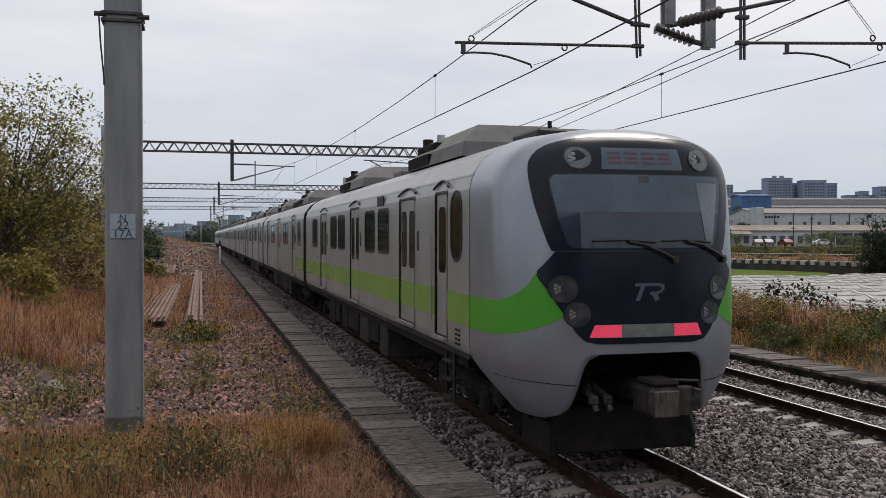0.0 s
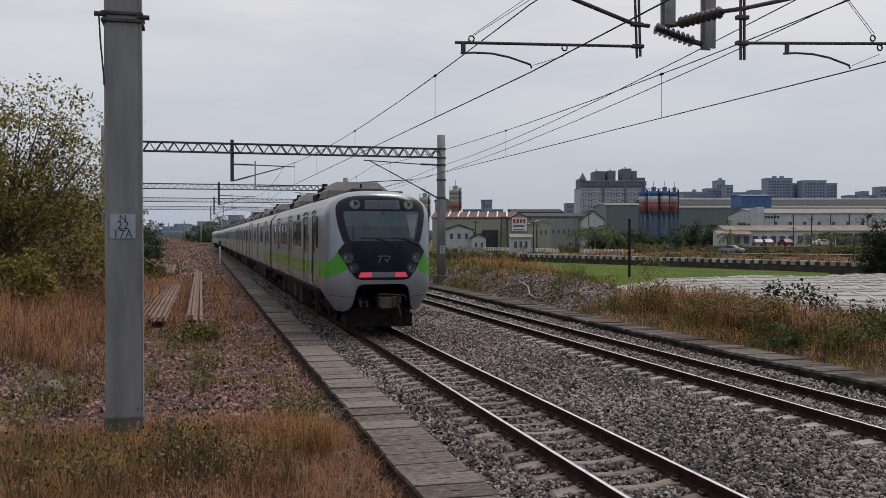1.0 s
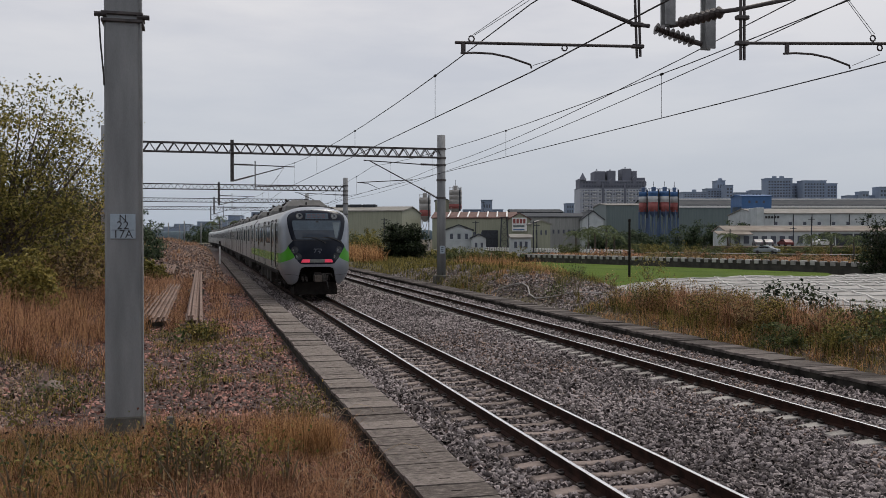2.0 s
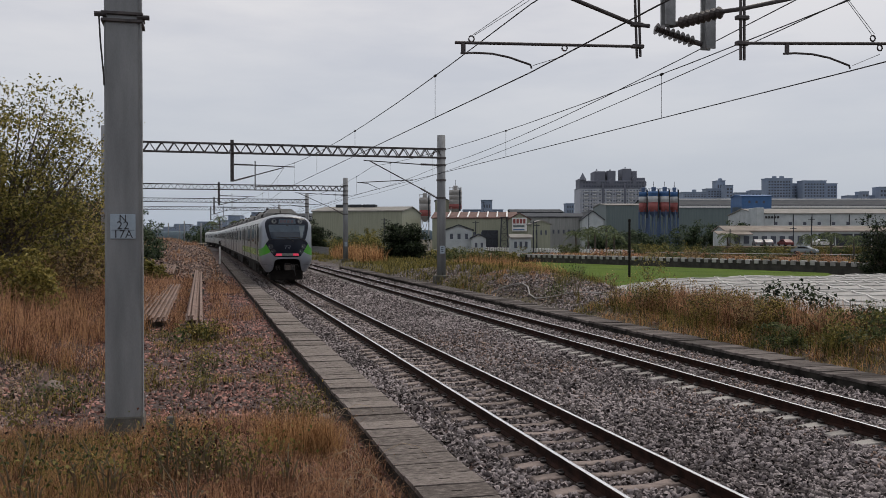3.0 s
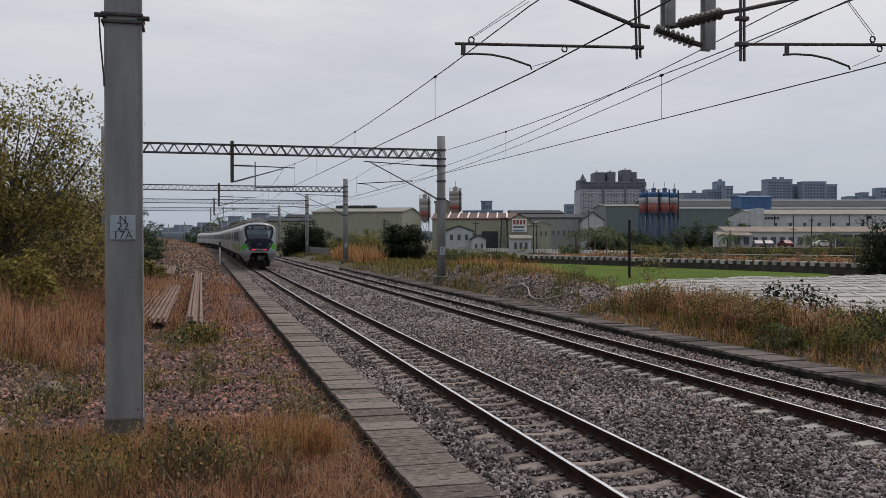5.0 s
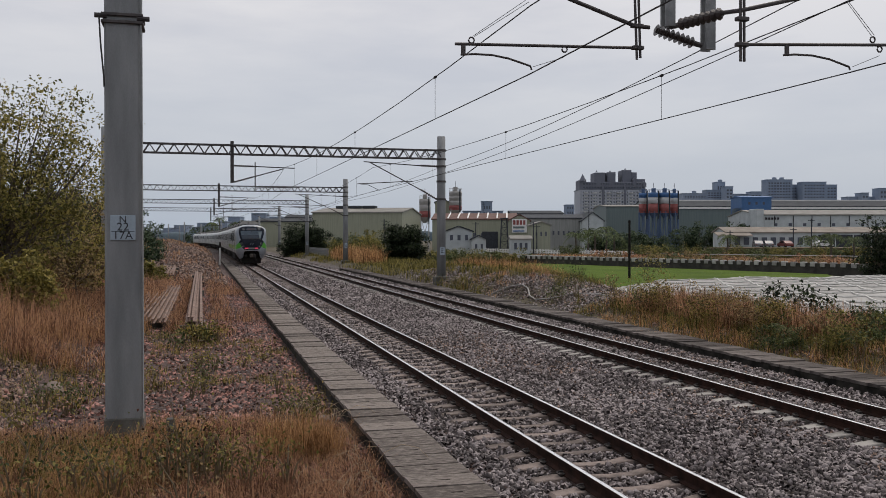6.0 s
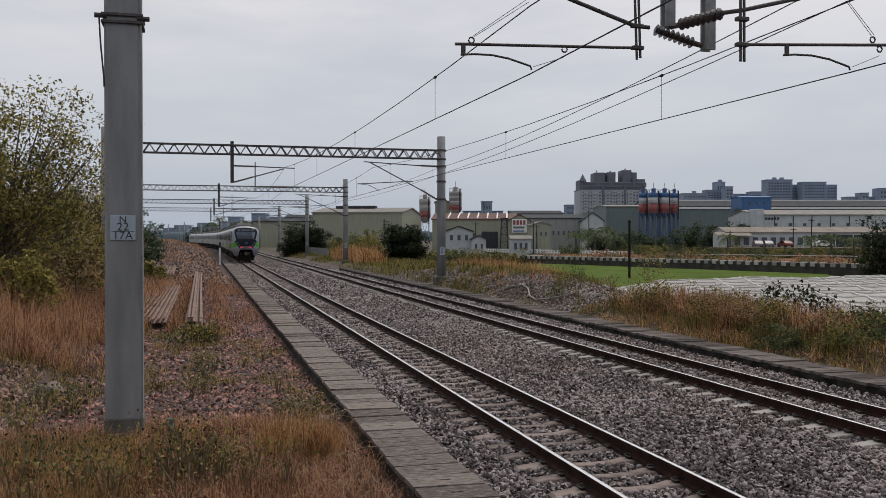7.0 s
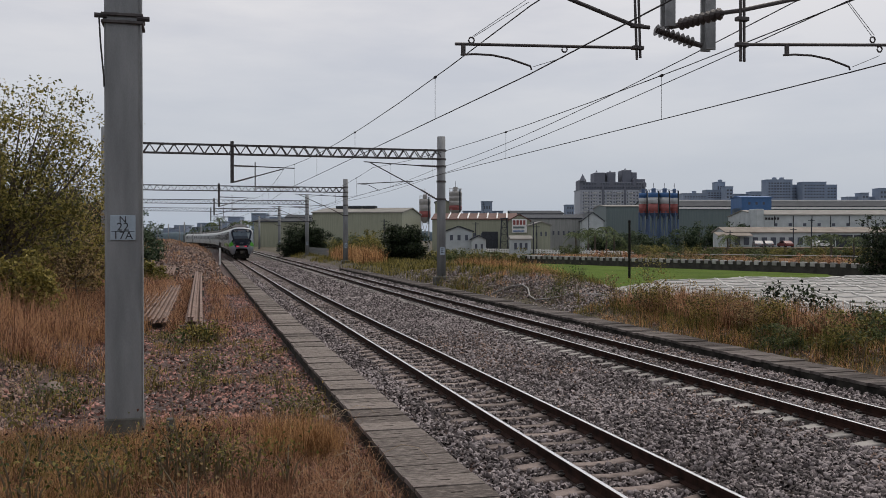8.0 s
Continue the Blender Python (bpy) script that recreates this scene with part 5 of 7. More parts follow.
M_FARPANE = mat("distant_window", (0.055, 0.065, 0.09), 0.4, bump=0)
M_BLUE = mat("blue_sheet_metal", (0.035, 0.105, 0.25), 0.6, col2=(0.05, 0.13, 0.30), scale=0.5)
M_RED = mat("red_steel", (0.22, 0.06, 0.055), 0.7, col2=(0.28, 0.085, 0.08), scale=0.6)
M_SILO = mat("silo_white", (0.38, 0.39, 0.40), 0.6, col2=(0.48, 0.49, 0.50), scale=0.6)
M_SILOGREY = mat("silo_concrete", (0.26, 0.25, 0.24), 0.8, col2=(0.34, 0.33, 0.32), scale=0.5)
M_CANOPY = mat("tan_canopy_roof", (0.205, 0.18, 0.155), 0.8, col2=(0.28, 0.25, 0.22), scale=0.4, spec=0.08)
# steel blue paled in the colour for haze
M_LEGBLUE = mat("hazed_blue_steel", (0.055, 0.095, 0.18), 0.7, col2=(0.08, 0.125, 0.22), scale=2)
M_CARWHITE = mat("car_white", (0.58, 0.58, 0.59), 0.3, scale=2, var=0.04, bump=0)
M_CARGREEN = mat("car_grey_green", (0.20, 0.225, 0.23), 0.25, 0.3, scale=2, var=0.04, bump=0)
M_CARGREY = mat("car_grey", (0.16, 0.165, 0.18), 0.3, scale=2, var=0.04, bump=0)
M_CARRED = mat("car_red", (0.14, 0.03, 0.03), 0.35, scale=2, var=0.04, bump=0)

LOW = -1.5   # level of the fields

g = Geo().sheet([[SITE @ Vector((a + (b - a) * k / 12, y, -1.40 + 0.03 * lump(a + k, y, 0.3, 2))) for k in range(13)] for a, b, y in
                 ((9, 37, 68), (8, 38, 78), (6, 40, 88), (6, 40.5, 95), (4, 42, 100), (2, 36, 110), (-2, 29.5, 120), (-6, 23, 130), (-8, 15.5, 142))])
solid("rice_field", g, M_RICE, "bright green flooded rice paddy below the bank", "rice field", kind="structure")


def net_end(x):
    """Far edge of the netting, slanting away to the side."""
    return min(81.0, 69.5 + 0.43 * (x - 13.5)) if x < 38.5 else 72.0


def net_z(x, y):
    """The netting hangs between ridges in both directions."""
    u, v = abs(math.sin(math.pi * (x - 0.21 * y) / 2.1)), abs(math.sin(math.pi * (y - 0.1 * x) / 3.4))
    return -0.60 - 0.07 * v - 0.05 * u - 0.15 * (u * v) ** 0.7 + 0.10 * lump(x, y, 0.15, 4) - 0.5 * max(0.0, (16.5 - x) / 3.5)


def net_sheet():
    """Crop tunnels under white netting: cloth bulging between seams in both directions."""
    g = Geo()
    nx_, ny_ = 210, 170
    rows = []
    for j in range(ny_ + 1):
        row = []
        for i in range(nx_ + 1):
            x = 13.0 + 58 * i / nx_
            y = 40 + (net_end(x) - 40) * j / ny_
            row.append((x, y, net_z(x, y) - 0.02))
        rows.append(row)
    return g.sheet(rows)


net = thing("crop_net", "white crop netting stretched in bulging cells over a field", "crop net", SITE.copy())
part("cloth", net_sheet(), M_NET, net, "", True)
for k in range(33):
    pts = [(x, y, net_z(x, y)) for x, y in ((2.1 * k + 0.21 * y, y) for y in [40 + 43 * q / 90 for q in range(91)]) if 16 < x < 71 and y < net_end(x) - 0.2]
    if len(pts) > 2:
        part("seam", Geo().tube(pts, 0.055, 5), M_NETRIB, net)
for k in range(15):
    pts = [(x, y, net_z(x, y)) for x, y in ((x, 3.4 * (10 + k) + 0.1 * x) for x in [16 + 54 * q / 150 for q in range(151)]) if 40.5 < y < net_end(x) - 0.2]
    if len(pts) > 2:
        part("seam", Geo().tube(pts, 0.05, 5), M_NETRIB, net)

# channel wall with capped blocks
A, B = Vector((12.0, 147, 0)), Vector((46.5, 96.5, 0))
wd_ = (B - A)
yaw = math.degrees(math.atan2(wd_.y, wd_.x))
wall_m = SITE @ Matrix.Translation((A.x, A.y, LOW)) @ pose(0, 0, 0, 0, 0, yaw)
ch = thing("channel_wall", "dark channel wall topped by pale concrete blocks", "wall", wall_m, kind="structure")
part("wall_face", Geo().box(0, wd_.length, 0, 0.4, -0.2, 1.22, 0.03), M_DARKWALL, ch, "dark wall face")
blk = Geo().box(0, 0.60, -0.16, 0.46, 0.80, 1.34, 0.05).mesh("block", M_CONC)
for k in range(int(wd_.length / 1.25)):
    part("block", blk, M_CONC, ch).matrix_basis = pose(k * 1.25, 0, random.uniform(-0.03, 0.03))
# bank and road behind it
rows = []
for k in range(41):
    p = A.lerp(B, -0.5 + 2.0 * k / 40)
    nrm = Vector((-wd_.y, wd_.x, 0)).normalized()
    rows.append([SITE @ Vector((p.x + nrm.x * d, p.y + nrm.y * d, LOW + z + 0.18 * lump(p.x, p.y + d, 0.35, 7))) for d, z in ((0.5, 0.1), (2, 0.75), (5, 1.0), (10, 1.0), (16, 0.9), (24, 0.8))])
solid("bank", Geo().sheet(rows), M_BANK, "dry brown grassy bank behind the channel wall", "bank", kind="structure", smooth=True)
ROAD_A, ROAD_B = Vector((-20.0, 230.6, 0)), Vector((140.0, 94.6, 0))
rd = (ROAD_B - ROAD_A).normalized()
rn = Vector((-rd.y, rd.x, 0))
solid("road", Geo().sheet([[SITE @ Vector((*(ROAD_A.lerp(ROAD_B, k / 20) + rn * d).xy, -0.52)) for d in (-3, 3.4)] for k in range(21)]), M_ASPHALT, "grey country road behind the fields", "road", kind="structure")

# white fence along the lane
FA, FB = Vector((9.0, 205, 0)), Vector((34.0, 163, 0))
fd = FB - FA
fence = thing("fence", "low white concrete railing beside the lane", "fence", SITE @ Matrix.Translation((FA.x, FA.y, -0.75)) @ pose(0, 0, 0, 0, 0, math.degrees(math.atan2(fd.y, fd.x))))
post = Geo().box(0, 0.42, -0.1, 0.1, 0, 0.95, 0.04).mesh("post", M_WHITE)
for k in range(int(fd.length / 0.95)):
    part("post", post, M_WHITE, fence).matrix_basis = pose(k * 0.95, 0, 0)
for z in (0.3, 0.7):
    part("rail", Geo().box(0, fd.length, -0.05, 0.05, z, z + 0.12, 0.02), M_WHITE, fence)
part("base", Geo().box(0, fd.length, -0.25, 0.25, -0.9, 0.1, 0.02), M_DARKWALL, fence)


def build(name, label, right, ahead, w, d, z1, wallm, roofm, ridge=0.0, axis="x", yaw=0.0, wins=(), base=LOW - 0.3, eave=0.3, cat="building", pane=None):
    """A building: w wide from right, d deep from ahead; ridge > 0 gives a gable roof. wins: (x0, x1, cols, z0, z1, rows, width share, height share)."""
    b = thing(name, label, cat, site(right, ahead, 0, yaw))
    g = Geo()
    if ridge and axis == "y":
        g.add([(0, 0, base), (w, 0, base), (w, 0, z1), (w / 2, 0, z1 + ridge), (0, 0, z1), (0, d, base), (w, d, base), (w, d, z1), (w / 2, d, z1 + ridge), (0, d, z1)],
              [(0, 1, 2, 3, 4), (9, 8, 7, 6, 5), (1, 6, 7, 2), (5, 0, 4, 9)])
    elif ridge:
        g.add([(0, 0, base), (0, 0, z1), (0, d / 2, z1 + ridge), (0, d, z1), (0, d, base), (w, 0, base), (w, 0, z1), (w, d / 2, z1 + ridge), (w, d, z1), (w, d, base)],
              [(4, 3, 2, 1, 0), (5, 6, 7, 8, 9), (0, 1, 6, 5), (9, 8, 3, 4)])
    else:
        g.box(0, w, 0, d, base, z1)
    part("wall", g, wallm, b)
    r = Geo()
    t = 0.25
    if ridge and axis == "y":
        k = ridge / (w / 2)
        for sx in (0, 1):
            xo = -eave if sx == 0 else w + eave
            zo = z1 - k * eave
            r.add([(xo, -eave, zo), (w / 2, -eave, z1 + ridge), (w / 2, d + eave, z1 + ridge), (xo, d + eave, zo), (xo, -eave, zo + t), (w / 2, -eave, z1 + ridge + t), (w / 2, d + eave, z1 + ridge + t), (xo, d + eave, zo + t)],
                  [(0, 1, 2, 3), (4, 5, 6, 7), (0, 1, 5, 4), (2, 3, 7, 6), (3, 0, 4, 7)])
    elif ridge:
        k = ridge / (d / 2)
        for sy in (0, 1):
            yo = -eave if sy == 0 else d + eave
            zo = z1 - k * eave
            r.add([(-eave, yo, zo), (-eave, d / 2, z1 + ridge), (w + eave, d / 2, z1 + ridge), (w + eave, yo, zo), (-eave, yo, zo + t), (-eave, d / 2, z1 + ridge + t), (w + eave, d / 2, z1 + ridge + t), (w + eave, yo, zo + t)],
                  [(0, 1, 2, 3), (4, 5, 6, 7), (0, 1, 5, 4), (2, 3, 7, 6), (3, 0, 4, 7)])
    else:
        r.box(-eave, w + eave, -eave, d + eave, z1 + 0.01, z1 + 0.01 + max(t, 0.012 * (z1 - base)), 0.05)
    part("roof", r, roofm, b)
    for x0, x1, cols, za, zb, rows_, fw, fh in wins:
        cw, rh = (x1 - x0) / cols, (zb - za) / rows_
        ww, hh = cw * fw, rh * fh
        t2 = min(0.08, 0.1 * min(ww, hh))
        pm = Geo().box(-ww / 2, ww / 2, -0.03, 0.02, -hh / 2, hh / 2).mesh("window", pane or M_FARPANE)
        sm = Geo().box(-ww / 2 - t2, ww / 2 + t2, -0.12, 0.02, -hh / 2 - 2 * t2, -hh / 2).mesh("sill", wallm)
        for i in range(cols):
            for j in range(rows_):
                wn_ = part("window", pm, M_FARPANE, b)
                wn_.matrix_basis = pose(x0 + (i + 0.5) * cw, -0.02, za + (j + 0.5) * rh)
                if cols * rows_ < 60:
                    part("sill", sm, wallm, wn_)
    return b


# cream sheds beside the line
b = build("warehouse", "large cream metal-clad warehouse with a shallow gable roof", -30.66, 215, 21.4, 26, 8.42, M_CREAM, M_CREAMROOF, 1.3, "x", -8)
for k in range(3):
    part("roof_vent", Geo().box(3 + 3.4 * k, 6.0 + 3.4 * k, 10, 13, 9.75, 10.41, 0.1), M_GREYROOF, b)
build("warehouse", "low dull-green shed beside the cream warehouse", -49.48, 240, 14.96, 20, 6.73, M_CREAM, M_GREYROOF, 0.9, "x", 0)
build("house", "distant flat-roofed house among palms", -51.67, 300, 8.33, 12, 9.06, M_GREYWALL, M_GREYROOF, 1.0, "x")


def silo(name, label, right, ahead, r, z0, z1, mats, legs, cap, shares=None):
    s = thing(name, label, "silo", site(right, ahead, 0))
    shares = shares or [1 / len(mats)] * len(mats)
    z = z0
    for share, m in zip(shares, mats):
        h = (z1 - z0) * share
        part("drum", Geo().lathe([(r * 0.2, z), (r, z), (r, z + h - 0.05), (r * 0.2, z + h)], 18), m, s, "", True)
        for q in (0.02, 0.5):
            part("hoop", Geo().lathe([(r, z + h * q), (r + 0.07, z + h * q), (r + 0.07, z + h * q + 0.14), (r, z + h * q + 0.14)], 18), m, s)
        z += h
    part("ladder", Geo().box(r * 0.6, r * 0.6 + 0.4, -r * 0.86, -r * 0.80, z0 - 2, z1 + 0.6), M_GREYROOF, s)
    part("cone", Geo().lathe([(r * 0.25, z0 - r * 1.0), (r, z0)], 18), cap, s)
    for k in range(legs):
        a = 2 * math.pi * (k + 0.5) / legs
        part("leg", Geo().bar((r * math.cos(a), r * math.sin(a), LOW - 0.3), (r * math.cos(a), r * math.sin(a), z0 + 0.5), 0.22, 0.22), cap, s)
        a2 = 2 * math.pi * (k + 1.5) / legs
        part("brace", Geo().bar((r * math.cos(a), r * math.sin(a), LOW + 0.5), (r * math.cos(a2), r * math.sin(a2), z0), 0.12, 0.12), cap, s)
    part("filter", Geo().box(-r * 0.35, r * 0.35, -r * 0.35, r * 0.35, z1, z1 + 1.4, 0.1), cap, s)
    part("mast", Geo().tube([(0, 0, z1 + 1.3), (0, 0, z1 + 3.2)], 0.07, 6), M_DARKROOF, s)
    g = Geo()
    for k in range(12):
        a, c = 2 * math.pi * k / 12, 2 * math.pi * (k + 1) / 12
        g.bar((r * math.cos(a), r * math.sin(a), z1), (r * math.cos(a), r * math.sin(a), z1 + 0.9), 0.06, 0.06)
        g.bar((r * math.cos(a), r * math.sin(a), z1 + 0.9), (r * math.cos(c), r * math.sin(c), z1 + 0.9), 0.06, 0.06)
    part("guard_rail", g, cap, s)
    return s


silo("silo", "pale concrete-works silo with a red base and guard rail", 3.94, 290, 1.97, 11.35, 17.26, [M_RED, M_SILOGREY, M_SILOGREY, M_SILOGREY], 4, M_SILOGREY)
silo("silo", "pale concrete-works silo with a red base and guard rail", -5.73, 290, 1.79, 9.02, 14.93, [M_RED, M_SILOGREY, M_SILOGREY], 4, M_SILOGREY)
build("factory", "beige plant building between two silos", -2.52, 292, 4.69, 10, 13.94, M_CREAM, M_GREYROOF, 0.8, "y")
b = build("factory", "long cream factory with a red-brown roof and a large signboard", -2.64, 225, 20.56, 22, 7.02, M_CREAM, M_REDROOF, 1.6, "x", -4, [(5.56, 15.28, 5, 2.2, 4.0, 1, 0.4, 0.7)])
for k in range(8):
    part("roof_strip", Geo().bar((2.4 * k + 1.5, -0.35, 7.16 + 0.24), (2.4 * k + 1.5, 11, 7.16 + 1.85), 0.35, 0.12), M_WHITE, b)
part("door", Geo().box(12.22, 16.11, -0.2, 0.05, LOW, 4.11, 0.05), M_DARKROOF, b, "dark roller door")
b = build("factory", "cream gabled factory end with a white signboard", 15.47, 216, 5.07, 20, 6.58, M_CREAM, M_REDROOF, 1.4, "y", -4)
sg_ = part("signboard", Geo().box(0.8, 4.27, -0.5, -0.25, 3.78, 6.98, 0.05), M_WHITE, b, "white signboard with red and green bars")
for k in range(4):
    part("sign_bar", Geo().box(1.07 + 0.78 * k, 1.07 + 0.78 * k + 0.55, -0.56, -0.51, 5.65, 6.71), M_RED, sg_)
part("sign_bar", Geo().box(1.07, 3.73, -0.56, -0.51, 4.78, 5.25), M_GREENWALL, sg_)
part("sign_bar", Geo().box(1.07, 3.73, -0.56, -0.51, 4.05, 4.31), M_BLUE, sg_)
build("house", "small white gabled house with dark windows", 0.47, 190, 5.63, 9, 3.87, M_WHITEWALL, M_GREYROOF, 1.0, "y", 0, [(0.5, 5.2, 3, 1.9, 3.3, 1, 0.4, 0.8)], cat="house")
build("house", "low white shed with a grey roof", 5.82, 185, 2.85, 7, 2.24, M_WHITEWALL, M_GREYROOF, 0.7, "y", 0, [(0.3, 2.6, 2, 0.2, 1.5, 1, 0.4, 0.7)], cat="house")
build("house", "cream two-storey workshop with small windows", 19.02, 195, 3.85, 10, 5.23, M_CREAM, M_CREAMROOF, 0.7, "y", 0, [(0.4, 3.4, 3, 2.6, 4.2, 1, 0.35, 0.6)], cat="house")
build("house", "low white lean-to workshop", 14.04, 188, 4.06, 7, 2.23, M_WHITEWALL, M_CREAMROOF, 0.6, "x", 0, [(0.3, 3.6, 3, 0.0, 1.7, 1, 0.5, 0.8)], cat="house")
build("factory", "long grey factory hall with dark eaves", 20.68, 250, 19.29, 24, 7.83, M_GREYWALL, M_DARKROOF, 1.2, "x", 0, [(4.63, 18.52, 10, 3.0, 4.8, 1, 0.35, 0.6)])
build("factory", "grey hall end with a pale gable", 37.36, 246, 5.77, 22, 7.14, M_WHITEWALL, M_GREYROOF, 2.2, "y", 0)
build("factory", "pale grey upper hall behind the works", 22.41, 300, 17.04, 22, 10.36, M_GREYROOF, M_GREYROOF, 1.2, "x", 0)
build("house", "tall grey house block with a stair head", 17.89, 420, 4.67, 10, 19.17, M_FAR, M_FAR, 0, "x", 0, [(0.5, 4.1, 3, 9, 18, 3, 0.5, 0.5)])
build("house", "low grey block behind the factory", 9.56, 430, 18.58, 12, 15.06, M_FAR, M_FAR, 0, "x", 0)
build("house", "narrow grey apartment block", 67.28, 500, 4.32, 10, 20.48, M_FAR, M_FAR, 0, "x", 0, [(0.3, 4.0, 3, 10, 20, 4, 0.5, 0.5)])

wt_ = thing("lattice_tower", "rusty steel lattice tower standing before the factory", "lattice tower", site(13.9, 208, 0))
for sx in (-1, 1):
    for sy in (-1, 1):
        part("leg", Geo().bar((sx * 0.95, sy * 0.95, LOW), (sx * 0.6, sy * 0.6, 6.9), 0.14, 0.14), M_DARKROOF, wt_)
for k in range(5):
    z0_, z1_ = LOW + 1.6 * k, LOW + 1.6 * (k + 1)
    w0_, w1_ = 0.95 - 0.067 * k, 0.95 - 0.067 * (k + 1)
    for sg in (-1, 1):
        part("brace", Geo().bar((-w0_ * sg, -w0_, z0_), (w1_ * sg, -w1_, z1_), 0.08, 0.08), M_DARKROOF, wt_)
    part("girt", Geo().bar((-w1_, -w1_, z1_), (w1_, -w1_, z1_), 0.1, 0.1), M_DARKROOF, wt_)
part("platform", Geo().box(-0.9, 0.9, -0.9, 0.9, 6.9, 7.05, 0.02), M_DARKROOF, wt_)

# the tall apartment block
b = build("apartment_tower", "tall apartment tower in haze-tinted beige with slate upper floors and stepped roof", 92.62, 620, 45.16, 26, 35.11, M_TOWER, M_TOWERDARK, 0, "x", 0,
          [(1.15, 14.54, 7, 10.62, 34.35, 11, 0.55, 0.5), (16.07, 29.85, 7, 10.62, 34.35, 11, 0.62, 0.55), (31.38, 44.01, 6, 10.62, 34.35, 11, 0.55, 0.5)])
for x0, x1, zt in ((2, 117, 322), (0, 12, 318), (27, 46, 305), (50, 65, 304), (77, 94, 300), (94, 104, 304), (104, 119, 316)):
    part("crown_block", Geo().box(x0 * 0.3827, x1 * 0.3827, 1.0 + 0.05 * x0, 20, 34.73, 2.58 + (421 - zt) * 0.3827, 0.3), M_TOWERDARK, b, "slate-grey crown storey")
for x0, zt in ((33, 300), (57, 300), (84, 296)):
    part("spire", Geo().tube([(x0 * 0.3827, 8, 2.58 + (424 - zt - 6) * 0.3827), (x0 * 0.3827, 8, 2.58 + (421 - zt) * 0.3827)], 0.8, 4, 0.05), M_TOWERDARK, b)
part("turret", Geo().tube([(2.2, 2, 2.58 + 100 * 0.3827), (2.2, 2, 2.58 + 113 * 0.3827)], 2.6, 6, 0.1), M_TOWERDARK, b)
for k in range(9):
    part("pilaster", Geo().box(1.2 + 5.2 * k, 1.9 + 5.2 * k, -0.5, 0.1, LOW, 34.9, 0.1), M_TOWER, b)
for k in range(6):
    part("floor_band", Geo().box(0, 45.16, -0.25, 0.05, 12.15 + 4.1 * k, 12.15 + 4.1 * k + 0.5), M_SILO, b)
for x0, x1 in ((14.9, 16.2), (29.9, 31.3)):
    part("stair_bay", Geo().box(x0, x1, -0.7, 0.1, LOW, 38.6, 0.1), M_TOWERDARK, b, "dark stair bay")
for x0 in (3.0, 8.6, 18.4, 25.0, 33.5, 39.4):
    for k in range(11):
        part("balcony", Geo().box(x0, x0 + 2.6, -1.1, 0.0, 10.9 + 2.16 * k, 11.7 + 2.16 * k, 0.08), M_SILO, b)
for x0, x1, zt in ((11.0, 14.2, 41.4), (20.0, 23.6, 42.0), (36.2, 38.4, 43.5), (42.6, 45.2, 41.0)):
    part("gable", Geo().add([(x0, 0.6, 37.0), (x1, 0.6, 37.0), (x1, 0.6, zt - 1.6), ((x0 + x1) / 2, 0.6, zt), (x0, 0.6, zt - 1.6), (x0, 6, 37.0), (x1, 6, 37.0), (x1, 6, zt - 1.6), ((x0 + x1) / 2, 6, zt), (x0, 6, zt - 1.6)], [(0, 1, 2, 3, 4), (9, 8, 7, 6, 5), (1, 6, 7, 2), (2, 7, 8, 3), (3, 8, 9, 4), (4, 9, 5, 0)]), M_TOWERDARK, b)
pw = Geo().box(-0.65, 0.65, -0.05, 0.1, -0.55, 0.55).mesh("window", M_FARPANE)
for i in range(22):
    for j in range(2):
        part("window", pw, M_FARPANE, b).matrix_basis = pose(3 + i * 1.9, 0.98 + 0.0, 2.58 + (421 - 332 + j * 6.5) * 0.3827)

# blue and red concrete works
for k, (px_, r_) in enumerate(((68.98, 1.81), (72.59, 1.76), (66.21, 1.42), (76.5, 1.42))):
    silo("silo", "blue, white and red banded cement silo on steel legs", px_, 300 + (k > 1) * 3, r_, 10.73, 17.39, [M_RED, M_SILO, M_BLUE], 6, M_LEGBLUE, (0.46, 0.30, 0.24))
build("warehouse", "long dark green warehouse with a white eave strip", 61.55, 345, 14.48, 30, 14.29, M_GREENWALL, M_CREAMROOF, 1.0, "x")
b = build("warehouse", "very long dark green warehouse under a grey roof", 85.85, 380, 107.9, 40, 15.48, M_GREENWALL, M_GREYROOF, 3.0, "x")
part("white_strip", Geo().box(0, 107.9, -0.5, -0.35, 14.54, 15.36), M_WHITE, b)
part("ridge_cap", Geo().box(0, 107.9, 19.3, 20.7, 18.62, 19.1, 0.05), M_WHITE, b, "white ridge cap")
build("plant_house", "bright blue sheet-metal plant house", 104.3, 320, 10.47, 12, 16.6, M_BLUE, M_BLUE, 0.6, "x", 0, [(1.5, 9, 3, 13.84, 15.42, 1, 0.3, 0.6)])
part("frame", Geo().box(0, 9.88, 0.1, 10, LOW, 13.05), M_GREENWALL, bpy.data.objects["plant_house"])
b = build("factory", "white factory with a pale roof and dark lettering bars", 87.52, 255, 40.93, 26, 8.88, M_WHITEWALL, M_CREAMROOF, 1.6, "x", 0, [(3.15, 39.35, 9, 5.57, 6.83, 1, 0.22, 0.7)])
for k in range(5):
    part("sign_bar", Geo().box(2.2 + 0.82 * k, 2.2 + 0.82 * k + 0.6, -0.12, -0.02, 7.62, 8.25), M_BLACK, b)
part("stair_tower", Geo().box(-0.47, 1.57, -0.8, 6, LOW, 10.61, 0.1), M_WHITEWALL, b)
for k in range(6):
    part("wall_post", Geo().box(4.72 + 5.2 * k, 4.72 + 5.2 * k + 0.2, -0.12, 0.0, LOW, 8.72), M_GREYROOF, b)
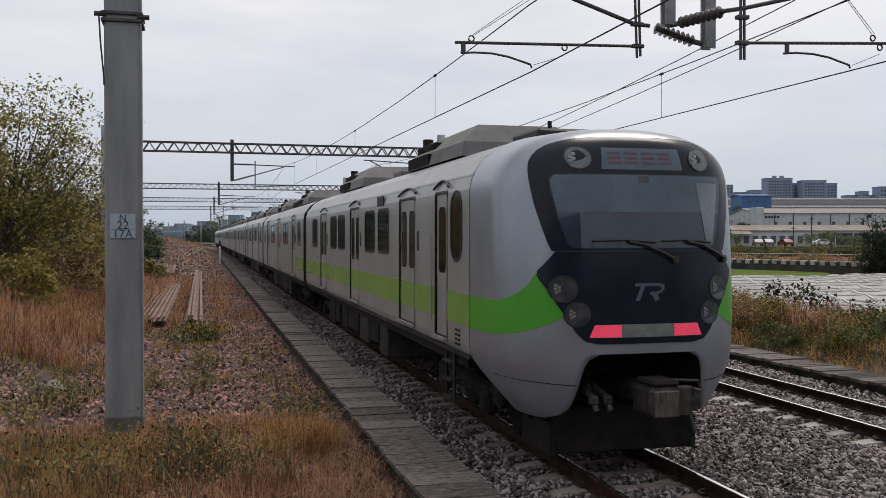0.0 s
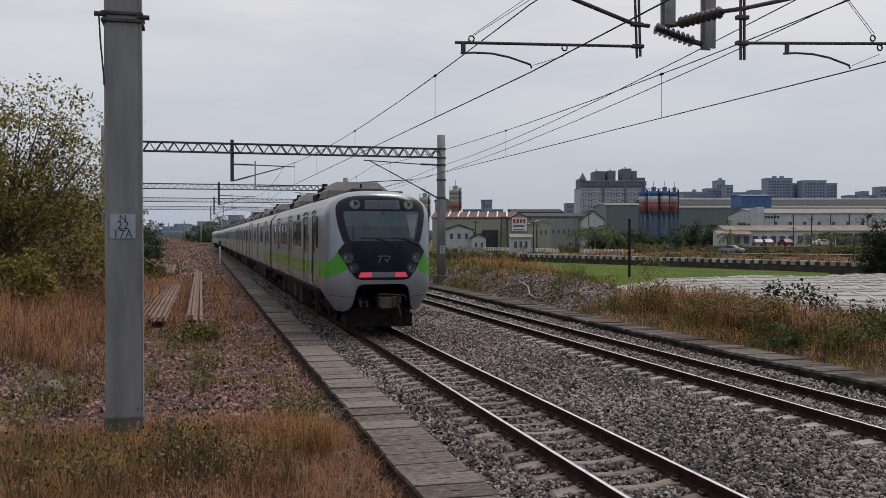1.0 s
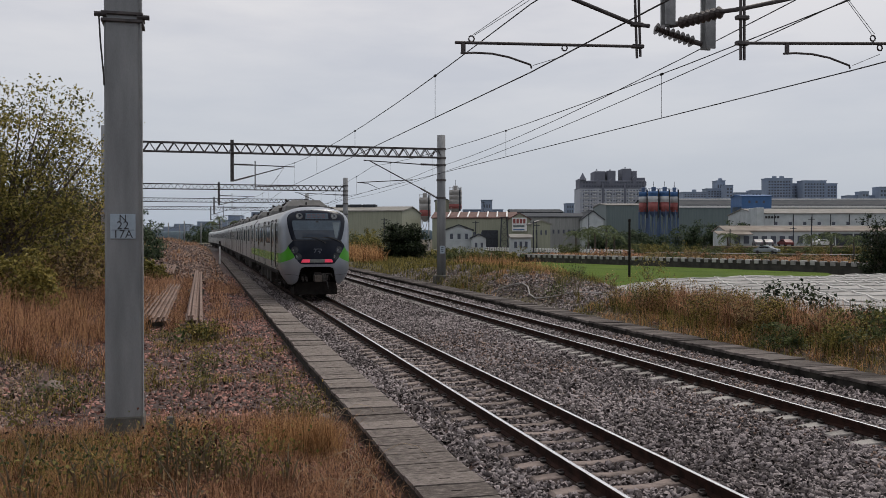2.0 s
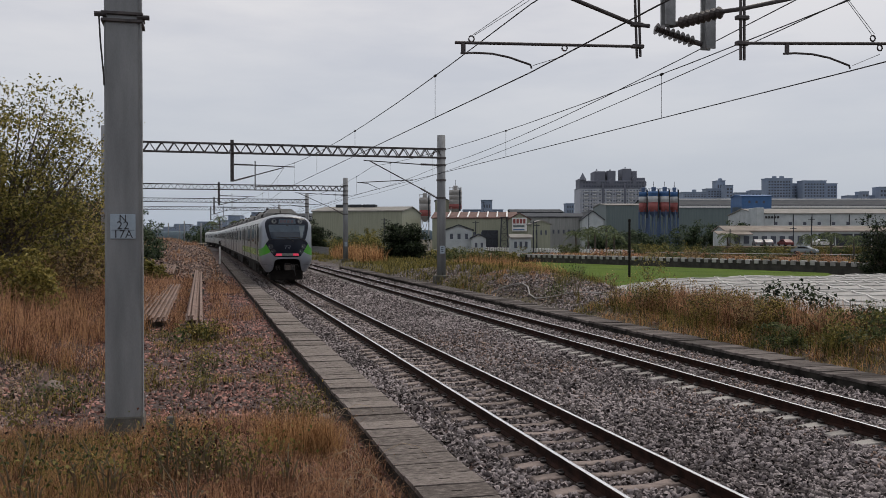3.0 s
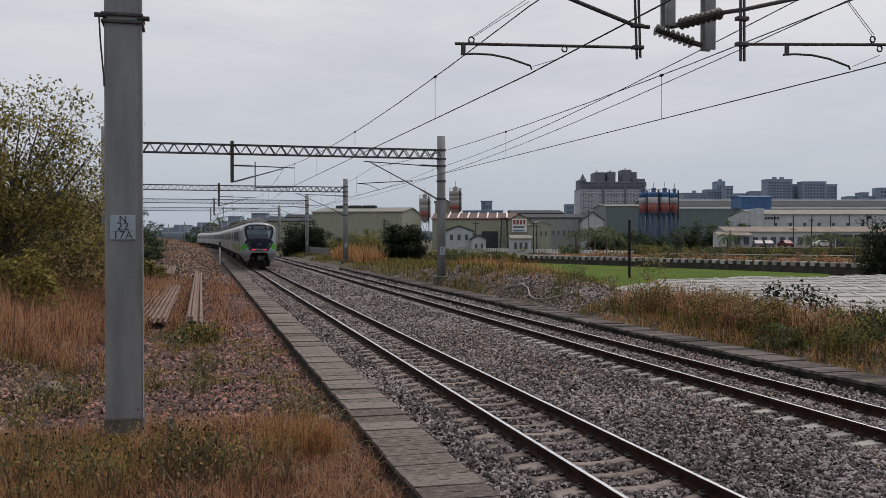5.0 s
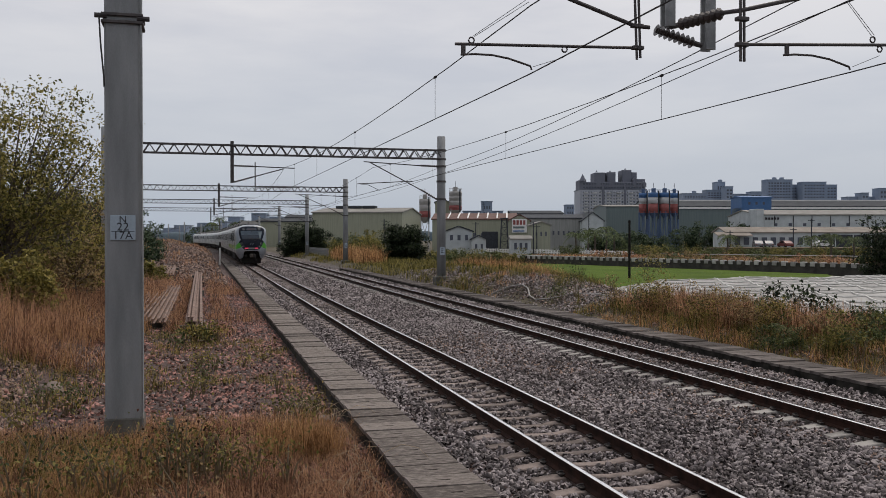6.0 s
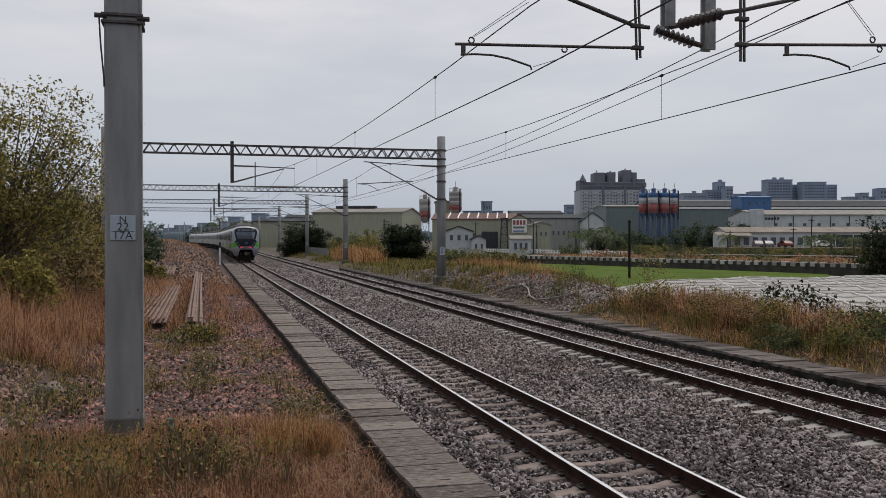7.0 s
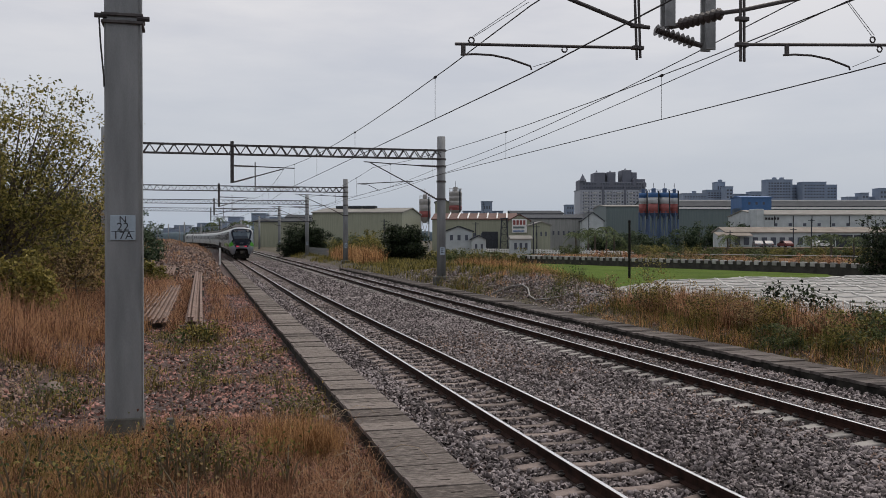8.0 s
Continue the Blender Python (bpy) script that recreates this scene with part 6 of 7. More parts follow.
b = build("shed", "long low workshop with a tan canopy roof and open bays", 63.4, 205, 37.96, 10, 3.72, M_WHITEWALL, M_CANOPY, 1.1, "x", 0, [(1.52, 19.61, 9, 0.81, 2.83, 1, 0.6, 0.85)])
part("canopy", Geo().add([(-2.78, -3, 2.96), (5.06, -3, 2.96), (5.06, 0.2, 3.72), (-2.78, 0.2, 3.72), (-2.78, -3, 3.09), (5.06, -3, 3.09), (5.06, 0.2, 3.85), (-2.78, 0.2, 3.85)],
                         [(0, 1, 2, 3), (4, 5, 6, 7), (0, 1, 5, 4), (1, 2, 6, 5), (3, 0, 4, 7)]), M_CANOPY, b, "tan canopy")
# solid dark panel paints the shade inside the open bays
part("bay_shade_panel", Geo().box(20.25, 37.33, -0.15, 0.1, LOW, 3.21), M_DARKROOF, b, "dark panel standing for the shade in open bays")
for k in range(5):
    part("bay_post", Geo().box(20.25 + 4 * k, 20.25 + 4 * k + 0.25, -0.3, -0.1, LOW, 3.34), M_WHITEWALL, b)

# far skyline, its haze put into the blocks' colour
for a, b_, zt, d, c, r, lab in ((1208, 1252, 343, 900, 8, 2, "low distant apartment row on the skyline"), (1250, 1290, 337, 950, 7, 3, "distant stepped apartment block on the skyline"), (1268, 1283, 323, 960, 3, 2, "distant stair tower on the skyline"), (1284, 1297, 331, 930, 2, 3, "distant haze-tinted slab block on the skyline"),
                             (1300, 1330, 344, 980, 5, 1, "distant low block on the skyline"), (1329, 1348, 340, 970, 3, 1, "distant low roof house on the skyline"), (1356, 1402, 319, 1000, 8, 6, "distant grey office block on the skyline"), (1398, 1422, 328, 1010, 4, 4, "distant grey wing on the skyline"), (1420, 1462, 323, 990, 7, 5, "distant brown-grey office block on the skyline"), (1462, 1481, 328, 1005, 3, 4, "distant slim block on the skyline"),
                             (1525, 1537, 342, 930, 2, 1, "distant roof turret on the skyline"), (1556, 1575, 334, 930, 3, 2, "distant grey block on the skyline"), (1500, 1568, 349, 940, 6, 1, "distant low row on the skyline"),
                             (288, 312, 404, 820, 4, 1, "distant pale village row on the skyline"), (308, 330, 399, 780, 4, 2, "distant pale village block on the skyline"), (328, 352, 402, 800, 4, 1, "distant low village row on the skyline"), (349, 372, 395, 720, 4, 2, "distant village block on the skyline"), (366, 384, 399, 690, 3, 1, "distant village house on the skyline"),
                             (388, 402, 392, 700, 2, 1, "distant village house on the skyline"), (404, 425, 384, 720, 3, 2, "distant village block on the skyline"), (445, 470, 378, 700, 4, 3, "distant grey block on the skyline"), (476, 498, 384, 740, 3, 2, "distant village house on the skyline")):
    k = d / 1620
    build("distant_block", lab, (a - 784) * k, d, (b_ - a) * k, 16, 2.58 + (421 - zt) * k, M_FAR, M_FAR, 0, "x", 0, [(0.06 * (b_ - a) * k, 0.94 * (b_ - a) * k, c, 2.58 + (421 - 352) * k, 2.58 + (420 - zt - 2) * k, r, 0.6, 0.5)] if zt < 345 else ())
for a, zt, d in ((1230, 338, 898), (1372, 314, 998), (1385, 314, 998), (1276, 318, 958)):
    k = d / 1620
    solid("roof_tank", Geo().lathe([(0.1, 0), (4 * k, 0), (4 * k, 4 * k), (0.1, 5 * k)], 10), M_FAR, "small rooftop tank on a distant block", "roof tank", site((a - 784) * k, d + 4, 2.58 + (421 - zt - 5.0) * k + 0.5))


# a tree line closing the horizon, its haze put into the colour
def tree_line(ahead, low, high, x0, x1, seed):
    g, n = Geo(), 260
    rows = [[], [], []]
    for k in range(n + 1):
        x = x0 + (x1 - x0) * k / n
        z = low + (high - low) * (0.5 + 0.5 * lump(x, seed, 0.012, seed)) + 0.18 * (high - low) * lump(x, seed, 0.11, seed + 3)
        for row, zz, dy in zip(rows, (-4.0, z * 0.8, z), (0, 2, 8)):
            row.append(SITE @ Vector((x, ahead + dy, zz)))
    solid("backdrop", g.sheet(rows), M_FARTREES, "blue-green tree line along the horizon, haze in its colour", "tree line", kind="structure", smooth=True)


M_FARTREES = mat("haze_tinted_far_trees", (0.085, 0.115, 0.135), 0.95, col2=(0.12, 0.15, 0.17), scale=0.03, bump=0.3, fine=0.4, spec=0.05)
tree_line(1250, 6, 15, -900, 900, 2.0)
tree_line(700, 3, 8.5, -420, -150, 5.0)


# ---- vehicles ----
def make_car_body(label, paint):
    c = thing("car", label, "car", group="cars by the road")
    prof = [(-2.15, 0.32), (-2.2, 0.62), (-2.05, 0.88), (-1.55, 0.96), (-0.95, 1.40), (-0.3, 1.47), (0.55, 1.42), (1.15, 1.0), (1.95, 0.88), (2.18, 0.65), (2.18, 0.32)]
    g = Geo()
    rows = [[(x, -0.80 if z > 1 else -0.86, z) for x, z in prof], [(x, 0.80 if z > 1 else 0.86, z) for x, z in prof]]
    g.sheet(rows)
    n = len(prof)
    g.f += [tuple(range(n))[::-1], tuple(range(n, 2 * n))]
    part("body", g, paint, c)
    for s in (-1, 1):
        part("side_window", Geo().add([(-1.4, s * 0.835, 1.0), (1.0, s * 0.835, 1.0), (0.5, s * 0.815, 1.34), (-0.9, s * 0.815, 1.34)], [(0, 1, 2, 3)]), M_PANE, c)
        for x in (-1.35, 1.35):
            part("wheel", Geo().tube([(x, s * 0.68, 0.31), (x, s * 0.88, 0.31)], 0.31, 14), M_RUBBER, c)
    for x, m in ((2.19, M_WHITE), (-2.2, M_RED)):
        for s in (-0.6, 0.6):
            part("lamp", Geo().box(min(x, x - 0.04), max(x, x - 0.04), s - 0.16, s + 0.16, 0.62, 0.76), m, c)
    return c


ROADYAW = math.degrees(math.atan2(rd.y, rd.x))
MOVER = make_car_body("grey-green saloon car driving along the country road", M_CARGREEN)
for (r_, a_, y_), m in zip(((67.39, 196, 80), (69.45, 196, 85), (73.32, 196, 95), (81.18, 196, 10)), (M_CARGREY, M_CARGREY, M_CARRED, M_CARWHITE)):
    make_car_body({M_CARGREY: "grey car parked before the workshop", M_CARWHITE: "white car parked before the workshop", M_CARRED: "red car parked before the workshop"}[m], m).matrix_basis = site(r_, a_, 0.52, y_)
solid("forecourt", Geo().box(58.8, 96.31, 186, 205, 0.52 - 1.2, 0.52), M_BANK, "raised earth forecourt before the workshop", "forecourt", SITE.copy(), kind="structure")


# ---- plants ----
def blades(name, label, cat, pts, h, material, seed, lean=0.45, width=0.006, parent=None):
    """Grass: pts is N x 3 blade feet, h their heights; each blade is a bent, tapering strip."""
    rng = np.random.default_rng(seed)
    n = len(pts)
    a = rng.uniform(0, 2 * np.pi, n)
    k = h * lean * np.minimum(1.9, rng.gamma(1.6, 0.5, n))
    d = np.stack([np.cos(a), np.sin(a), np.zeros(n)], 1)
    s = np.stack([-np.sin(a + rng.normal(0, 0.6, n)), np.cos(a), np.zeros(n)], 1)
    w = width * rng.uniform(0.6, 1.5, n)
    levels = []
    for t, ww in ((0.0, 1.0), (0.55, 0.8), (1.0, 0.15)):
        c = pts + d * (k * t ** 2)[:, None] + np.stack([0 * h, 0 * h, h * (t - (0.10 + 0.30 * np.minimum(1.2, k / h)) * t ** 2)], 1)
        levels += [c - s * (w * ww)[:, None], c + s * (w * ww)[:, None]]
    v = np.stack(levels, 1)
    f = np.array([(0, 1, 3, 2), (2, 3, 5, 4)])
    f = (f[None] + 6 * np.arange(n)[:, None, None]).reshape(-1, 4)
    ob = new(name, array_mesh(name, v.reshape(-1, 3), f, material))
    if parent:
        ob.parent = parent
    return tagged(ob, label, cat, kind="stuff")


def heights(x, y):
    return np.array([ground_z(p, q) for p, q in zip(x, y)])


def field_of(zone, tufts, per, spread_, hmin, hmax, seed, mask=None):
    """Blade feet in tufts over a zone of the plan."""
    rng = np.random.default_rng(seed)
    x0, x1, y0, y1 = zone
    tx, ty = rng.uniform(x0, x1, tufts), rng.uniform(y0, y1, tufts)
    if mask:
        ok = np.array([mask(p, q, rng.random()) for p, q in zip(tx, ty)], bool)
        tx, ty = tx[ok], ty[ok]
    z = heights(tx, ty)
    th = rng.uniform(hmin, hmax, len(tx))
    x = np.repeat(tx, per) + rng.normal(0, spread_, len(tx) * per)
    y = np.repeat(ty, per) + rng.normal(0, spread_, len(tx) * per)
    h = np.repeat(th, per) * rng.uniform(0.45, 1.1, len(tx) * per)
    return np.stack([x, y, np.repeat(z, per) - 0.02], 1), h


def patchy(f, s, cut):
    return lambda x, y, r: lump(x, y, f, s) + 0.35 * (r - 0.5) > cut


GRASSES = [
    # zone, tufts, blades, spread, heights, material, mask, lean, width, label
    ((-18.5, -6.4, 21, 56), 5600, 13, 0.14, 0.45, 1.35, M_RUSTGRASS, patchy(0.22, 1.0, -0.3), 0.9, 0.006, "rust-red dry grass standing behind the mast"),
    ((-12.5, -6.4, 13.5, 22), 420, 16, 0.10, 0.15, 0.45, M_GRASS, patchy(0.35, 7.0, -0.1), 0.7, 0.0045, "olive weeds between the stones and the tall dry grass"),
    ((-13, -6.2, 21, 34), 700, 16, 0.10, 0.35, 0.9, M_STRAW, patchy(0.25, 5.0, -0.05), 0.6, 0.0045, "straw-coloured dry grass on the verge"),
    ((-9.6, -5.2, 7.6, 13.4), 1100, 16, 0.09, 0.2, 0.5, M_GRASS, patchy(0.45, 2.0, -0.12), 0.7, 0.0032, "olive-green weeds in the foreground verge"),
    ((-9.6, -4.6, 7.6, 13.6), 1300, 16, 0.09, 0.2, 0.55, M_STRAW, patchy(0.5, 8.0, -0.2), 0.7, 0.0028, "dry straw among the foreground weeds"),
    ((-7.4, -2.55, 7.6, 14.4), 2000, 20, 0.09, 0.15, 0.46, M_RUSTGRASS, patchy(0.55, 3.0, -0.18), 1.0, 0.003, "orange dry grass beside the walkway"),
    ((-3.75, -2.95, 11.7, 12.9), 34, 90, 0.10, 0.4, 0.80, M_STRAW, None, 0.45, 0.0026, "tall straw tufts beside the walkway"),
    ((-5.8, -2.5, 14, 26), 420, 16, 0.09, 0.12, 0.32, M_GRASS, patchy(0.35, 6.0, 0.0), 0.6, 0.005, "sparse green weeds on the stony verge"),
    ((-7.0, -2.6, 24, 60), 1500, 10, 0.12, 0.2, 0.6, M_RUSTGRASS, lambda x, y, r: lump(x, y, 0.18, 4.0) + 0.35 * (r - 0.5) > 0.0 and not (-7.3 < x < -5.5 and 26 < y < 53) and not (-5.3 < x < -4.3 and 27.6 < y < 66), 0.5, 0.006, "rusty grass round the stacked rails"),
    ((-12.0, -3.2, 60, 200), 800, 10, 0.25, 0.3, 0.8, M_RUSTGRASS, patchy(0.1, 4.0, -0.1), 0.5, 0.014, "rusty grass far along the verge"),
    ((7.8, 14.5, 12, 48), 3000, 16, 0.12, 0.15, 0.5, M_OLIVE, (lambda x, y, r: lump(x, y, 0.3, 7.0) + 0.35 * (r - 0.5) > (-0.2 if y < 30 else 0.10)), 0.6, 0.006, "olive-green grass over the berm"),
    ((7.8, 12.5, 12, 48), 1100, 16, 0.10, 0.15, 0.5, M_STRAW, (lambda x, y, r: lump(x, y, 0.3, 2.5) + 0.35 * (r - 0.5) > (-0.02 if y < 30 else 0.25)), 0.6, 0.006, "dry straw over the berm"),
    ((8.9, 12.0, 17.5, 28), 1300, 18, 0.10, 0.5, 1.15, M_RUSTGRASS, patchy(0.3, 9.0, -0.2), 0.4, 0.006, "tall reddish grass along the berm"),
    ((8.4, 12.4, 12.5, 31), 800, 18, 0.10, 0.35, 0.85, M_OLIVE, patchy(0.35, 5.0, -0.15), 0.45, 0.006, "tall olive grass mixed into the berm"),
    ((7.75, 11.5, 12.5, 29), 900, 12, 0.12, 0.25, 0.6, M_STRAW, patchy(0.4, 3.0, -0.15), 1.5, 0.005, "flattened tangle of dry straw on the berm"),
    ((-5.6, -5.15, 28, 62), 170, 14, 0.10, 0.3, 0.75, M_RUSTGRASS, None, 0.7, 0.006, "rusty grass growing between the stacked rails"),
    ((-4.4, -3.6, 27, 62), 130, 14, 0.12, 0.2, 0.55, M_RUSTGRASS, None, 0.7, 0.006, "dry straw along the outer rails"),
    ((-7.6, -4.6, 26.2, 28.2), 60, 12, 0.10, 0.12, 0.35, M_OLIVE, None, 0.8, 0.005, "thin weeds before the rail ends"),
    ((9.6, 13.4, 31, 50), 260, 14, 0.12, 0.2, 0.5, M_RUSTGRASS, patchy(0.3, 2.0, 0.0), 0.6, 0.006, "thin brown grass on the rubble mound"),
    ((8.2, 18.5, 48, 76), 600, 14, 0.15, 0.12, 0.35, M_OLIVE, patchy(0.15, 2.0, 0.0), 0.5, 0.007, "short olive grass near the concrete mast"),
    ((7.7, 18.5, 44, 140), 3200, 10, 0.2, 0.2, 0.7, M_OLIVE, patchy(0.1, 1.0, -0.25), 0.5, 0.014, "rough green and brown grass along the far berm"),
    ((12.6, 16.6, 52, 64), 330, 24, 0.2, 0.7, 1.5, M_STRAW, None, 0.45, 0.007, "tall straw-coloured reed clump above the rice field"),
    ((9.6, 11.6, 82, 104), 170, 24, 0.3, 1.0, 2.2, M_STRAW, None, 0.4, 0.016, "tall yellow reed clump by the distant mast"),
]
for i, (zone, n, per, sp, h0, h1, m, msk, ln, wd2, lab) in enumerate(GRASSES):
    p, h = field_of(zone, n, per, sp, h0, h1, 40 + i, msk)
    nm = {M_RUSTGRASS: "rusty_grass", M_STRAW: "straw_grass", M_GRASS: "green_grass", M_OLIVE: "green_grass"}[m]
    blades(nm, lab, "grass", p, h, m, 80 + i, ln, wd2)

# dry grass on the bank behind the channel
rng = np.random.default_rng(5)
n = 9000
t, dd = rng.uniform(-0.1, 1.15, n), rng.uniform(3, 20, n)
nrm = Vector((-wd_.y, wd_.x, 0)).normalized()
px_, py_ = A.x + wd_.x * t + nrm.x * dd, A.y + wd_.y * t + nrm.y * dd
pp = np.array([SITE @ Vector((a, b, LOW + 0.95)) for a, b in zip(px_, py_)])
sel = np.array([lump(a, b, 0.09, 3) for a, b in zip(px_, py_)]) > -0.05
blades("rusty_grass", "brown dry grass on the bank behind the channel", "grass", pp[sel], rng.uniform(0.3, 0.8, sel.sum()), M_RUSTGRASS, 7, 1.4, 0.03)
blades("green_grass", "low green scrub on the bank behind the channel", "grass", pp[~sel], rng.uniform(0.2, 0.7, (~sel).sum()), M_GRASS, 8, 0.9, 0.04)


def leaf_cloud(c, size, rng, droop=0.3):
    """One folded leaf at every centre; returns vertices and quads."""
    n = len(c)
    a = rng.uniform(0, 2 * np.pi, n)
    tilt = rng.normal(-droop, 0.6, n)
    d = np.stack([np.cos(a) * np.cos(tilt), np.sin(a) * np.cos(tilt), np.sin(tilt)], 1)
    up = rng.normal(0, 0.5, (n, 3)) + np.array([0, 0, 1.0])
    s = np.cross(d, up)
    s /= np.linalg.norm(s, axis=1, keepdims=True) + 1e-9
    u = np.cross(s, d)
    ln = size * rng.uniform(0.6, 1.35, n)
    w = ln * rng.uniform(0.24, 0.36, n)
    mid = c + d * (ln * 0.45)[:, None]
    v = np.stack([c, mid + s * w[:, None] + u * (w * 0.35)[:, None], c + d * ln[:, None] - u * (ln * 0.1)[:, None], mid - s * w[:, None] + u * (w * 0.35)[:, None]], 1)
    return v.reshape(-1, 3), np.arange(4 * n).reshape(-1, 4)


def tree(name, label, base, height, radius, count, size, material, seed, cat="tree", trunk=0.12, low=0.15, lobes=16, second=None, fill=1.0):
    """Trunk, forking limbs and a crown of leaf clumps with gaps."""
    rng = np.random.default_rng(seed)
    t = thing(name, label, cat, base)
    wood = Geo()
    wood.tube([(0, 0, -0.3), (0.04 * height * rng.normal(), 0.02, height * 0.3), (0.05 * height * rng.normal(), 0.03 * height * rng.normal(), height * 0.62)], trunk, 8, trunk * 0.45)
    clumps = []
    for i in range(lobes):
        an = 2 * math.pi * i * 0.382 + rng.normal(0, 0.3)
        z = height * (low + (0.94 - low) * (i + 0.5) / lobes)
        q = (z / height - low) / (1 - low)
        rr = radius * (0.45 + 0.55 * math.sin(math.pi * min(1.0, 0.22 + 0.72 * q))) * rng.uniform(0.55, 1.0)
        tipp = Vector((rr * math.cos(an), rr * math.sin(an), z))
        st = Vector((0, 0, max(0.1, z * 0.45)))
        mid = st.lerp(tipp, 0.55) + Vector((0, 0, -0.03 * height))
        wood.tube([st, mid, tipp], trunk * 0.38, 5, trunk * 0.06)
        for k in range(7):
            f = rng.uniform(0.45, 1.15)
            c = st.lerp(tipp, f) + Vector(rng.normal(0, radius * 0.17, 3))
            clumps.append((c, radius * rng.uniform(0.12, 0.26)))
            if k % 2 == 0:
                wood.tube([mid, c], trunk * 0.12, 4, trunk * 0.03)
    part("trunk", wood, M_BARK, t, "brown trunk and limbs")
    per = max(6, count // len(clumps))
    cs = np.concatenate([np.array(c)[None] + (lambda g_: g_ / (np.linalg.norm(g_, axis=1, keepdims=True) + 1e-9) * rng.random((per, 1)) ** 0.5)(rng.normal(size=(per, 3))) * r * np.array([1.25, 1.25, 0.85]) for c, r in clumps])
    cs = cs[cs[:, 2] > 0.02]
    if second:
        cut = rng.random(len(clumps)).repeat(per)[: len(cs)] < 0.3
        v, f = leaf_cloud(cs[cut], size, rng)
        part("yellow_leaves", array_mesh("yellow_leaves", v, f, second), second, t, "yellowing leaves")
        cs = cs[~cut]
    v, f = leaf_cloud(cs, size, rng)
    part("crown", array_mesh("crown", v, f, material), material, t, "crown of small leaves")
    return t


def palm(base, h, seed):
    rnd = random.Random(seed)
    p = thing("palm_tree", "green palm with arching fronds", "palm tree", base, group="palms")
    part("trunk", Geo().tube([(0, 0, -1), (0.15, 0, h * 0.5), (0.1, 0.1, h)], 0.22, 8, 0.14), M_BARK, p)
    for i in range(15):
        an, el = 2 * math.pi * i / 15 + rnd.uniform(-0.2, 0.2), rnd.uniform(0.2, 1.2)
        g, ln = Geo(), rnd.uniform(2.2, 3.1)
        spine = [Vector((0.1 + ln * t * math.cos(an) * math.cos(el * (1 - 0.5 * t)), 0.1 + ln * t * math.sin(an) * math.cos(el * (1 - 0.5 * t)), h + ln * (math.sin(el) * t - 0.95 * t * t))) for t in [k / 9 for k in range(10)]]
        side = Vector((-math.sin(an), math.cos(an), 0))
        for a_, b_ in zip(spine, spine[1:]):
            for s in (-1, 1):
                for q in (0.0, 0.5):
                    c_ = a_.lerp(b_, q)
                    e_ = c_ + side * s * 0.62 + (b_ - a_) * 0.9 + Vector((0, 0, -0.42))
                    g.add([c_, a_.lerp(b_, q + 0.28), e_], [(0, 1, 2)])
            g.bar(a_, b_, 0.05, 0.04)
        part("frond", g, M_PALM, p)
    return p


# trees and bushes beside the verge
tree("tree", "tall leafy tree with yellowing leaves and bare twigs, by the verge", site(-13.9, 29, 0.0), 7.4, 2.95, 17000, 0.12, M_LEAF, 1, trunk=0.16, low=0.40, lobes=36, second=M_LEAFY)
tree("tree", "broad leafy tree with yellowing leaves beyond the verge", site(-17.4, 31, 0.2), 7.6, 3.1, 11000, 0.125, M_LEAF, 2, trunk=0.16, low=0.40, lobes=28, second=M_LEAFY)
tree("tree", "leafy tree with dry brown twigs behind the verge", site(-15.0, 36, 0.1), 6.0, 2.2, 4500, 0.12, M_LEAF, 3, trunk=0.12, low=0.28, lobes=26, second=M_LEAFY)
tree("bush", "brown dry thicket at the foot of the trees", site(-19.0, 44, 0.2), 4.4, 3.2, 4500, 0.14, M_DRYLEAF, 4, "bush", 0.06, 0.05, 22)
tree("bush", "brown-green thicket beside the verge", site(-17.6, 44, 0.2), 4.2, 2.6, 4000, 0.14, M_DRYLEAF, 5, "bush", 0.06, 0.05, 22)
tree("bush", "yellow-green creeper bush by the dry grass", site(-11.94, 26, 0.5), 1.55, 1.1, 3200, 0.14, M_LEAFY, 6, "bush", 0.04, 0.05, 14)
tree("bush", "yellow-green shrub by the dry grass", site(-13.87, 36, 0.7), 1.7, 1.5, 3400, 0.15, M_LEAFY, 7, "bush", 0.04, 0.05, 14)
tree("bush", "yellow-green shrub before the thicket", site(-15.6, 33, 0.6), 2.3, 1.6, 2600, 0.13, M_LEAFY, 8, "bush", 0.04, 0.05, 14)
tree("bush", "pale dry shrub before the thicket", site(-13.2, 33, 0.6), 1.9, 1.3, 1500, 0.11, M_DRYLEAF, 9, "bush", 0.04, 0.05, 14)
for k, (px2, d, h, r) in enumerate(((-26.6, 80, 4.9, 2.0), (-24.2, 70, 4.6, 2.2), (-39.2, 120, 4.6, 2.0), (-19.33, 60, 1.7, 1.4))):
    tree("tree" if h > 3 else "bush", "dark green roadside tree beyond the verge" if h > 3 else "light green shrub beyond the verge", site(px2, d, -1.0), h, r, 7000, 0.2, M_DARKLEAF if h > 3 else M_LEAF, 20 + k, "tree" if h > 3 else "bush", 0.1, 0.08, 20)
# rounded dark bushes by the far track
tree("bush", "dense dark green rounded bush beside the line", site(-4.34, 102, -0.5), 4.03 + 0.3, 2.27, 22000, 0.22, M_FICUS, 31, "bush", 0.1, 0.03, 64)
tree("bush", "dense dark green rounded bush beside the line", site(-20.25, 135, -0.5), 3.83 + 1.0, 3.33, 22000, 0.27, M_FICUS, 32, "bush", 0.1, 0.03, 64)
tree("bush", "pale green scrub behind the line", site(-9.56, 120, -0.8), 3.6, 3.0, 6000, 0.22, M_LEAF, 33, "bush", 0.08, 0.05, 20)
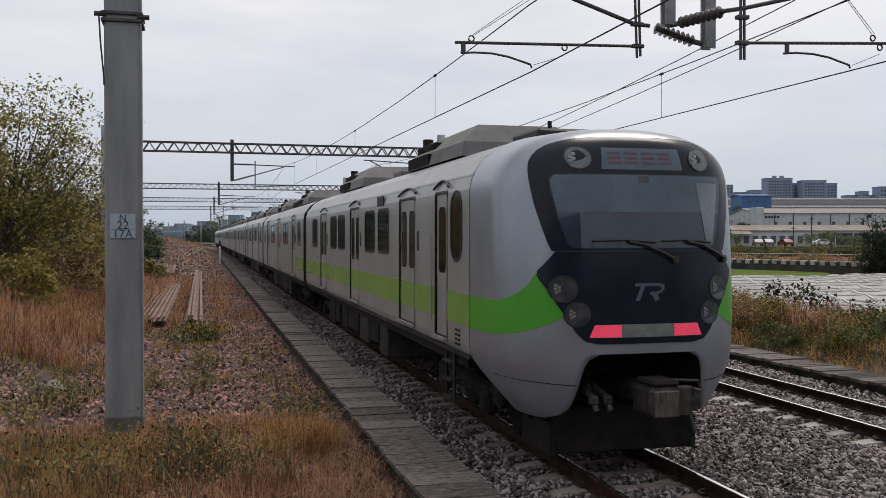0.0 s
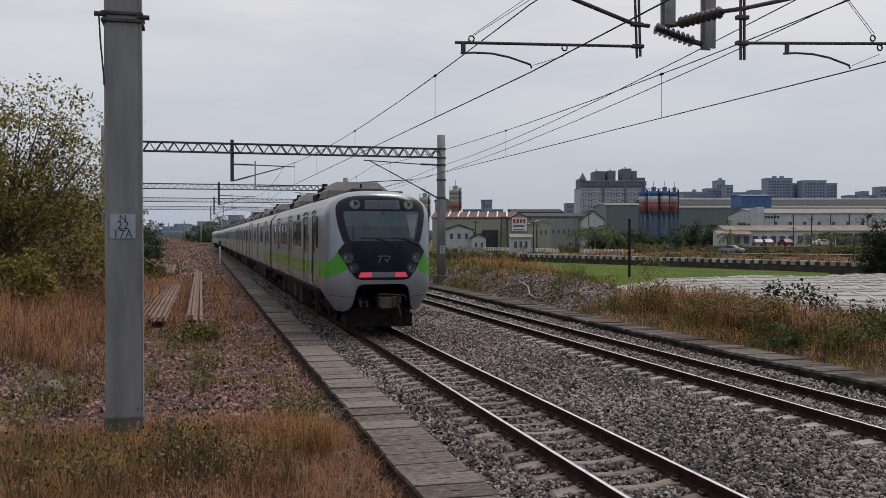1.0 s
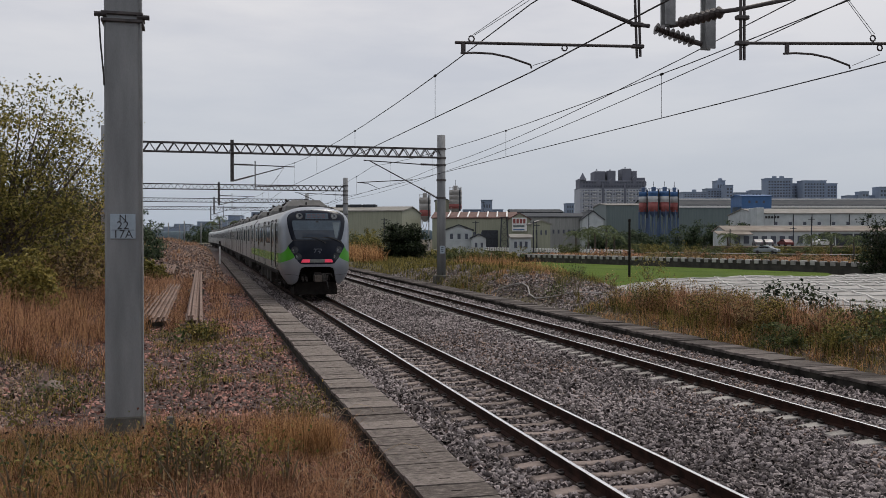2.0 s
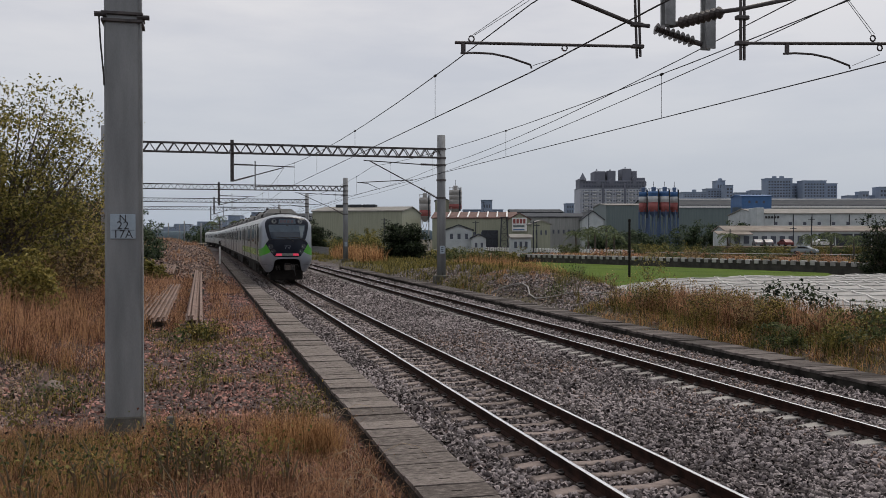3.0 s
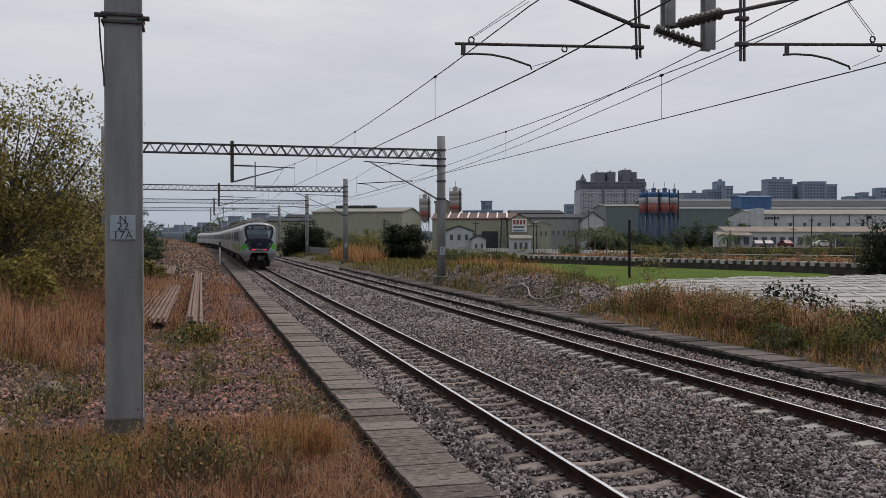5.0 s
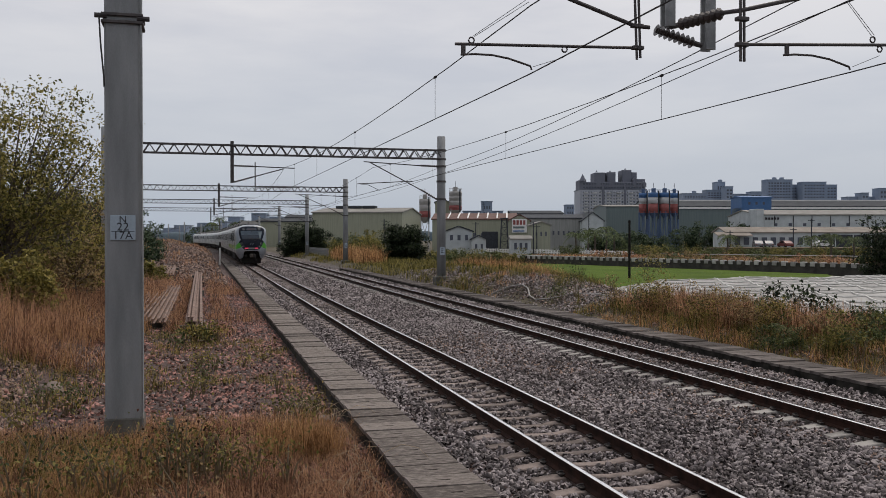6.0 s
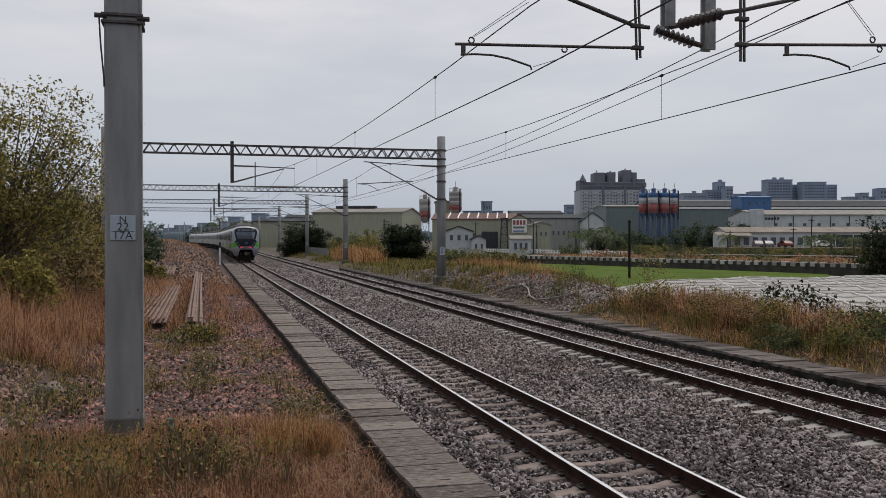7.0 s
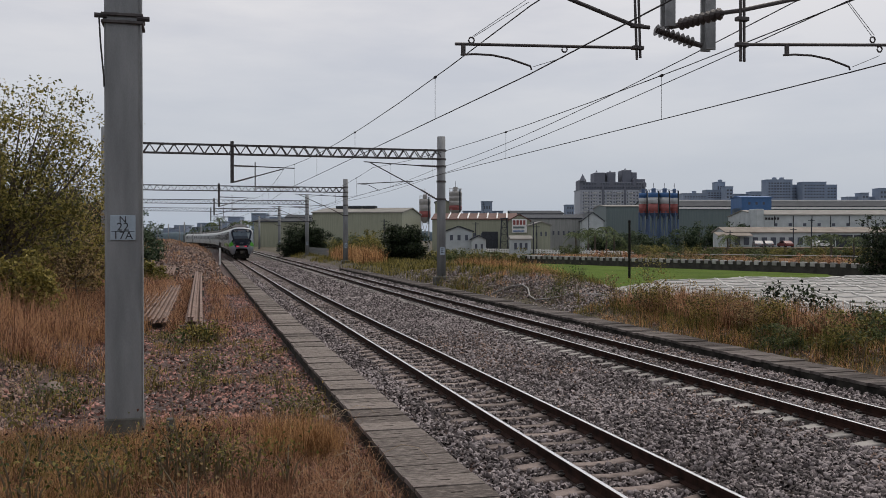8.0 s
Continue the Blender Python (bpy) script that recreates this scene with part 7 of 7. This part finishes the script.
tree("bush", "pale green scrub behind the line", site(-13.43, 125, -0.8), 3.0, 2.6, 5000, 0.22, M_LEAF, 34, "bush", 0.08, 0.05, 18)
tree("tree", "slim pale-leaved sapling behind the bushes", site(-10.19, 128, -0.8), 5.2, 1.0, 900, 0.3, M_LEAF, 35, "tree", 0.06, 0.3, 10)
# scrub along the lane and before the works
for k, (p_, d, h, r, m) in enumerate(((800, 150, 1.5, 3.0, 0), (835, 152, 1.1, 3.2, 1), (872, 150, 0.7, 3.2, 0), (910, 148, 0.5, 3.0, 1), (945, 146, 0.4, 2.6, 0), (775, 155, 1.7, 3.0, 1),
                                   (1010, 170, 3.2, 2.6, 0), (1140, 180, 3.0, 3.0, 1), (1115, 178, 2.6, 2.8, 0), (1165, 182, 2.6, 3.0, 1), (1190, 180, 2.2, 3.2, 0), (1225, 178, 2.0, 3.0, 1), (1260, 176, 2.0, 3.0, 0), (1295, 176, 1.8, 3.0, 1), (1335, 174, 1.9, 3.2, 0), (1375, 174, 1.8, 3.2, 1), (1415, 172, 1.9, 3.2, 0), (1450, 172, 1.8, 3.0, 1), (1490, 170, 1.9, 3.0, 0), (1525, 168, 2.0, 3.0, 1))):
    tree("bush", "low mixed green scrub before the works", site((p_ - 784) / 1620 * d, d, -1.2), h * 0.62 + 0.2, r, 3000, 0.26, (M_SCRUB, M_LEAF)[m], 50 + k, "bush", 0.05, 0.05, 12)
for k, (p_, d, h, r) in enumerate(((1212, 262, 6.5, 4.5), (1240, 262, 7.5, 5.0), (1272, 262, 7.0, 5.0), (1300, 262, 7.6, 5.0), (1326, 262, 7.8, 4.6), (1100, 240, 6.0, 4.0), (1128, 250, 5.5, 4.0), (1160, 255, 4.6, 4.0), (1062, 236, 5.0, 3.2), (640, 200, 4.0, 4.0), (600, 205, 3.6, 3.6))):
    tree("tree", "dark green tree in the belt before the warehouses", site((p_ - 784) / 1620 * d, d, -1.6), h, r, 4200, 0.45, M_DARKLEAF, 90 + k, "tree", 0.15, 0.06, 16)
for k in range(26):
    rr = random.Random(1100 + k)
    p_ = A.lerp(B, 0.18 + 0.036 * k) + nrm * rr.uniform(3, 9)
    m_ = (M_DRYLEAF, M_RUSTGRASS, M_SCRUB)[k % 3]
    tree("bush", {M_DRYLEAF: "dry brown bush on the bank", M_RUSTGRASS: "rust-red dry bush on the bank", M_SCRUB: "low green bush on the bank"}[m_], site(p_.x, p_.y, LOW + 0.8), rr.uniform(0.7, 1.3), rr.uniform(1.0, 1.9), 700, 0.2, m_, 1130 + k, "bush", 0.03, 0.03, 10)
tree("tree", "dark leafy tree at the edge of the netted field", site(40.34, 84, -1.6), 5.8, 2.3, 9000, 0.2, M_FICUS, 120, "tree", 0.12, 0.05, 26)
for k, (p_, d, h) in enumerate(((1018, 178, 4.4), (1040, 182, 5.2), (1052, 176, 4.6), (1072, 184, 5.6), (1086, 178, 4.2), (1287, 190, 4.0), (1435, 186, 3.8), (1470, 166, 4.2), (1510, 166, 3.6), (375, 330, 9), (388, 340, 11), (415, 330, 9), (440, 320, 9), (432, 350, 10), (468, 330, 9))):
    palm(site((p_ - 784) / 1620 * d, d, -1.3), h, k)
for k in range(12):
    tree("tree", "distant dark tree behind the village", site((345 + 14 * k - 784) / 1620 * (360 + 10 * (k % 3)), 360 + 10 * (k % 3), -2), 7 + (k * 7) % 4, 5.5, 1500, 0.7, M_DARKLEAF, 140 + k, "tree", 0.2, 0.05, 12)


def broad_plant(base, h, seed, label, leaves=26, size=0.28, material=None):
    """A thin-stemmed plant with a few large lobed leaves."""
    rng = np.random.default_rng(seed)
    p = thing("shrub", label, "shrub", base)
    w = Geo()
    cs = []
    for k in range(5):
        an = 2 * math.pi * k / 5 + rng.normal(0, 0.3)
        tp = Vector((0.55 * h * math.cos(an) * rng.uniform(0.4, 1), 0.55 * h * math.sin(an) * rng.uniform(0.4, 1), h * rng.uniform(0.65, 1.0)))
        w.tube([(0, 0, -0.1), tp * 0.5 + Vector((0, 0, 0.1)), tp], 0.014, 5, 0.006)
        cs += [np.array(tp) + rng.normal(0, 0.12, 3) for _ in range(leaves // 5)]
    part("stem", w, M_TWIG, p)
    v, f = leaf_cloud(np.array(cs), size, rng, 0.5)
    part("leaves", array_mesh("leaves", v, f, material or M_DARKLEAF), M_DARKLEAF, p, "broad leaves")
    return p


for k, (p_, d, h, n_) in enumerate(((1390, 24, 1.25, 40), (1425, 23, 1.1, 36), (1455, 24, 1.0, 30), (1370, 27, 1.1, 30), (1500, 21, 0.8, 26), (1545, 22, 0.8, 24))):
    m_ = site((p_ - 784) / 1620 * d, d, 0)
    m_.translation.z = ground_z(m_.translation.x, m_.translation.y)
    broad_plant(m_, h, 200 + k, "broad-leaved green shrub growing on the berm", n_ * 3, 0.12, M_FICUS)
for k, (x, y, h, n_, m) in enumerate(((-5.35, 11.2, 0.62, 60, M_LEAF), (-5.0, 10.6, 0.55, 50, M_LEAF), (-5.6, 10.2, 0.5, 60, M_LEAF), (-6.3, 10.0, 0.45, 60, M_LEAF), (-4.6, 11.0, 0.4, 40, M_SCRUB), (-7.0, 10.6, 0.5, 50, M_LEAF), (-4.8, 16.8, 0.35, 70, M_LEAF), (-4.6, 17.3, 0.3, 60, M_LEAF), (-3.2, 13.2, 0.35, 50, M_LEAF), (-7.6, 11.2, 0.5, 60, M_LEAF), (-8.2, 10.4, 0.5, 60, M_DRYLEAF))):
    broad_plant(pose(x, y, ground_z(x, y)), h, 230 + k, "leafy green weed in the dry verge", int(n_ * 1.6), 0.05, m)

for k in range(9):
    rr = random.Random(600 + k)
    x, y = rr.uniform(-8.6, -3.4), rr.uniform(9.2, 12.6)
    broad_plant(pose(x, y, ground_z(x, y)), rr.uniform(0.4, 0.8), 640 + k, "tall small-leaved green weed among dry grass", 90, 0.045, rr.choice([M_LEAF, M_LEAFY, M_DRYLEAF, M_SCRUB]))
for k in range(26):
    rr = random.Random(700 + k)
    y = rr.uniform(14, 38)
    x = rr.uniform(8.3, 12.5)
    broad_plant(pose(x, y, ground_z(x, y)), rr.uniform(0.4, 0.9), 740 + k, "bushy green weed growing on the berm", 140, 0.07, rr.choice([M_LEAF, M_SCRUB, M_DRYLEAF]))
for cx, cy, sx, sy, n_, h_, size_ in ((-4.65, 10.7, 0.35, 0.35, 6, 0.55, 0.045), (-6.4, 10.3, 0.8, 0.4, 6, 0.45, 0.04), (-7.1, 15.6, 0.9, 1.3, 9, 0.45, 0.06), (-4.8, 25.4, 0.5, 0.5, 8, 0.40, 0.08), (-3.9, 20.5, 0.5, 1.5, 6, 0.28, 0.055), (-3.3, 15.2, 0.3, 0.7, 5, 0.35, 0.045)):
    rr = random.Random(int(cy * 10))
    for k in range(n_):
        x, y = rr.gauss(cx, sx), rr.gauss(cy, sy)
        x = min(x, -2.7)
        broad_plant(pose(x, y, ground_z(x, y)), h_ * rr.uniform(0.6, 1.2), int(cy * 10) + 7 * k, "low branching weed with small green leaves", 130, size_, rr.choice([M_SCRUB, M_LEAFY, M_LEAF, M_GRASS]))
# low bushes and dry tangle along the berm
for k in range(20):
    rr = random.Random(900 + k)
    y = 13.2 + 0.72 * k + rr.uniform(-0.3, 0.3)
    x = rr.uniform(8.25, 10.0)
    m_ = (M_DRYLEAF, M_GRASS, M_DRYLEAF, M_SCRUB)[k % 4] if y > 18 else (M_SCRUB, M_LEAF)[k % 2]
    tree("bush", {M_SCRUB: "low green bush on the berm", M_GRASS: "olive-brown low bush on the berm", M_DRYLEAF: "dry brown low bush on the berm", M_LEAF: "yellow-green low bush on the berm"}[m_],
         pose(x, y, ground_z(x, y)), rr.uniform(0.5, 1.05), rr.uniform(0.5, 0.85), 1900, 0.06, m_, 950 + k, "bush", 0.015, 0.03, 12)
# withered dark stalks among the foreground weeds
for k, (x, y, h) in enumerate(((-2.97, 10.4, 0.95), (-2.76, 10.2, 0.6), (-3.23, 10.6, 0.55), (-3.94, 10.4, 0.6), (-4.83, 10.8, 0.6), (-2.56, 10.8, 0.5))):
    m_ = site(x, y, 0)
    m_.translation.z = ground_z(m_.translation.x, m_.translation.y)
    broad_plant(m_, h, 830 + k, "withered brown weed stalk with shrivelled leaves", 30, 0.045, M_DEADLEAF)

g = Geo()
rr = random.Random(77)
for k in range(46):
    x, y, a = rr.uniform(-3.3, -2.55), rr.uniform(9.2, 15.0), rr.uniform(0, 6.28)
    ln, h_ = rr.uniform(0.35, 0.95), rr.uniform(0.08, 0.4)
    z = ground_z(x, y)
    g.tube([(x + ln * t * math.cos(a + 0.4 * t), y + ln * t * math.sin(a + 0.4 * t), z + 0.05 + h_ * 4 * t * (1 - t) * 0.8 + 0.1 * t) for t in (0, 0.25, 0.5, 0.75, 1.0)], 0.004, 4, 0.002)
solid("dry_stalks", g, M_STALK, "bleached dry stalks fallen beside the walkway", "stalks", kind="stuff")

# blue-grey picket fence beside the distant track
pf = thing("picket_fence", "blue-grey steel picket fence beside the distant track", "fence", pose(10.4, 112, 0.1))
pk = Geo().box(-0.04, 0.04, -0.05, 0.05, 0, 1.15, 0.01).mesh("picket", M_STEEL)
for k in range(90):
    part("picket", pk, M_STEEL, pf).matrix_basis = pose(0, 0.5 * k, 0)
for z in (0.25, 0.95):
    part("rail", Geo().box(-0.03, 0.03, 0, 44.6, z, z + 0.08, 0.01), M_STEEL, pf)

# ---- small things on the verge ----
def rail_stack(x, y0, y1, n, label, wob, seed, pitch=0.2, upper=0):
    rnd = random.Random(seed)
    s = thing("rail_stack", label, "rail stack")
    zg = ground_z(x, y0) + 0.34
    for k in range(n + upper):
        x_ = x + pitch * (k if k < n else k - n + 0.5)
        a, b = x_ + rnd.uniform(-0.02, 0.02), x_ + rnd.uniform(-wob, wob)
        zz = zg + (0.152 if k >= n else 0.0)
        y2, y3 = y0 + rnd.uniform(-0.5, 0.5), y1 + rnd.uniform(-0.6, 0.6)
        rows = [[(a + u, y2, zz + w) for u, w in RAILPROF], [(b + u, y3, zz + w + (ground_z(x, y1) - ground_z(x, y0))) for u, w in RAILPROF]]
        g = Geo().sheet(rows, True)
        m = len(RAILPROF)
        g.f += [tuple(range(m)), tuple(range(m, 2 * m))]
        part("stacked_rail", g, M_OLDRAIL, s)
    for k in range(3):
        y = y0 + 0.6 + (y1 - y0 - 1.2) * k / 2
        zb = zg + (ground_z(x, y1) - ground_z(x, y0)) * (y - y0) / (y1 - y0)
        part("bearer", Geo().box(x - 0.2, x + pitch * n, y - 0.1, y + 0.1, zb - 0.55, zb - 0.152, 0.01), M_SLABEDGE, s)


M_OLDRAIL = mat("old_rail_brown", (0.12, 0.075, 0.06), 0.85, col2=(0.26, 0.175, 0.14), scale=4, bump=0.4)
rail_stack(-7.05, 30, 52, 9, "stack of old rusty brown rails lying in the grass", 0.06, 1, 0.16)
rail_stack(-5.1, 28, 66, 4, "long old brown rails piled along the verge", 0.04, 2, 0.145, 2)
rail_stack(-7.6, 66, 76, 6, "further stack of old rails beyond the first", 0.06, 3)


def rock(label, at, r, seed):
    rng = random.Random(seed)
    bm = bmesh.new()
    bmesh.ops.create_icosphere(bm, subdivisions=3, radius=r)
    for v in bm.verts:
        n_ = noise.noise(v.co * (1.3 / r) + Vector((seed, 0, 0)))
        v.co *= 1 + 0.28 * n_
        v.co.z *= 0.6
    me = bpy.data.meshes.new("boulder")
    bm.to_mesh(me)
    bm.free()
    me.materials.append(M_BOULDER)
    solid("boulder", me, None, label, "boulder", Matrix.Translation(at))


M_BOULDER = mat("boulder_stone", (0.11, 0.083, 0.07), 0.9, col2=(0.22, 0.172, 0.148), scale=5, bump=0.5)
rock("rounded brown boulder lying on the verge", (-7.4, 18.6, ground_z(-7.4, 18.6) + 0.06), 0.24, 3)
rock("dark grey boulder on the far berm", (9.2, 27.0, 0.2), 0.22, 8)
rock("pale stone by the walkway edge", (-2.75, 14.6, ground_z(-2.75, 14.6) + 0.04), 0.11, 5)

post_ = thing("marker_post", "white marker post beside the walkway", "marker post", pose(-2.75, 101, -0.25))
part("shaft", Geo().box(-0.08, 0.08, -0.08, 0.08, -0.1, 1.75, 0.02), M_WHITE, post_)
part("cap", Geo().box(-0.1, 0.1, -0.1, 0.1, 1.75, 2.35, 0.03), M_BOX, post_, "dark top")
stump = thing("marker_stub", "small pale concrete stub by the mast", "marker stub", pose(-5.05, 13.0, -0.3))
part("block", Geo().box(-0.05, 0.05, -0.05, 0.05, -0.1, 0.42, 0.012), M_SLABEDGE, stump)
part("mark", Geo().box(-0.03, 0.03, -0.054, -0.0505, 0.3, 0.34), M_GREENWALL, stump)
wp = thing("utility_pole", "dark bare wooden pole standing by the rice field", "utility pole", site(18.33, 90, LOW))
part("shaft", Geo().tube([(0, 0, -0.2), (0, 0, 5.8)], 0.13, 8, 0.11), M_UNDER, wp)
part("crossbar", Geo().box(-0.12, 0.12, -0.05, 0.05, 5.5, 5.75), M_UNDER, wp)
for p_, d, zt, zb in ((842, 190, 393, 435), (944, 188, 393, 437), (950, 188, 398, 437), (680, 190, 388, 440), (1292, 196, 408, 440), (1404, 196, 403, 436), (1436, 194, 387, 437), (1042, 240, 372, 420), (855, 330, 358, 380)):
    k = d / 1620
    q = thing("utility_pole", "dark utility pole among the works", "utility pole", site((p_ - 784) * k, d, 0), group="utility poles")
    part("shaft", Geo().tube([(0, 0, LOW - 0.5), (0, 0, 2.58 + (421 - zt) * k)], 0.16, 7, 0.1), M_DARKROOF, q)
    part("crossbar", Geo().box(-0.7, 0.7, -0.06, 0.06, 2.58 + (421 - zt - 4) * k, 2.58 + (421 - zt - 3) * k), M_DARKROOF, q)
tree("tree", "thin bare sapling with few leaves by the rice field", site(13.56, 60, -1.4), 3.4, 1.5, 500, 0.13, M_LEAF, 300, "tree", 0.03, 0.15, 16)
# loose hose lying on the berm
pts = [(8.2 + 0.5 * math.sin(k * 0.9) + 0.12 * k, 40 - 1.1 * k, ground_z(8.2 + 0.5 * math.sin(k * 0.9) + 0.12 * k, 40 - 1.1 * k) + 0.06) for k in range(10)]
solid("cable", Geo().tube(pts, 0.03, 6), M_SILOGREY, "grey loose cable lying on the stony berm", "cable", smooth=True)


# ---- unseen wall and trees added behind the camera for dark reflections; verge row ----
M_RENDER = mat("plain_rendered_wall", (0.035, 0.037, 0.042), 0.9, col2=(0.06, 0.062, 0.068), scale=0.6)
# arbitrary wall out of view, kept dark for the train's end to mirror
solid("wall_south", Geo().box(-20, -2.6, -9.3, -9.0, -0.4, 7.5, 0.03), M_RENDER, "unseen plain dark wall added to darken the train reflections", "wall", kind="structure")
solid("platform", Geo().box(-9.0, -2.5, -9.0, 1.2, -0.4, 0.95, 0.03), M_SLAB, "grey concrete platform end under the viewpoint", "platform", kind="structure")
for k in range(9):
    tree("tree", "unseen leafy tree added behind to darken reflections", pose(-26 + 7.5 * k, -34 - (k * 5) % 7, -1.0), 10.5, 5.0, 2500, 0.6, M_DARKLEAF, 400 + k, "tree", 0.25, 0.05, 16)
# row continued along the verge to darken the train-window reflections
for k in range(2, 12):
    tree("tree", "leafy tree in the row beyond the verge", pose(-17.5 - (k * 3) % 5, 44 + 13.5 * k, 0.2), 7.5, 3.6, 3000, 0.4, M_LEAF if k < 4 else M_DARKLEAF, 420 + k, "tree", 0.2, 0.05, 16)


def motions():
    times = [0.25 * k for k in range(33)]
    for i, car in enumerate(CARS):
        rows = []
        for t in times:
            s = tip(t) + i * (CARLEN + 0.3)
            a, b = on_line(s + 3.4), on_line(s + 17.2)
            d = b - a
            h = math.atan2(-d.x, d.y)
            p = a - d.normalized() * 3.4
            rows.append((t, pose(p.x, p.y, 0, 0, 0, math.degrees(h))))
        walk(car, rows)
    # the car on the road
    rows = []
    for t in (0.0, 2.0, 4.0, 6.0, 8.0):
        q = Vector((48.3, 172.6, 0)) + rd * (6.2 * t + 0.11 * t * t)
        rows.append((t, SITE @ pose(q.x, q.y, -0.51, 0, 0, ROADYAW)))
    walk(MOVER, rows)


motions()
